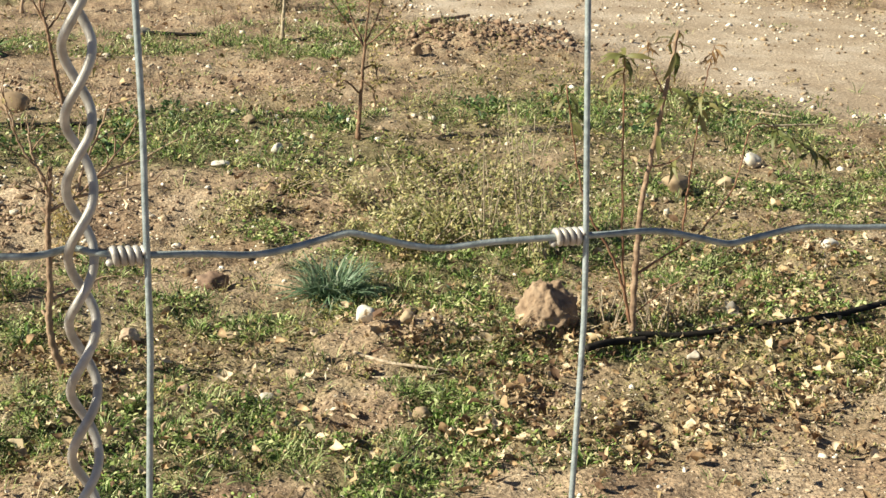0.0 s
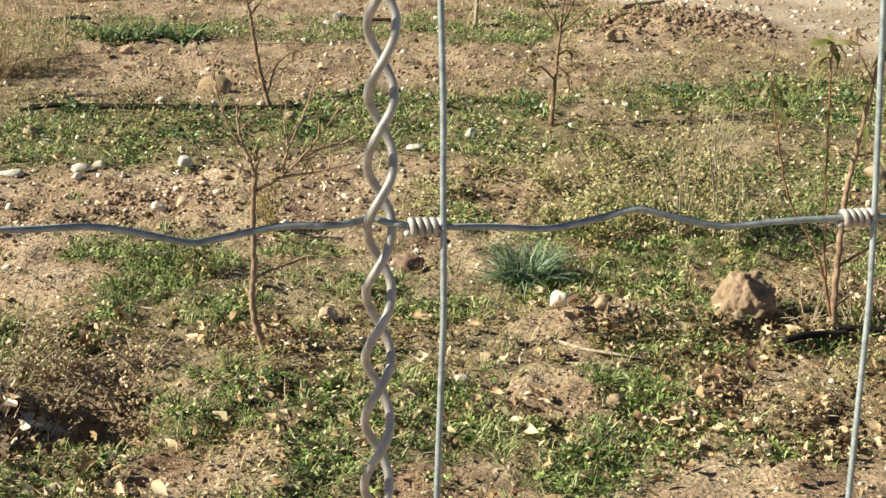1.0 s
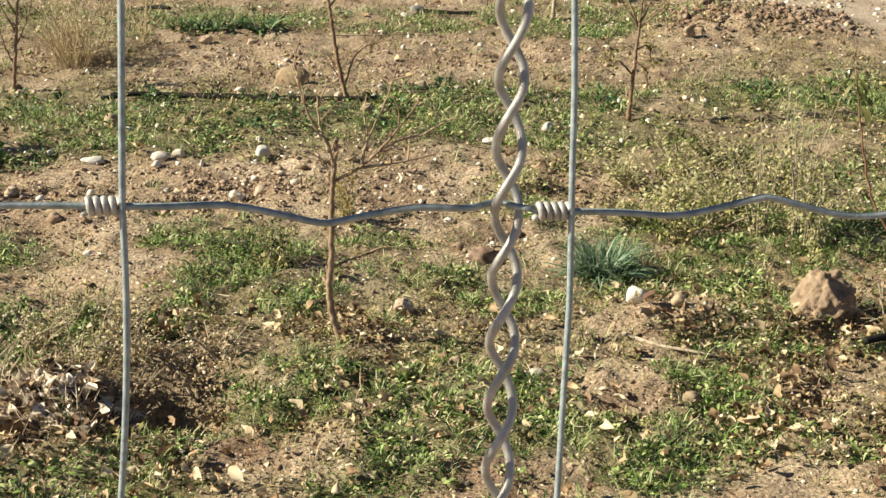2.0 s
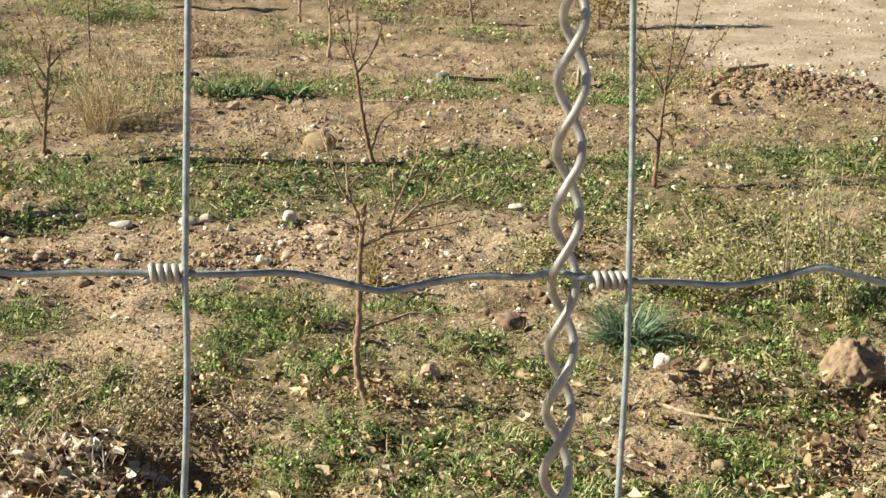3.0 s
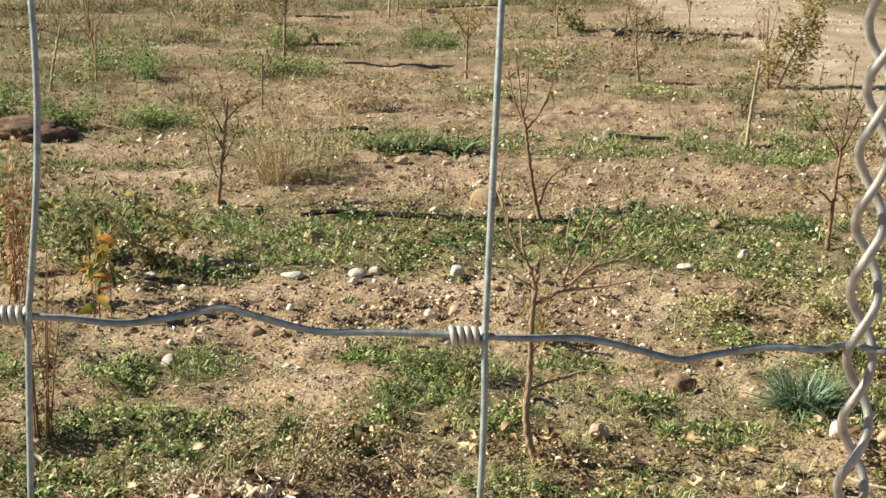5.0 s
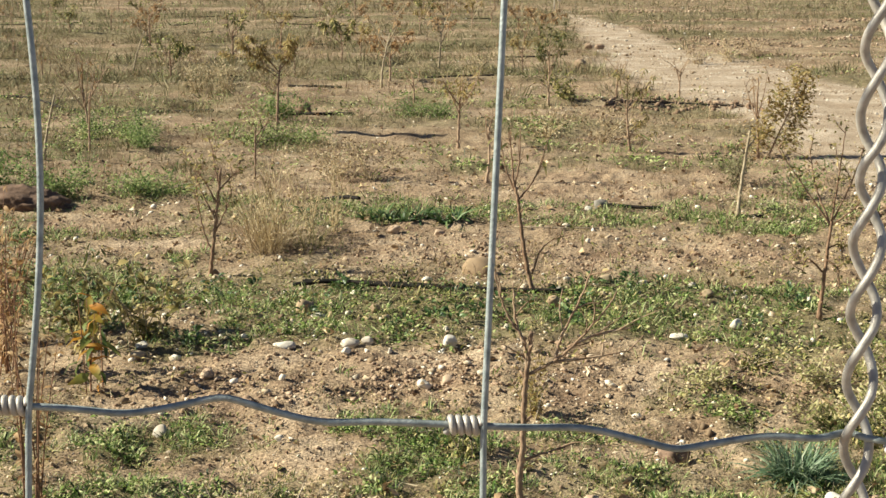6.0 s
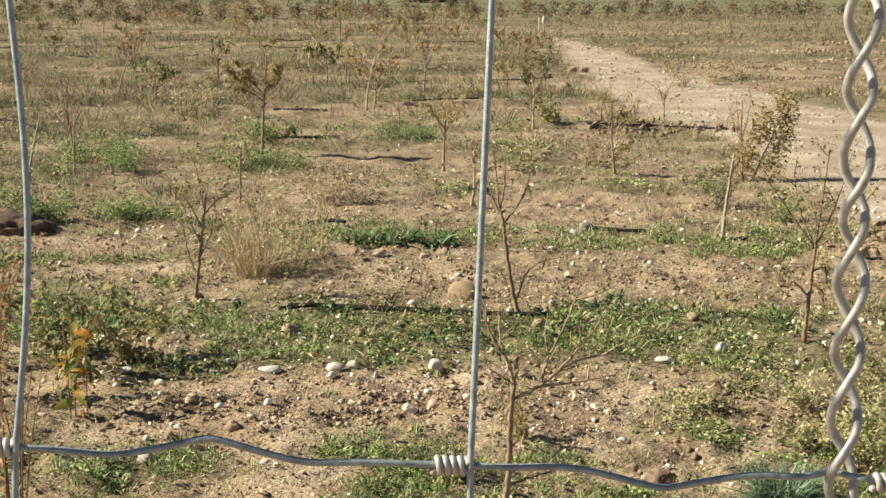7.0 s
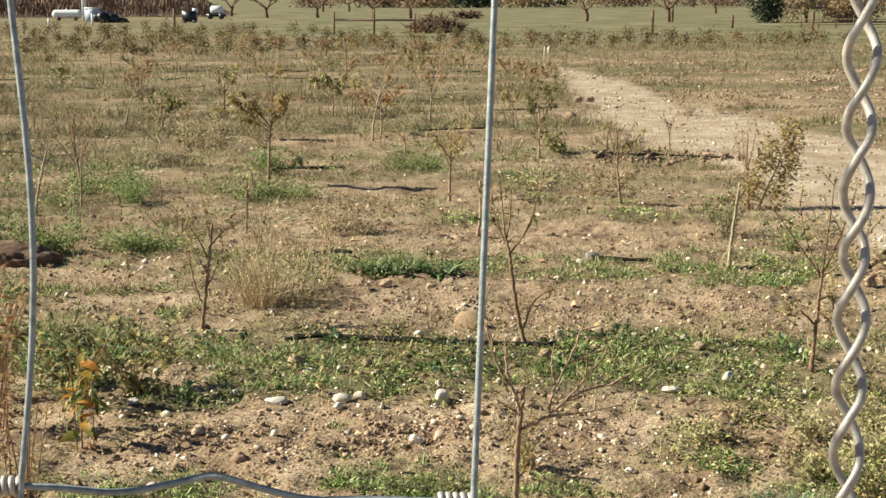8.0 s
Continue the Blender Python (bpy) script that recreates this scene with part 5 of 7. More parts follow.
def hang_leaves(shape, r, line, n, size, start=0.5, droop=True, form=None, loose=0.006):
    """Leaves along a limb, from start to its tip."""
    k = r.integers(int(len(line) * start), len(line), n)
    pos = line[k] + r.normal(0, loose, (n, 3))
    pitch = (-1.3, 0.1) if droop else (-0.6, 0.9)
    spread(shape, form or (DROOP if droop else SMALL), pos, turned(r, n, None, pitch, 0.6), size * r.uniform(0.6, 1.15, n))


def sapling(x, y, trunk, limbs, label, mat=None, radius=0.008, leaves=0, leaf_size=0.06, leaf_mat=None, droop=True, twigs=2, seed=1, singles=0, loose=0.006, group="young fruit trees"):
    """A young fruit tree: trunk and limbs as lines of (dx, dy, z) from its foot."""
    r = np.random.default_rng(seed)
    tree = thing("sapling", x, y, ground_z(x, y), label, "sapling", group)
    s = Shape()
    line = limb_line(trunk)
    line[0, 2] -= 0.02
    rad = np.linspace(radius, radius * 0.55, len(line)) * (1 + 0.07 * np.sin(np.arange(len(line)) * 2.6))
    rad[:2] *= 1.25
    tube(s, line, rad, 8)
    for q in range(5):
        i = int(r.integers(2, len(line) - 1))
        a = r.uniform(0, 6.28)
        d = np.array([math.cos(a), math.sin(a), 0.8]) * radius * 2.2
        tube(s, [line[i], line[i] + d], [radius * 0.5, radius * 0.3], 5)
    part("trunk", s, mat or M_bark, tree)
    fol = Shape()
    lines = []
    for pts in limbs:
        s, own = Shape(), []
        ln = limb_line(pts)
        tube(s, ln, np.linspace(radius * 0.45, radius * 0.16, len(ln)), 6 if y < 15 else 4)
        for q in range(twigs):
            i = int(r.integers(len(ln) // 3, len(ln)))
            step = ln[min(i + 1, len(ln) - 1)] - ln[i - 1]
            step = step / (np.linalg.norm(step) + 1e-9)
            d = step + r.normal(0, 0.6, 3)
            d[2] = abs(d[2]) + 0.2
            d = d / np.linalg.norm(d) * r.uniform(0.05, 0.13)
            tw = bend([ln[i], ln[i] + d * 0.5 + r.normal(0, 0.006, 3), ln[i] + d], 3)
            t = Shape() if y < 12 else s
            tube(t, tw, np.linspace(radius * 0.22, radius * 0.1, len(tw)), 4 if y < 15 else 3)
            if t is not s:
                own.append(t)
            lines.append(tw)
        limb = part("limb", s, mat or M_bark, tree)
        for t in own:
            part("twig", t, mat or M_bark, limb)
        lines.append(ln)
    if leaves:
        each = max(1, leaves // max(1, len(lines)))
        for ln in lines or [line]:
            hang_leaves(fol, r, ln, each, leaf_size, 0.35, droop, chip_form(0.24, 0.12, 0.1) if y > 15 else None, loose)
        part("foliage", fol, leaf_mat or M_leaf_brown, tree, smoothed=False)
    if singles:
        sh = Shape().add(DROOP[0] * leaf_size, DROOP[1])
        me = sh.mesh("leaf", leaf_mat or M_leaf_green, False)
        for q in range(singles):
            ln = lines[q % len(lines)]
            i = len(ln) - 1 - int(r.integers(0, 1 + len(ln) // 8))
            ob = new("leaf", me)
            ob.parent = tree
            t = turned(r, 1, None, (-1.25, -0.05), 0.5)[0]
            m = Matrix(t.tolist()).to_4x4()
            m.translation = ln[i]
            ob.matrix_basis = m @ Matrix.Scale(r.uniform(0.75, 1.15), 4)
    return tree


def peach_sapling(x, y):
    """The leafy one: a leaning trunk, two thin stems beside it and limbs that end in hanging leaves."""
    r = np.random.default_rng(102)
    tree = thing("sapling", x, y, ground_z(x, y), "young peach sapling with long drooping half-withered leaves", "sapling", "young fruit trees")
    s = Shape()
    line = limb_line([(0, 0, -0.02), (-0.007, 0, 0.14), (-0.007, 0, 0.276), (-0.003, 0, 0.425), (0.013, 0, 0.53), (0.039, 0, 0.696), (0.07, 0, 0.9)])
    rad = np.linspace(0.011, 0.0052, len(line)) * (1 + 0.1 * np.sin(np.arange(len(line)) * 2.3))
    tube(s, line, rad, 8)
    part("trunk", s, M_bark, tree)
    me_long = Shape().add(DROOP[0] * 0.078, DROOP[1]).mesh("leaf", M_leaf_green, False)
    me_short = Shape().add(DROOP[0] * 0.04, DROOP[1]).mesh("leaf", M_leaf_brown, False)

    def leaves(line, n, start, me):
        for q in range(n):
            i = min(len(line) - 1, int(len(line) * (start + (1 - start) * r.uniform() ** 0.6)))
            ob = new("leaf", me)
            ob.parent = tree
            m = Matrix(turned(r, 1, None, (-1.25, 0.05), 0.5)[0].tolist()).to_4x4()
            m.translation = line[i] + r.normal(0, 0.004, 3)
            ob.matrix_basis = m @ Matrix.Scale(r.uniform(0.7, 1.15), 4)

    leaves(line, 12, 0.7, me_long)
    leaves(line, 6, 0.85, me_short)
    # stems: line, thickness, leaves, where they begin, kind of leaf
    stems = [([(-0.008, 0, 0.053), (-0.044, 0.01, 0.195), (-0.085, 0.02, 0.291), (-0.147, 0.03, 0.396), (-0.189, 0.03, 0.536), (-0.233, 0.03, 0.758)], 0.0045, 11, 0.88, me_long),
             ([(-0.013, 0.01, 0.071), (-0.038, 0.02, 0.245), (-0.057, 0.02, 0.511), (-0.067, 0.02, 0.702), (-0.074, 0.02, 0.834)], 0.0042, 17, 0.85, me_long),
             ([(0.121, -0.015, 0.298), (0.126, -0.02, 0.465), (0.135, -0.02, 0.578), (0.146, -0.02, 0.722)], 0.004, 17, 0.8, me_long),
             ([(0.172, -0.02, 0.327), (0.298, 0.03, 0.443), (0.354, 0.06, 0.6), (0.452, 0.08, 0.59), (0.6, 0.1, 0.5)], 0.0028, 26, 0.5, me_long)]
    twigs = [([(-0.003, 0, 0.216), (0.079, -0.01, 0.268), (0.172, -0.02, 0.327)], 0.005, 0, 0, None),
             ([(0.146, -0.02, 0.722), (0.16, -0.02, 0.8), (0.172, -0.02, 0.862)], 0.0022, 14, 0.5, me_short),
             ([(0.013, 0, 0.525), (0.059, -0.01, 0.535), (0.101, -0.015, 0.556)], 0.003, 5, 0.3, me_long),
             ([(0.042, 0, 0.728), (0.005, 0.02, 0.807), (-0.003, 0.03, 0.872)], 0.002, 6, 0.75, me_short),
             ([(-0.002, 0, 0.096), (0.077, -0.02, 0.166), (0.137, -0.03, 0.203)], 0.003, 0, 0, None)]
    for pts, r0, n, start, me in stems + twigs:
        ln = limb_line(pts)
        part("limb", tube(Shape(), ln, np.linspace(r0, r0 * 0.5, len(ln)), 6), M_twig, tree)
        if n:
            leaves(ln, n, start, me)
    return tree


def grown(x, y, h, lean, label, n_limbs=4, seed=1, crown=0.45, wide=0.16, **more):
    """A sapling with limbs of chance, h high."""
    r = np.random.default_rng(seed)
    top = h * r.uniform(0.55, 0.75)
    trunk = [(0, 0, 0), (lean * 0.2 + r.normal(0, 0.008), r.normal(0, 0.008), top * 0.4), (lean * 0.6, r.normal(0, 0.01), top)]
    limbs = []
    for i in range(n_limbs):
        z0 = top * r.uniform(crown, 1.0)
        a = r.uniform(0, 6.28)
        w = wide * r.uniform(0.4, 1.0)
        f = z0 / top * lean * 0.6
        limbs.append([(f, 0, z0), (f + w * 0.6 * math.cos(a), w * 0.6 * math.sin(a), z0 + (h - z0) * 0.45), (f + w * math.cos(a), w * math.sin(a), z0 + (h - z0) * r.uniform(0.7, 1.0))])
    return sapling(x, y, trunk, limbs, label, seed=seed, **more)


def orchard():
    thin = "thin leafless sapling with brown bark in weedy soil"
    # the two that stand nearest
    sapling(0.2, 3.16, [(0.004, 0, 0), (-0.019, 0, 0.079), (-0.026, 0, 0.16), (-0.018, 0, 0.24), (-0.015, 0, 0.383), (-0.009, 0, 0.46), (0.002, 0, 0.565)],
            [[(-0.007, 0, 0.445), (-0.017, 0, 0.538), (-0.054, 0.01, 0.596), (-0.082, 0.02, 0.668), (-0.103, 0.02, 0.773)],
             [(-0.006, 0, 0.451), (0.057, -0.01, 0.487), (0.116, -0.02, 0.542), (0.189, -0.03, 0.632), (0.218, -0.03, 0.681)],
             [(0.094, -0.015, 0.527), (0.182, 0.01, 0.559), (0.264, 0.02, 0.569)],
             [(0.057, -0.01, 0.487), (0.16, 0.02, 0.49), (0.26, 0.03, 0.505)],
             [(-0.022, 0, 0.209), (0.027, 0, 0.23), (0.095, -0.01, 0.253)],
             [(0.064, -0.01, 0.489), (0.079, 0, 0.551), (0.13, 0.01, 0.656), (0.166, 0.01, 0.759)],
             [(-0.008, 0, 0.491), (-0.022, 0.01, 0.5), (-0.04, 0.02, 0.503)],
             [(-0.017, 0, 0.53), (-0.04, 0.02, 0.6), (-0.045, 0.03, 0.69)]],
            "bare young sapling with a forked top and pale brown bark", M_bark, 0.0105, leaves=60, leaf_size=0.026, leaf_mat=M_fading, droop=False, twigs=3, seed=101)
    peach_sapling(1.765, 2.99)
    # by the second row
    sapling(0.43, 5.88, [(0, 0, 0), (-0.035, 0, 0.151), (-0.062, 0, 0.332), (-0.075, 0, 0.435), (-0.094, 0, 0.51)],
            [[(-0.089, 0, 0.486), (-0.069, 0, 0.601), (-0.066, 0, 0.753)], [(-0.075, 0, 0.422), (-0.013, 0.01, 0.499), (0.024, 0.02, 0.575), (0.06, 0.02, 0.7)],
             [(-0.075, 0, 0.435), (-0.127, 0.02, 0.563), (-0.153, 0.02, 0.702)], [(-0.006, 0, 0.086), (0.029, 0, 0.19), (0.079, 0, 0.241), (0.117, 0, 0.254)],
             [(-0.094, 0, 0.499), (-0.102, 0.01, 0.614), (-0.116, 0.01, 0.74)], [(-0.008, 0, 0.073), (-0.045, 0.02, 0.12), (-0.06, 0.02, 0.151)]],
            "bare forked sapling with one drooping leafy side shoot", mat=M_twig_bark, radius=0.0105, leaves=0, leaf_size=0.07, leaf_mat=M_leaf_green, twigs=3, seed=103, singles=18)
    sapling(1.6, 5.42, [(0, 0, 0), (0.012, 0, 0.16), (0.03, 0, 0.42)],
            [[(0.03, 0, 0.4), (-0.07, 0.02, 0.54), (-0.2, 0.03, 0.72)], [(0.03, 0, 0.42), (0.05, 0, 0.6), (0.07, 0, 0.82)],
             [(0.03, 0, 0.41), (0.1, 0.01, 0.56), (0.16, 0.02, 0.74)], [(0.03, 0, 0.4), (0.14, -0.02, 0.5), (0.28, -0.03, 0.68)],
             [(0.03, 0, 0.4), (-0.03, 0.05, 0.56), (-0.06, 0.06, 0.72)], [(0.015, 0, 0.3), (0.07, 0.0, 0.32), (0.09, 0, 0.25)],
             [(0.01, 0, 0.2), (-0.06, 0.0, 0.26), (-0.08, 0, 0.2)], [(0.015, 0, 0.26), (0.06, -0.03, 0.22), (0.07, -0.03, 0.14)]],
            "spreading bare sapling with small olive leaves", M_twig_bark, 0.0105, 420, 0.027, M_fading, False, 3, 104, loose=0.012)
    sapling(-1.08, 6.32, [(-0.004, 0, 0), (0.008, 0, 0.1), (0.035, 0, 0.306), (0.061, 0, 0.52)],
            [[(0.029, 0, 0.278), (-0.025, 0.01, 0.388), (-0.062, 0.02, 0.483)], [(0.048, 0, 0.415), (0.111, 0, 0.482), (0.152, 0, 0.52)],
             [(0.011, 0, 0.113), (-0.029, 0, 0.224), (-0.052, 0, 0.36), (-0.06, 0, 0.44)], [(0.05, 0, 0.44), (0.03, 0.03, 0.52), (0.02, 0.04, 0.6)],
             [(0.04, 0, 0.35), (-0.03, 0.03, 0.47), (-0.1, 0.04, 0.55)], [(0.02, 0, 0.2), (0.08, 0.02, 0.33), (0.11, 0.03, 0.42)]],
            "slender sapling with a few orange and olive leaves", M_twig_bark, 0.0105, leaves=150, leaf_size=0.034, leaf_mat=M_fading, droop=False, twigs=4, seed=105)
    grown(-1.17, 9.08, 0.5, 0.02, thin, 3, 106, 0.5, 0.13, radius=0.009, leaves=24, leaf_size=0.045, leaf_mat=M_olive, twigs=2)
    # bare sticks
    for x, y, h, lean in ((1.79, 7.86, 0.5, 0.05), (-2.78, 9.95, 0.47, 0.1), (-3.5, 17.1, 0.54, 0.16)):
        sapling(x, y, [(0, 0, 0), (lean * 0.3, 0, h * 0.4), (lean, 0, h)], [[(lean * 0.8, 0, h * 0.8), (lean + 0.03, 0, h * 0.9), (lean + 0.04, 0, h * 1.0)]], "bare cut-back sapling stem without leaves", M_bark_grey, 0.0125, twigs=0, seed=int(y * 7))
    gold, green_, brown = "sapling with hanging golden leaves", "sapling with dull green leaves", "sapling with brown withered leaves"
    sapling(-1.24, 11.42, [(0, 0, 0), (0.01, 0, 0.2), (0.02, 0, 0.392), (0.042, 0, 0.56)],
            [[(0.03, 0, 0.48), (-0.08, 0.02, 0.56), (-0.2, 0.03, 0.64), (-0.34, 0.04, 0.63)], [(0.03, 0, 0.5), (-0.06, -0.03, 0.62), (-0.16, -0.04, 0.74)],
             [(0.025, 0, 0.45), (-0.08, 0.05, 0.52), (-0.2, 0.08, 0.56)], [(0.04, 0, 0.55), (0.08, 0.01, 0.62), (0.1, 0.02, 0.72)],
             [(0.035, 0, 0.52), (0.11, -0.02, 0.6), (0.16, -0.03, 0.68)], [(0.03, 0, 0.5), (-0.12, 0.0, 0.66), (-0.27, 0.02, 0.72)]],
            "sapling with a mass of golden brown leaves to one side", M_bark, 0.013, 1000, 0.058, M_leaf_gold, True, 3, 107)
    grown(0.23, 10.67, 0.6, 0.02, gold, 6, 108, 0.6, 0.26, radius=0.012, leaves=170, leaf_size=0.065, leaf_mat=M_leaf_gold)
    sapling(1.52, 10.37, [(0, 0, 0), (-0.02, 0, 0.16), (-0.035, 0, 0.323)],
            [[(-0.035, 0, 0.32), (-0.03, 0, 0.45), (-0.05, 0.01, 0.66)], [(-0.033, 0, 0.31), (0.03, 0.01, 0.45), (0.1, 0.02, 0.62)], [(-0.035, 0, 0.31), (-0.07, 0.03, 0.46), (-0.1, 0.04, 0.62)],
             [(-0.03, 0, 0.3), (0.04, -0.02, 0.4), (0.13, -0.03, 0.52)], [(-0.01, 0, 0.1), (0.06, 0.01, 0.2), (0.13, 0.02, 0.24)], [(-0.02, 0, 0.14), (0.05, -0.02, 0.12), (0.1, -0.02, 0.1)]],
            "sapling with fading brown and olive leaves", M_bark, 0.0115, 330, 0.05, M_fading, True, 2, 109)
    grown(2.43, 10.1, 0.66, -0.05, brown, 4, 110, 0.5, 0.16, radius=0.011, leaves=30, leaf_size=0.06, leaf_mat=M_leaf_brown)
    cascade = [[(0.15 * z / 0.42 - 0.01, 0, z), (0.15 * z / 0.42 + sx * w * 0.6, sy * w * 0.5, z + 0.05), (0.15 * z / 0.42 + sx * w, sy * w, z + 0.08 * up)]
               for z, sx, sy, w, up in ((0.05, -0.8, 0.3, 0.12, 0.5), (0.09, 0.7, -0.5, 0.1, 0.4), (0.13, -1, -0.2, 0.13, 0.6), (0.18, 0.9, 0.4, 0.12, 0.6), (0.22, -0.8, 0.5, 0.12, 0.8), (0.27, 0.8, -0.4, 0.1, 0.8),
                                        (0.31, -0.7, -0.4, 0.11, 1), (0.35, 0.9, 0.3, 0.12, 1), (0.39, -0.5, 0.4, 0.1, 1.3), (0.43, 0.7, 0, 0.1, 1.4), (0.46, 0.1, 0.4, 0.08, 1.6))]
    sapling(2.53, 10.1, [(-0.03, 0, 0), (0.045, 0, 0.183), (0.12, 0, 0.36), (0.19, 0, 0.56)], cascade,
            "leafy sapling with a cascade of olive and gold leaves", M_bark, 0.0075, 1500, 0.043, M_leaf_gold, False, 2, 111, loose=0.034)
    grown(-2.8, 11.5, 0.7, -0.06, thin, 6, 112, 0.5, 0.3, radius=0.013, leaves=40, leaf_size=0.06, leaf_mat=M_leaf_brown, twigs=3)
    grown(-2.56, 19.2, 0.66, 0.02, green_, 6, 113, 0.6, 0.3, radius=0.016, leaves=160, leaf_size=0.09, leaf_mat=M_olive)
    grown(-4.04, 21.3, 0.66, 0.0, brown, 6, 114, 0.6, 0.3, radius=0.016, leaves=120, leaf_size=0.09, leaf_mat=M_leaf_brown)
    grown(-0.47, 15.35, 0.86, 0.16, brown, 6, 115, 0.6, 0.25, mat=M_bark_grey, radius=0.014, leaves=70, leaf_size=0.08, leaf_mat=M_leaf_brown)
    grown(0.2, 17.9, 0.74, 0.04, brown, 6, 116, 0.6, 0.25, mat=M_bark_grey, radius=0.015, leaves=60, leaf_size=0.08, leaf_mat=M_leaf_brown)
    grown(-0.12, 13.2, 0.4, 0.0, thin, 3, 117, 0.6, 0.1, radius=0.01, leaves=10, leaf_size=0.06, leaf_mat=M_leaf_brown)
    grown(1.2, 13.7, 0.74, 0.0, "leafy sapling with green and yellow leaves", 9, 118, 0.1, 0.22, radius=0.011, leaves=900, leaf_size=0.05, leaf_mat=M_leaf_green)
    grown(0.37, 9.05, 0.5, 0.02, thin, 3, 119, 0.7, 0.06, radius=0.011, leaves=14, leaf_size=0.05, leaf_mat=M_leaf_brown)
    grown(-1.06, 18.5, 0.58, 0.0, "bushy sapling with dull green leaves", 8, 120, 0.1, 0.36, radius=0.012, leaves=300, leaf_size=0.09, leaf_mat=M_olive)
    grown(1.94, 14.2, 0.4, 0.02, thin, 4, 121, 0.5, 0.12, radius=0.011, leaves=20, leaf_size=0.06, leaf_mat=M_leaf_brown)
    grown(2.56, 14.1, 0.42, 0.01, thin, 5, 122, 0.3, 0.16, radius=0.011, leaves=24, leaf_size=0.06, leaf_mat=M_leaf_brown)
    grown(-2.55, 10.4, 0.62, 0.02, thin, 4, 123, 0.4, 0.16, radius=0.009, leaves=12, leaf_size=0.05, leaf_mat=M_leaf_brown)
    # five kinds, repeated along the far rows
    kinds = [grown(-1.18, 25.4, 0.5, 0.02, brown, 6, 131, 0.5, 0.26, radius=0.012, leaves=200, leaf_size=0.065, leaf_mat=M_leaf_brown),
             grown(-0.48, 27.2, 0.48, 0.0, brown, 6, 132, 0.4, 0.28, radius=0.012, leaves=240, leaf_size=0.07, leaf_mat=M_leaf_brown),
             grown(0.94, 26.3, 0.5, 0.0, gold, 7, 133, 0.35, 0.28, radius=0.012, leaves=260, leaf_size=0.065, leaf_mat=M_leaf_gold),
             grown(0.07, 29.2, 0.45, 0.02, green_, 6, 134, 0.3, 0.28, radius=0.012, leaves=240, leaf_size=0.07, leaf_mat=M_olive),
             grown(1.44, 20.2, 0.4, 0.0, thin, 4, 135, 0.4, 0.16, radius=0.011, leaves=30, leaf_size=0.06, leaf_mat=M_leaf_brown)]
    r = np.random.default_rng(141)
    for row in range(9):
        y0 = 16.2 + 2.75 * row
        lo, hi = -0.5 - 0.3 * y0, 1.8 + 0.01 * y0
        x = lo + r.uniform(0, 1)
        while x < hi:
            px, py = x + r.normal(0, 0.15), y0 + r.normal(0, 0.35)
            m = pose(px, py, ground_z(px, py), 0, 0, r.uniform(0, 360)) @ Matrix.Scale(r.uniform(0.8, 1.15), 4)
            k = kinds[int(r.integers(0, 5))]
            c = copy_thing(k, m)
            c.scale = (m.to_scale().x,) * 3
            x += r.uniform(1.1, 2.4)


orchard()


def weed_plant(x, y, h, n, label, mat, leaf_mat, leaves, seed, size=0.04, wide=0.12):
    """Upright weed of several thin stems with leaves."""
    r = np.random.default_rng(seed)
    plant = thing("weed_plant", x, y, ground_z(x, y), label, "weed")
    fol = Shape()
    for i in range(n):
        a, w = r.uniform(0, 6.28), wide * r.uniform(0.2, 1)
        hh = h * r.uniform(0.6, 1.0)
        b = np.array([r.normal(0, 0.02), r.normal(0, 0.02), -0.01])
        ln = bend([b, b + (w * 0.4 * math.cos(a), w * 0.4 * math.sin(a), hh * 0.5), b + (w * math.cos(a), w * math.sin(a), hh)], 6)
        s = tube(Shape(), ln, np.linspace(0.003, 0.0012, len(ln)), 5)
        part("stem", s, mat, plant)
        fluffy = size < 0.025 or y > 8
        hang_leaves(fol, r, ln, leaves // n, size, 0.15, i % 2 == 0, chip_form(0.4, 0.15, 0.12) if fluffy else None, 0.1 * wide if fluffy else 0.006)
    part("foliage", fol, leaf_mat, plant, smoothed=False)
    return plant


weed_plant(-1.18, 3.44, 0.72, 9, "tall reddish-brown dying weed with withered leaves", M_twig, M_leaf_brown, 220, 201, 0.035, 0.12)
weed_plant(-1.26, 4.5, 0.4, 5, "leafy weed with orange and green leaves", M_twig, M_vivid, 46, 202, 0.085, 0.07)
weed_plant(-1.4, 5.0, 0.36, 5, "leafy weed with broad olive leaves", M_twig, M_fading, 140, 203, 0.06, 0.14)
weed_plant(-1.2, 5.2, 0.38, 9, "bushy weed with drooping dull green leaves", M_dry_wood, M_fading, 220, 204, 0.065, 0.36)
weed_plant(-1.5, 5.35, 0.43, 9, "bushy weed with drooping dull green leaves", M_dry_wood, M_leaf_green, 200, 205, 0.065, 0.38)
weed_plant(-1.62, 4.7, 0.6, 8, "tall reddish-brown dying weed with withered leaves", M_twig, M_leaf_brown, 200, 206, 0.05, 0.14)
weed_plant(-1.75, 5.15, 0.6, 8, "tall reddish-brown dying weed with withered leaves", M_twig, M_leaf_brown, 160, 216, 0.05, 0.18)
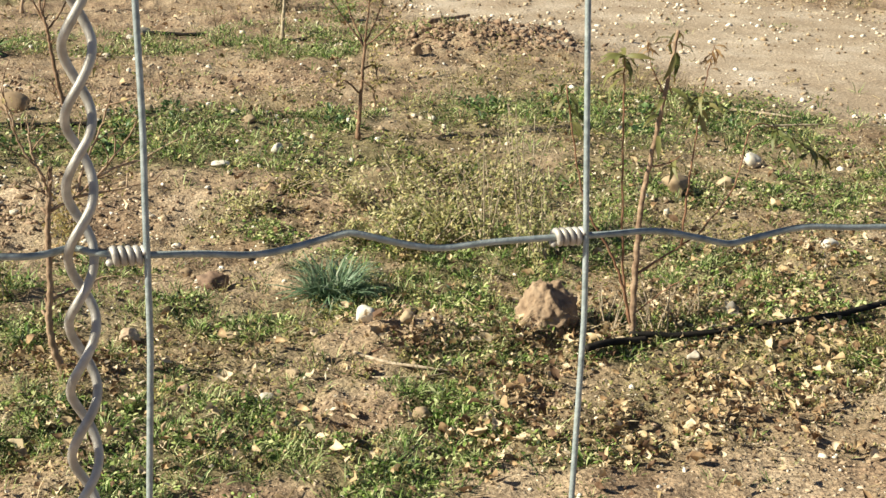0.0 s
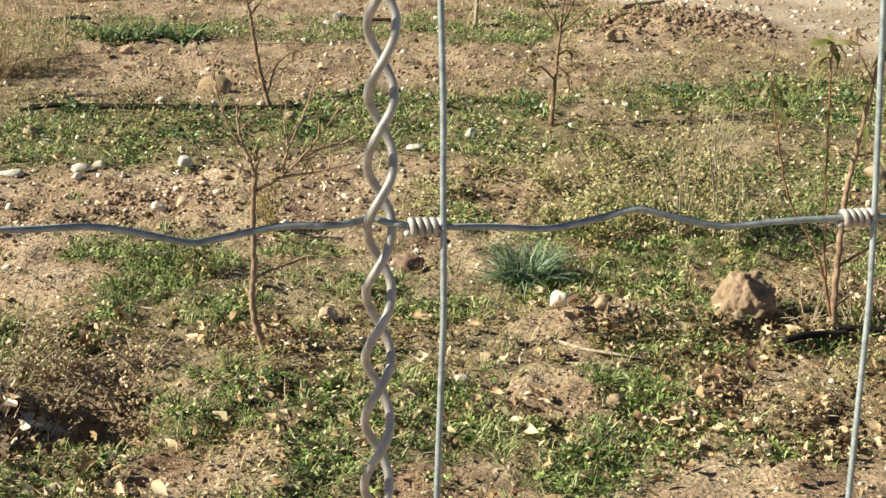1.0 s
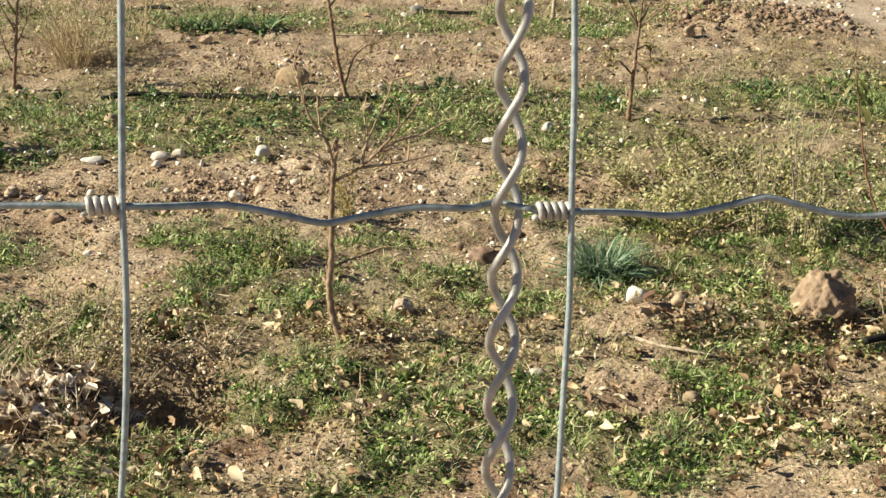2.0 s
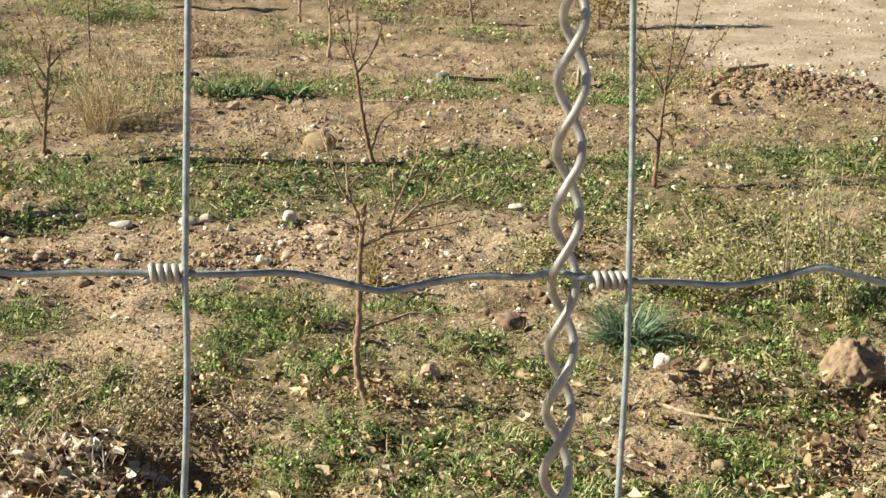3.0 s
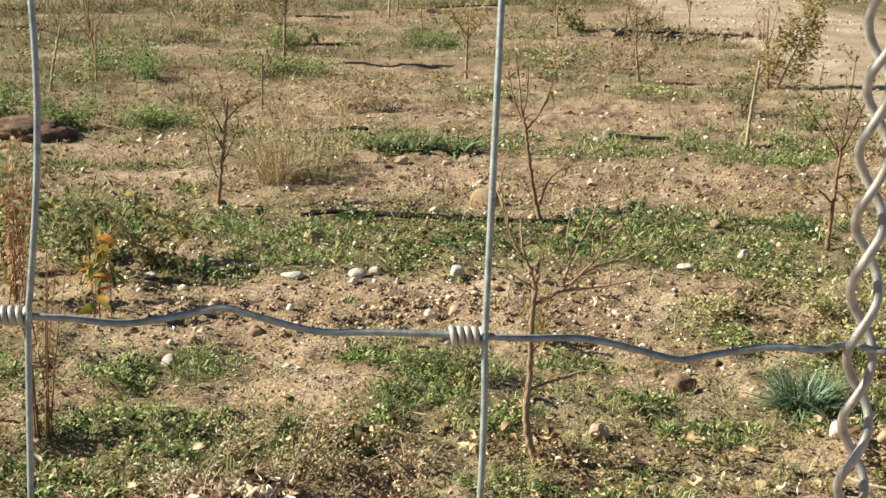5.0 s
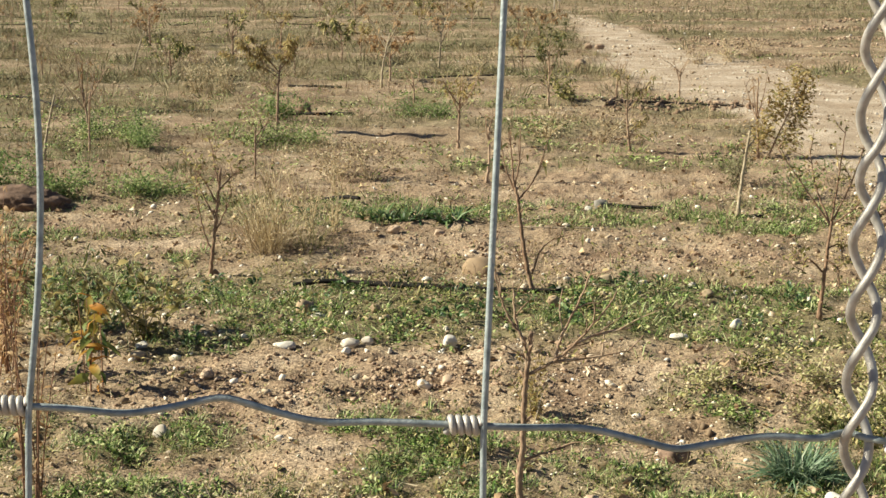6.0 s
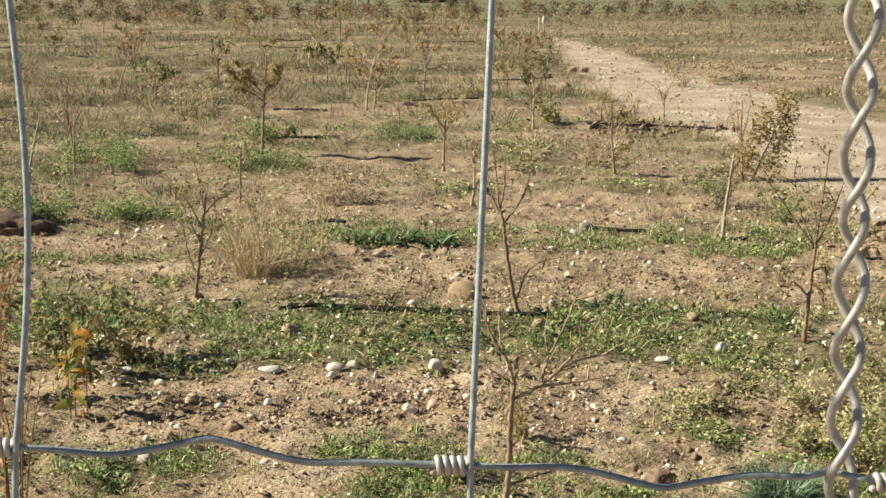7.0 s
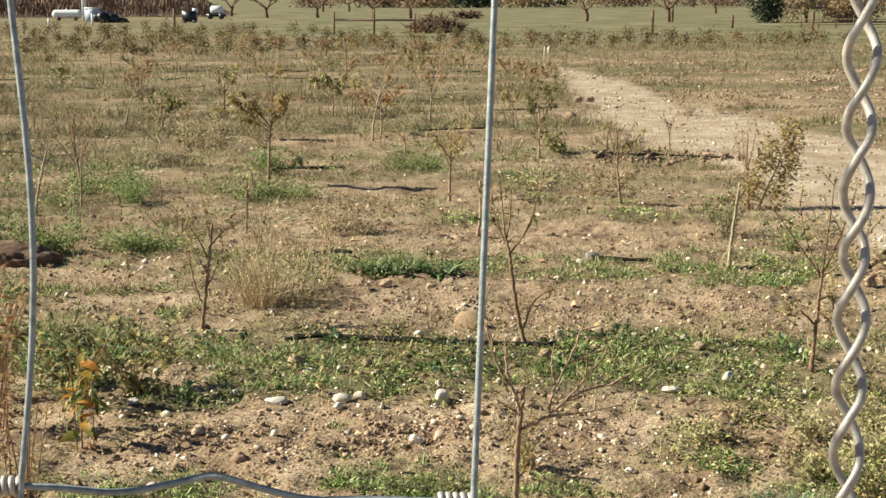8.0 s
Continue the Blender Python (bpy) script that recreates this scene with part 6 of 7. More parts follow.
for i, (x, y, h) in enumerate(((-0.62, 3.2, 0.2), (-0.45, 3.12, 0.19), (-0.33, 3.14, 0.17), (-0.55, 3.4, 0.16), (-0.12, 3.12, 0.13), (-0.72, 3.0, 0.2), (-0.4, 3.3, 0.16), (-0.62, 2.92, 0.17))):
    weed_plant(x, y, h * (0.5 if y < 3.05 else 0.75), 9, "low fluffy drying weed beside a weed heap", M_dry_wood, M_bleached if y < 3.05 else M_pale if i % 2 else M_straw, 500, 250 + i, 0.015, 0.15)
for i, (x, y, h) in enumerate(((1.4, 3.9, 0.3), (1.52, 4.05, 0.34), (1.62, 4.2, 0.36), (1.72, 4.45, 0.36), (1.45, 4.3, 0.3), (1.58, 4.6, 0.34), (1.8, 4.75, 0.32), (1.3, 4.1, 0.24), (1.35, 4.55, 0.26), (1.9, 4.3, 0.3), (1.98, 4.6, 0.28), (0.95, 4.5, 0.16), (1.12, 4.75, 0.2))):
    weed_plant(x, y, h * 0.5, 8, "pale fluffy weed with many tiny leaves", M_dry_wood, M_pale if i % 3 else M_olive, 420, 230 + i, 0.024, 0.2)
for i, (x, y, h) in enumerate(((1.74, 3.85, 0.52), (1.82, 3.97, 0.46), (1.65, 3.91, 0.42), (1.77, 3.73, 0.3))):
    weed_plant(x, y, h, 9, "tall pale weed with small bleached leaves", M_dry_wood, M_pale, 330, 330 + i, 0.024, 0.13)
for i, (x, y, h) in enumerate(((-0.86, 6.82, 0.42), (-0.8, 6.9, 0.36), (-0.92, 6.95, 0.3), (-0.66, 7.15, 0.34), (-0.98, 7.2, 0.28), (-0.55, 7.35, 0.26), (-0.8, 8.1, 0.3), (-1.0, 8.5, 0.3), (-0.6, 8.7, 0.28))):
    weed_plant(x, y, h, 10, "wispy straw-coloured dry weed", M_straw, M_straw, 200, 270 + i, 0.02, 0.17)
for i, (x, y, h) in enumerate(((1.72, 3.08, 0.16), (1.86, 3.06, 0.2), (1.95, 3.1, 0.14), (2.05, 3.16, 0.14))):
    weed_plant(x, y, h, 8, "wispy brown weed at the foot of a sapling", M_dry_wood, M_dead, 160, 275 + i, 0.016, 0.12)
for i, (x, y, h) in enumerate(((-0.33, 3.0, 0.1), (-0.2, 3.03, 0.09), (-0.12, 2.93, 0.08), (-0.36, 2.88, 0.09), (-0.27, 2.76, 0.06))):
    weed_plant(x, y, h, 7, "dead brown weed hanging over a hollow", M_dry_wood, M_dead, 200, 280 + i, 0.018, 0.1)
weed_plant(0.05, 3.75, 0.2, 7, "low twiggy weed with fading leaves", M_dry_wood, M_olive, 400, 210, 0.02, 0.14)
weed_plant(0.31, 4.17, 0.2, 9, "low yellowing weed on bare soil", M_dry_wood, M_leaf_gold, 360, 211, 0.027, 0.15)
weed_plant(-2.3, 8.55, 0.22, 8, "bushy green weed behind an earth mound", M_dry_wood, M_fresh, 1300, 212, 0.03, 0.36)
weed_plant(-1.75, 8.6, 0.18, 8, "bushy green weed in a row", M_dry_wood, M_fresh, 1300, 213, 0.03, 0.36)
weed_plant(-2.9, 8.9, 0.3, 8, "bushy green weed in a row", M_dry_wood, M_fresh, 1300, 217, 0.035, 0.4)
weed_plant(-1.3, 12.3, 0.22, 8, "bushy green weed under a sapling", M_dry_wood, M_fresh, 1300, 218, 0.035, 0.45)
weed_plant(-2.2, 10.6, 0.15, 10, "low soft green weed in dry grass", M_dry_wood, M_fresh, 1800, 219, 0.024, 0.34)
weed_plant(2.0, 8.9, 0.26, 8, "grey-green wispy weed behind a bare stem", M_dry_wood, M_sage, 800, 220, 0.025, 0.28)
weed_plant(2.3, 8.4, 0.22, 8, "grey-green wispy weed in the row", M_dry_wood, M_fresh, 800, 221, 0.025, 0.28)
weed_plant(1.45, 13.9, 0.3, 8, "green weed under a leafy sapling", M_dry_wood, M_olive, 500, 222, 0.05, 0.35)
for i, (x, y) in enumerate(((-2.7, 11.2), (-2.45, 11.6), (-2.85, 11.9), (-2.3, 11.1), (-1.15, 11.05), (-0.95, 10.9), (-1.35, 10.8), (-0.15, 12.7), (0.1, 12.75))):
    weed_plant(x, y, 0.16, 9, "low bright green weed spreading in dry grass", M_dry_wood, M_fresh if i % 3 else M_weed, 850, 290 + i, 0.026, 0.36)
for i, (x, y, h) in enumerate(((-2.0, 14.3, 0.42), (-1.6, 14.6, 0.36), (-2.4, 14.8, 0.34), (-0.4, 9.2, 0.3), (-0.65, 9.4, 0.26), (1.4, 10.9, 0.3), (0.95, 11.2, 0.26), (-4.1, 16.2, 0.4), (0.6, 16.8, 0.4), (-3.0, 19.0, 0.45), (-0.9, 22.0, 0.45), (3.6, 18.5, 0.3), (4.1, 18.9, 0.34), (4.6, 19.6, 0.3))):
    weed_plant(x, y, h, 12, "soft plume of dry straw-brown weed", M_straw, M_dead if i % 2 else M_straw, 520, 310 + i, 0.03, 0.4)


# ---- far side of the field ----
M_paint_white = material("white_paint", [(0.72, 0.73, 0.75), (0.8, 0.81, 0.82), (0.84, 0.84, 0.84)], 3, rough=0.4, bump=0.05)
M_dark_sheet = material("dark_plastic_sheet", [(0.012, 0.013, 0.016), (0.03, 0.032, 0.036), (0.07, 0.07, 0.075)], 2, rough=0.35, bump=0.3, bump_scale=5)
M_blue_paint = material("pale_blue_paint", [(0.42, 0.5, 0.6), (0.52, 0.6, 0.68)], 3, rough=0.5, bump=0.05)
M_rust = material("rusted_steel", [(0.1, 0.055, 0.035), (0.19, 0.11, 0.07), (0.27, 0.17, 0.11)], 8, rough=0.8, bump=0.2)
M_brush = material("cut_branches", [(0.07, 0.04, 0.025), (0.15, 0.09, 0.06), (0.24, 0.15, 0.1)], 6, island=0.5, rough=0.9, bump=0)
M_hedge = material("dry_hedge_leaf", [(0.11, 0.1, 0.045), (0.21, 0.165, 0.08), (0.34, 0.24, 0.13)], 0.9, island=0.4, rough=0.8, bump=0, glow=0.2)
M_pine = material("evergreen_leaf", [(0.012, 0.025, 0.012), (0.03, 0.05, 0.022), (0.06, 0.085, 0.035)], 2, island=0.6, rough=0.7, bump=0)
M_autumn = material("autumn_leaf", [(0.22, 0.15, 0.075), (0.35, 0.25, 0.135), (0.46, 0.35, 0.21)], 1.5, island=0.5, rough=0.8, bump=0, glow=0.2)
M_wall = material("rendered_wall", [(0.55, 0.5, 0.43), (0.65, 0.6, 0.53)], 2, rough=0.9, bump=0.1)
M_thicket = material("leafless_thicket", [(0.13, 0.082, 0.057), (0.2, 0.135, 0.098), (0.28, 0.195, 0.145)], 0.3, island=0.25, rough=0.9, bump=0)
M_backing = material("brown_backing", [(0.07, 0.043, 0.029), (0.115, 0.072, 0.05), (0.165, 0.106, 0.075)], 0.8, rough=0.95, bump=0.5, bump_scale=3)


def block(shape, a, b, bevel=0.03):
    bm = bmesh.new()
    bmesh.ops.create_cube(bm, size=1)
    for v in bm.verts:
        v.co = [a[i] + (v.co[i] + 0.5) * (b[i] - a[i]) for i in range(3)]
    bmesh.ops.bevel(bm, geom=bm.edges[:], offset=bevel, segments=2, affect="EDGES")
    bmesh.ops.triangulate(bm, faces=bm.faces[:])
    v = np.array([q.co[:] for q in bm.verts])
    f = np.array([[q.index for q in t.verts] for t in bm.faces])
    bm.free()
    return shape.add(v, f)


def propane_tank(x, y):
    tank = thing("propane_tank", x, y, ground_z(x, y), "long white propane tank on low feet", "propane tank")
    u = np.linspace(-1, 1, 25)
    s = Shape()
    end = np.sqrt(np.clip(1 - np.clip((np.abs(u) - 0.78) / 0.22, 0, 1) ** 2, 0.003, 1))
    tube(s, np.stack([0.98 * u, 0 * u, 0 * u + 0.42], 1), 0.28 * end, 20)
    part("shell", s, M_paint_white, tank)
    s = tube(Shape(), [(0, 0, 0.67), (0, 0, 0.76)], [0.1, 0.09], 12)
    part("dome", s, M_paint_white, tank)
    for k in (-0.55, 0.55):
        part("foot", block(Shape(), (k - 0.08, -0.3, 0), (k + 0.08, 0.25, 0.24)), M_rust, tank)


def post(name, x, y, h, radius, mat, label, category="post"):
    s = tube(Shape(), [(0, 0, -0.05), (0, 0, h * 0.5), (0.01 * h, 0, h)], [radius, radius, radius * 0.95], 8)
    ob = new(name, s.mesh(name, mat))
    ob.location = (x, y, ground_z(x, y))
    return tagged(ob, label, category)


def leaf_cloud(shape, r, centre, size, n, leaf, hollow=0.4):
    d = r.normal(size=(n, 3))
    d /= np.linalg.norm(d, axis=1)[:, None]
    q = r.uniform(hollow, 1, n) ** 0.6
    lump = 1 + 0.3 * np.sin(d[:, 0] * 5 + size[0] * 9) * np.cos(d[:, 2] * 6 + d[:, 1] * 4)
    pos = np.array(centre) + d * (q * lump)[:, None] * np.array(size)
    pos[:, 2] = np.maximum(pos[:, 2], 0.02)
    spread(shape, chip_form(0.5, 0.12, 0.15), pos, turned(r, n, None, (-1, 1), 1), leaf * r.uniform(0.6, 1.3, n))


def bare_tree(x, y, h, seed, label="leafless orchard tree with dark spreading branches", mat=None):
    r = np.random.default_rng(seed)
    tree = thing("orchard_tree", x, y, ground_z(x, y), label, "tree", "far orchard trees")
    s = tube(Shape(), bend([(0, 0, -0.1), (r.normal(0, 0.05), 0, h * 0.12), (r.normal(0, 0.06), 0, h * 0.24)], 4), np.linspace(0.13, 0.09, 9), 8)
    part("trunk", s, mat or M_brush, tree)
    def grow(s, p, d, length, rad, depth):
        q = p + d * length
        tube(s, bend([p, p + d * length * 0.5 + r.normal(0, 0.05, 3) * length, q], 2), np.linspace(rad, rad * 0.6, 5), 5)
        if depth:
            for k in range(3):
                e = d + r.normal(0, 0.5, 3)
                e[2] = abs(e[2]) * 0.7 + 0.15
                grow(s, q, e / np.linalg.norm(e), length * 0.7, rad * 0.55, depth - 1)

    for k in range(5):
        a = k * 1.256 + r.uniform(0, 0.6)
        d = np.array([math.cos(a), math.sin(a), r.uniform(0.5, 1.0)])
        s = Shape()
        grow(s, np.array([0, 0, h * 0.2]), d / np.linalg.norm(d), h * 0.26, 0.06, 2)
        part("limb", s, mat or M_brush, tree)


def bush(name, x, y, w, h, leaf_mat, label, category, n=900, leaf=0.2, seed=1):
    r = np.random.default_rng(seed)
    ob = thing(name, x, y, ground_z(x, y), label, category)
    s = Shape()
    for k in range(4):
        a = r.uniform(0, 6.28)
        tube(s, bend([(0, 0, -0.05), (w * 0.1 * math.cos(a), w * 0.1 * math.sin(a), h * 0.35), (w * 0.22 * math.cos(a), w * 0.22 * math.sin(a), h * 0.75)], 3), np.linspace(0.05, 0.02, 7) * max(0.3, h / 3), 5)
    part("trunk", s, M_brush, ob)
    s = Shape()
    for k in range(7):
        c = (r.uniform(-0.3, 0.3) * w, r.uniform(-0.2, 0.2) * w, h * r.uniform(0.2, 0.75))
        leaf_cloud(s, r, c, (w * 0.33, w * 0.3, h * 0.27), n // 7, leaf)
    part("crown", s, leaf_mat, ob, smoothed=False)


def far_side():
    r = np.random.default_rng(301)
    # rows of older saplings that close the field
    for row, (y0, lo, hi, h, lab) in enumerate(((42.5, -14.5, 16, 0.6, "long row of dry bushy saplings"), (45.0, -15.5, 17, 0.64, "second long row of dry bushy saplings"), (39.0, -13, 1.6, 0.5, "broken row of dry bushy saplings"), (47.6, -16, 18, 0.6, "third long row of dry bushy saplings"), (51.5, -18, 4.0, 0.7, "fourth row of dry bushy saplings"), (56.0, -20, -1.5, 0.75, "fifth row of dry bushy saplings"), (61.5, -22, -6.0, 0.8, "last row of dry bushy saplings"))):
        s = Shape()
        x = lo
        while x < hi:
            if r.uniform() < (0.9 if row < 2 else 0.6):
                w, hh = r.uniform(0.2, 0.42), h * r.uniform(0.5, 1.05)
                y = y0 + r.normal(0, 0.25)
                leaf_cloud(s, r, (x, y, hh * 0.48 + ground_z(x, y)), (w, w, hh * 0.5), 200, 0.075, 0.0)
                tube(s, [(x, y, -0.05), (x + 0.03, y, hh * 0.6)], [0.015, 0.01], 4)
            x += r.uniform(0.45, 1.0)
        stuff("sapling_row", s, M_hedge, lab, "sapling row")
    mark = thing("marker_stake", 3.28, 34.3, ground_z(3.28, 34.3), "two white marker stakes with a white cap by the track", "stake")
    part("post", tube(Shape(), [(-0.07, 0.1, -0.03), (-0.075, 0.1, 0.2), (-0.07, 0.1, 0.38)], [0.016, 0.016, 0.014], 8), M_white, mark)
    part("post", tube(Shape(), [(0.04, 0, -0.03), (0.035, 0, 0.34)], [0.018, 0.018], 8), M_dry_wood, mark)
    part("cap", tube(Shape(), [(0.035, 0, 0.2), (0.035, 0, 0.22), (0.03, 0, 0.34), (0.03, 0, 0.39)], [0.02, 0.045, 0.045, 0.02], 12), M_white, mark)
    propane_tank(-22.08, 95.5)
    post("white_pole", -21.3, 97, 6.0, 0.16, M_paint_white, "tall white pole behind the propane tank", "pole")
    post("white_post", -18.30, 74.8, 0.45, 0.05, M_paint_white, "short white post at the field edge")
    post("white_post", -17.33, 80.7, 0.62, 0.07, M_paint_white, "short white post at the field edge")
    cab = thing("blue_cabinet", -19.83, 92.5, 0, "pale blue utility cabinet with a sloped lid", "cabinet")
    part("body", block(Shape(), (-0.4, -0.35, 0), (0.4, 0.35, 0.78)), M_blue_paint, cab)
    part("lid", block(Shape(), (-0.44, -0.4, 0.78), (0.44, 0.4, 0.86)), M_paint_white, cab)
    s = Shape()
    bmx = np.linspace(-1.1, 1.1, 23)
    lump = 1 + 0.16 * np.sin(bmx * 11) + 0.12 * np.sin(bmx * 23 + 1)
    tube(s, np.stack([bmx, 0.1 * np.sin(bmx * 3), 0.26 - 0.16 * bmx + 0.05 * np.sin(bmx * 9)], 1), (0.33 - 0.1 * bmx) * lump * np.sqrt(np.clip(1 - (bmx / 1.13) ** 2, 0.01, 1)), 9)
    tube(s, np.stack([bmx * 0.5 - 0.3, 0.25 + 0 * bmx, 0.3 + 0.2 * np.cos(bmx * 2)], 1), 0.18 * lump * np.sqrt(np.clip(1 - (bmx / 1.13) ** 2, 0.01, 1)), 9)
    ob = tagged(new("tarpaulin_heap", s.mesh("tarpaulin_heap", M_dark_sheet)), "crumpled black tarpaulin heap on the grass", "tarpaulin")
    ob.location = (-17.59, 87, -0.05)
    bin_ = thing("dark_bin", -12.67, 85.6, 0, "dark green field bin with a white drum on top", "bin")
    part("body", block(Shape(), (-0.42, -0.4, 0.06), (0.36, 0.4, 0.7), 0.02), M_dark_sheet, bin_)
    part("drum", tube(Shape(), [(0.3, -0.1, 0.62), (0.3, -0.1, 0.84)], [0.17, 0.16], 14), M_paint_white, bin_)
    for k in (-0.28, 0.28):
        part("wheel", tube(Shape(), [(k, -0.42, 0.08), (k, -0.48, 0.08)], [0.09, 0.09], 12), M_dark_sheet, bin_)
    cart = thing("white_sprayer", -12.84, 99, 0, "white tank sprayer on a dark wheeled frame", "sprayer")
    part("tank", tube(Shape(), [(-0.42, 0, 0.62), (-0.34, 0, 0.62), (0.34, 0, 0.62), (0.42, 0, 0.62)], [0.17, 0.27, 0.27, 0.17], 16), M_paint_white, cart)
    part("frame", block(Shape(), (-0.7, -0.3, 0.2), (0.6, 0.3, 0.34)), M_dark_sheet, cart)
    for k in (-0.4, 0.35):
        part("wheel", tube(Shape(), [(k, -0.32, 0.2), (k, -0.44, 0.2)], [0.2, 0.2], 14), M_dark_sheet, cart)
    for x, y in ((-10.51, 65.8), (-27, 80)):
        post("steel_post", x, y, 1.0, 0.06, M_rust, "rusty steel fence post at the field edge")
    # rail frame and brush pile
    frame_ = thing("rail_frame", -1.4, 60, 0, "rusty pipe rail on three uprights", "rail")
    for k, top in ((-1.65, 0.9), (0.0, 1.0), (1.67, 0.8)):
        part("upright", tube(Shape(), [(k, 0, -0.05), (k, 0, top)], [0.04, 0.04], 8), M_rust, frame_)
    part("rail", tube(Shape(), [(-1.65, 0, 0.56), (1.67, 0, 0.54)], [0.035, 0.035], 8), M_rust, frame_)
    s = Shape()
    n = 620
    a, q = r.uniform(0, 6.28, n), np.sqrt(r.uniform(0, 1, n))
    pos = np.stack([1.15 * q * np.cos(a), 0.8 * q * np.sin(a), r.uniform(0, 1, n) * 0.75 * (1 - q * 0.7)], 1)
    spread(s, straw_form(), pos, turned(r, n, None, (-0.3, 0.9), 1), np.stack([r.uniform(0.25, 0.7, n), np.full(n, 1.0), np.full(n, 1.0)], 1))
    ob = stuff("brush_pile", s, M_brush, "pile of cut brown orchard prunings", "brush pile")
    ob.location = (1.2, 61, 0)
    s = Shape()
    n = 160
    pos = np.stack([r.normal(0, 0.4, n), r.normal(0, 0.3, n), r.uniform(0, 0.4, n)], 1)
    spread(s, straw_form(), pos, turned(r, n, None, (-0.3, 0.6), 1), np.stack([r.uniform(0.3, 0.6, n), np.full(n, 2.2), np.full(n, 2.2)], 1))
    ob = stuff("brush_pile", s, M_brush, "small dark pile of cut branches on grass", "brush pile")
    ob.location = (3.9, 96, 0)
    # leafless orchard and fence posts beyond
    for i, (x, y, h) in enumerate(((-9.8, 102.5, 3.2), (-6.3, 103, 3.2), (-5.6, 142, 3.2), (-2.3, 98.2, 3.4), (0.2, 98.4, 3.2), (-13.4, 112, 3.2), (10.4, 85, 2.9), (14.7, 82, 3.4), (25, 118, 3.4), (31, 130, 3.6), (-8, 140, 3.5), (9, 150, 3.5))):
        bare_tree(x, y, h, 400 + i)
    for x, y, h in ((9.56, 56.8, 0.95), (15.71, 87.4, 0.65), (15.03, 82.5, 1.16), (15.08, 67.4, 0.6), (15.33, 54.8, 0.92)):
        post("wooden_post", x, y, h, 0.06, M_brush, "slim weathered wooden post in the meadow")
    rail = thing("picket_fence", 22.5, 66, 0, "low dark wooden fence along the meadow", "fence")
    for k in range(14):
        part("picket", block(Shape(), (-4.6 + 0.8 * k, -0.05, -0.05), (-4.56 + 0.8 * k, 0.0, 0.5), 0.005), M_brush, rail)
    for z in (0.15, 0.38):
        part("rail", block(Shape(), (-4.7, -0.09, z), (6.1, -0.05, z + 0.04), 0.005), M_brush, rail)
    bush("evergreen_tree", 19.6, 79, 2.0, 3.4, M_pine, "dark green conical evergreen shrub", "evergreen", 5000, 0.15, 501)
    for i, (x, y, w, h) in enumerate(((22.3, 81, 3.2, 3.2), (25.6, 82, 3.6, 2.6), (28.6, 84, 3.2, 3.2), (24.0, 79, 2.6, 2.0), (13.5, 170, 7, 3.2), (22, 175, 8, 3.4), (2, 175, 8, 3.0), (33, 168, 8, 4), (42, 150, 8, 4), (-6, 182, 9, 3.2))):
        bush("autumn_shrub", x, y, w, h, M_autumn, "large tan autumn shrub at the meadow edge", "shrub", 3000 if y < 100 else 1000, 0.18 if y < 100 else 0.45, 510 + i)
    for i, (x, y, w) in enumerate(((7.5, 176, 7), (17.5, 182, 9))):
        bush("dark_hedge", x, y, w, 2.6, M_pine, "dark hedge at the far edge of the meadow", "hedge", 1300, 0.45, 530 + i)
    s = Shape()
    for k in range(110):
        x, w, h = r.uniform(-14, 75), r.uniform(1.5, 3.5), r.uniform(1.0, 2.6)
        leaf_cloud(s, r, (x, 186 + r.normal(0, 3), h * 0.5), (w, w, h * 0.6), 130, 0.35, 0.2)
    stuff("far_shrubs", s, M_brush, "far brown line of leafless shrubs and hedges", "shrubs")
    house = thing("farmhouse", 42, 152, 0, "pale rendered farmhouse with a dark roof behind shrubs", "house")
    part("wall", block(Shape(), (-5, -3, -0.1), (5, 3, 2.7), 0.02), M_wall, house)
    roof = Shape().add([(-5.4, -3.4, 2.6), (5.4, -3.4, 2.6), (5.4, 3.4, 2.6), (-5.4, 3.4, 2.6), (-5.4, 0, 4.3), (5.4, 0, 4.3)],
                       [(0, 1, 5), (0, 5, 4), (2, 3, 4), (2, 4, 5), (1, 2, 5), (3, 0, 4), (0, 3, 2), (0, 2, 1)])
    part("roof", roof, M_rust, house, smoothed=False)
    for k in (-3, 0, 3):
        part("window", block(Shape(), (k - 0.6, -3.06, 1.0), (k + 0.6, -3.0, 2.1), 0.01), M_dark_sheet, house)
    # leafless thicket along the far left edge
    s = Shape()
    n = 9000
    x = r.uniform(-62, -14.5, n)
    h = (1.6 + 1.3 * fbm(x, x * 0, 0.3, 67)) * smooth(-14 - x, 0, 3)
    z0 = r.uniform(0, 0.75, n) * h
    spread(s, wisp_form(0.09, 0.1), np.stack([x, 112 + r.normal(0, 1.2, n), z0], 1), turned(r, n, None, (0.9, 1.55), 1), r.uniform(0.5, 1.0, n))
    stuff("thicket", s, M_thicket, "reddish-brown leafless thicket beyond the meadow", "thicket")
    # low brown bank shape behind it, added only to back the thicket
    bx = np.linspace(-60, -13.5, 60)
    by = np.linspace(-8, 8, 9)
    X, Y = np.meshgrid(bx, by)
    Z = (2.6 + 1.2 * (fbm(X, Y, 0.15, 88) - 0.5)) * np.exp(-(Y / 4.2) ** 2) * smooth(-13.5 - X, 0, 6) - 0.1
    i = (np.arange(8)[:, None] * 60 + np.arange(59)[None]).ravel()
    s = Shape().add(np.stack([X.ravel(), Y.ravel() + 122, Z.ravel()], 1), np.concatenate([np.stack([i, i + 1, i + 61], 1), np.stack([i, i + 61, i + 60], 1)]))
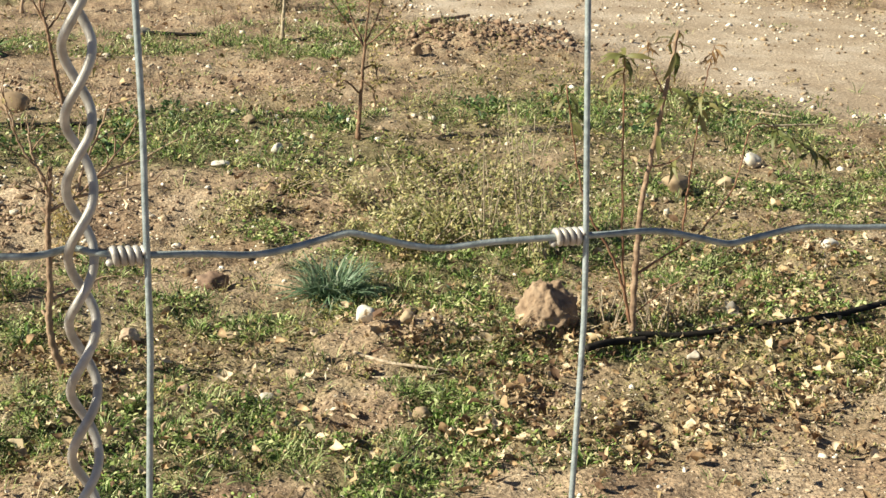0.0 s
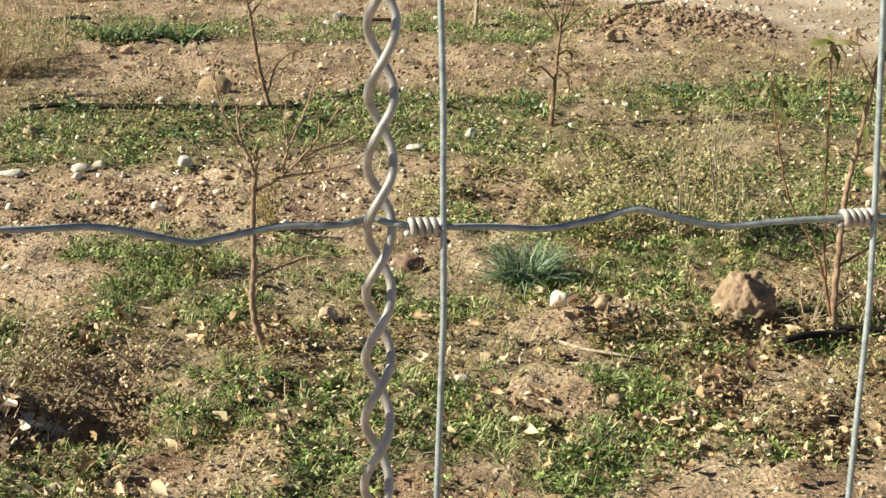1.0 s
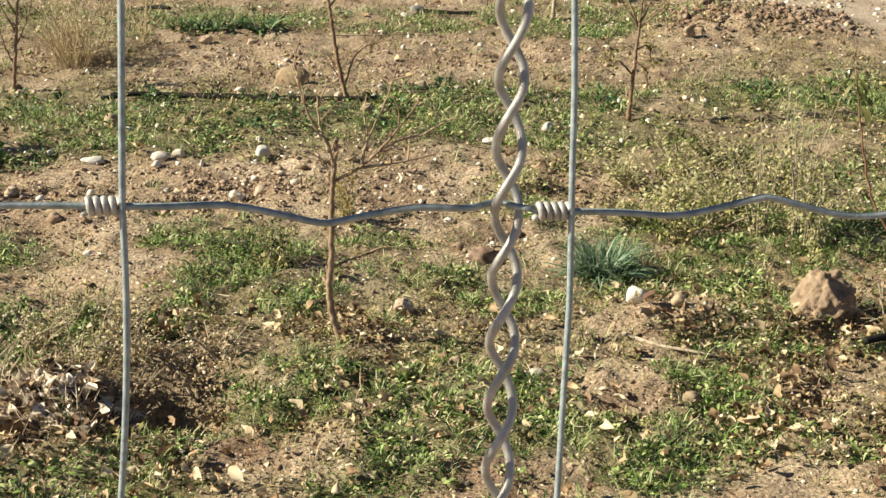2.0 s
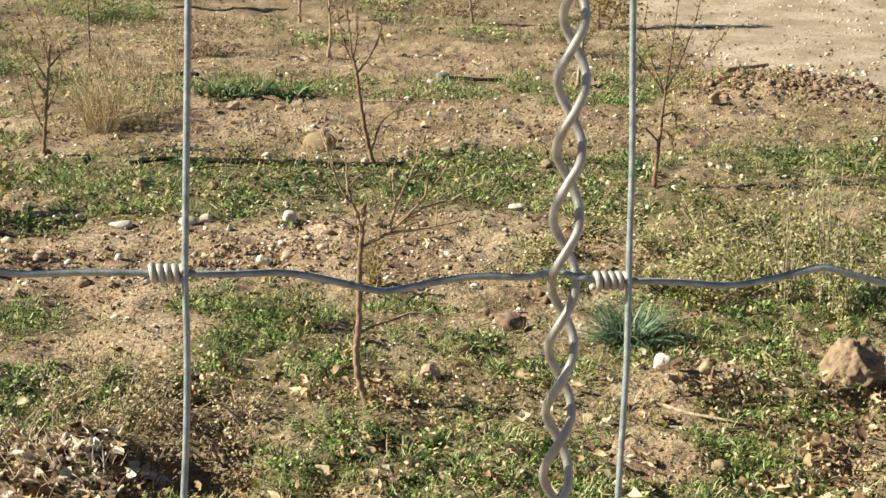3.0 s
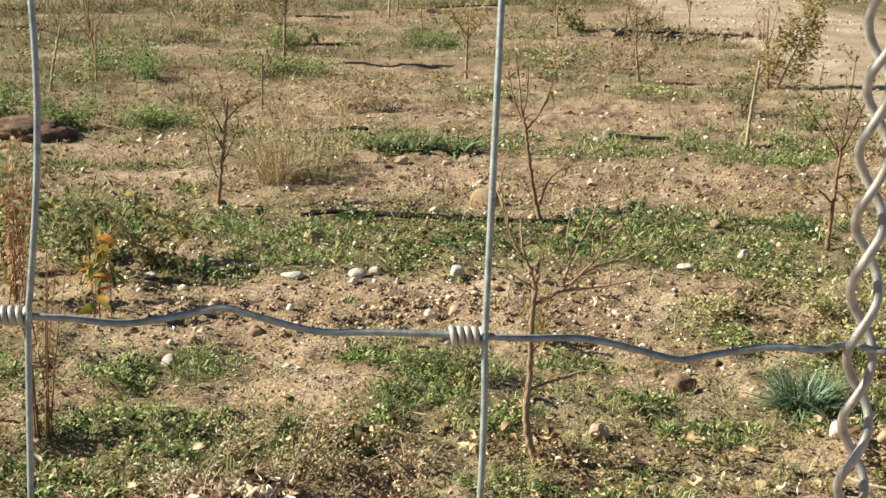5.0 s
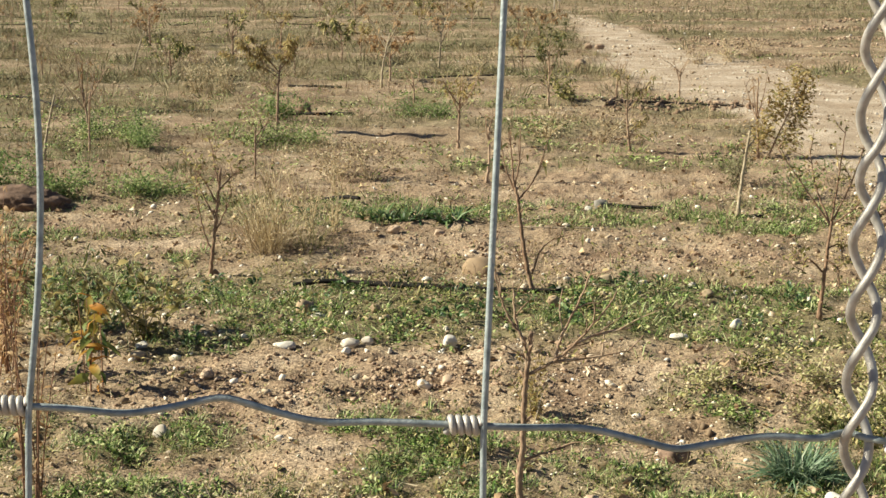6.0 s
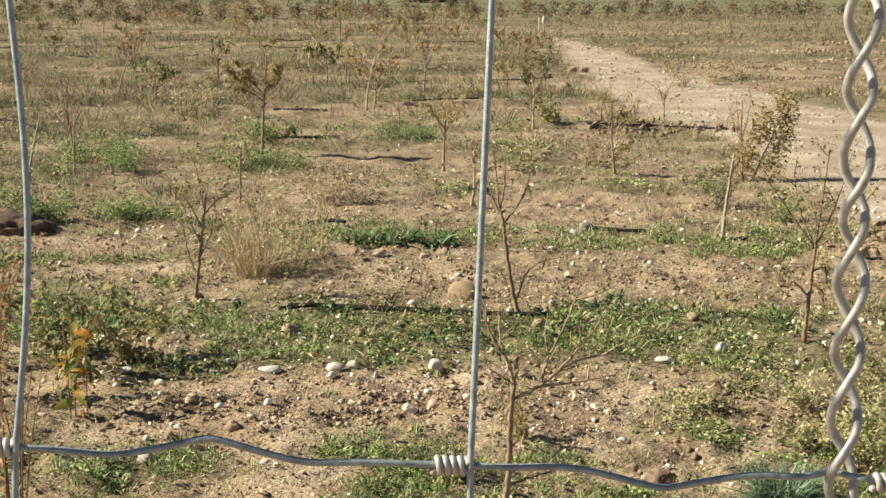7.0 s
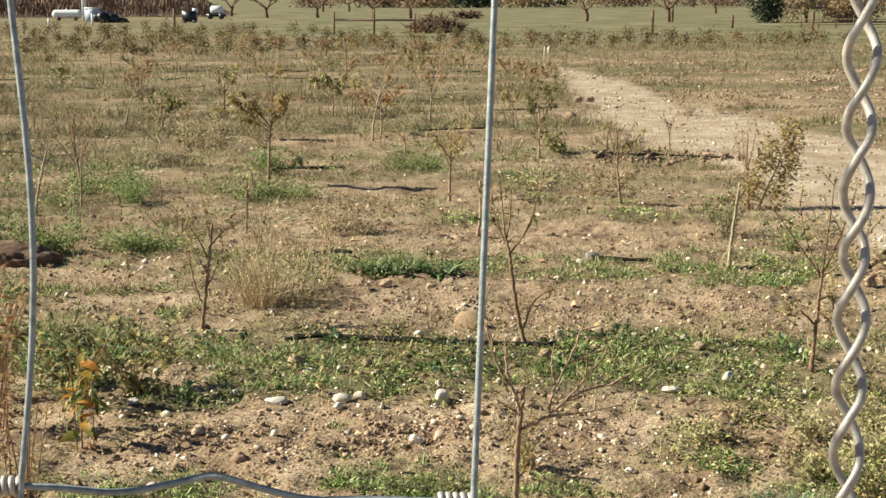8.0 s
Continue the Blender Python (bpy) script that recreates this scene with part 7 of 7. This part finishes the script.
    tagged(new("thicket_backing", s.mesh("thicket_backing", M_backing)), "low brown backing added behind the leafless thicket", "bank", kind="structure")


far_side()
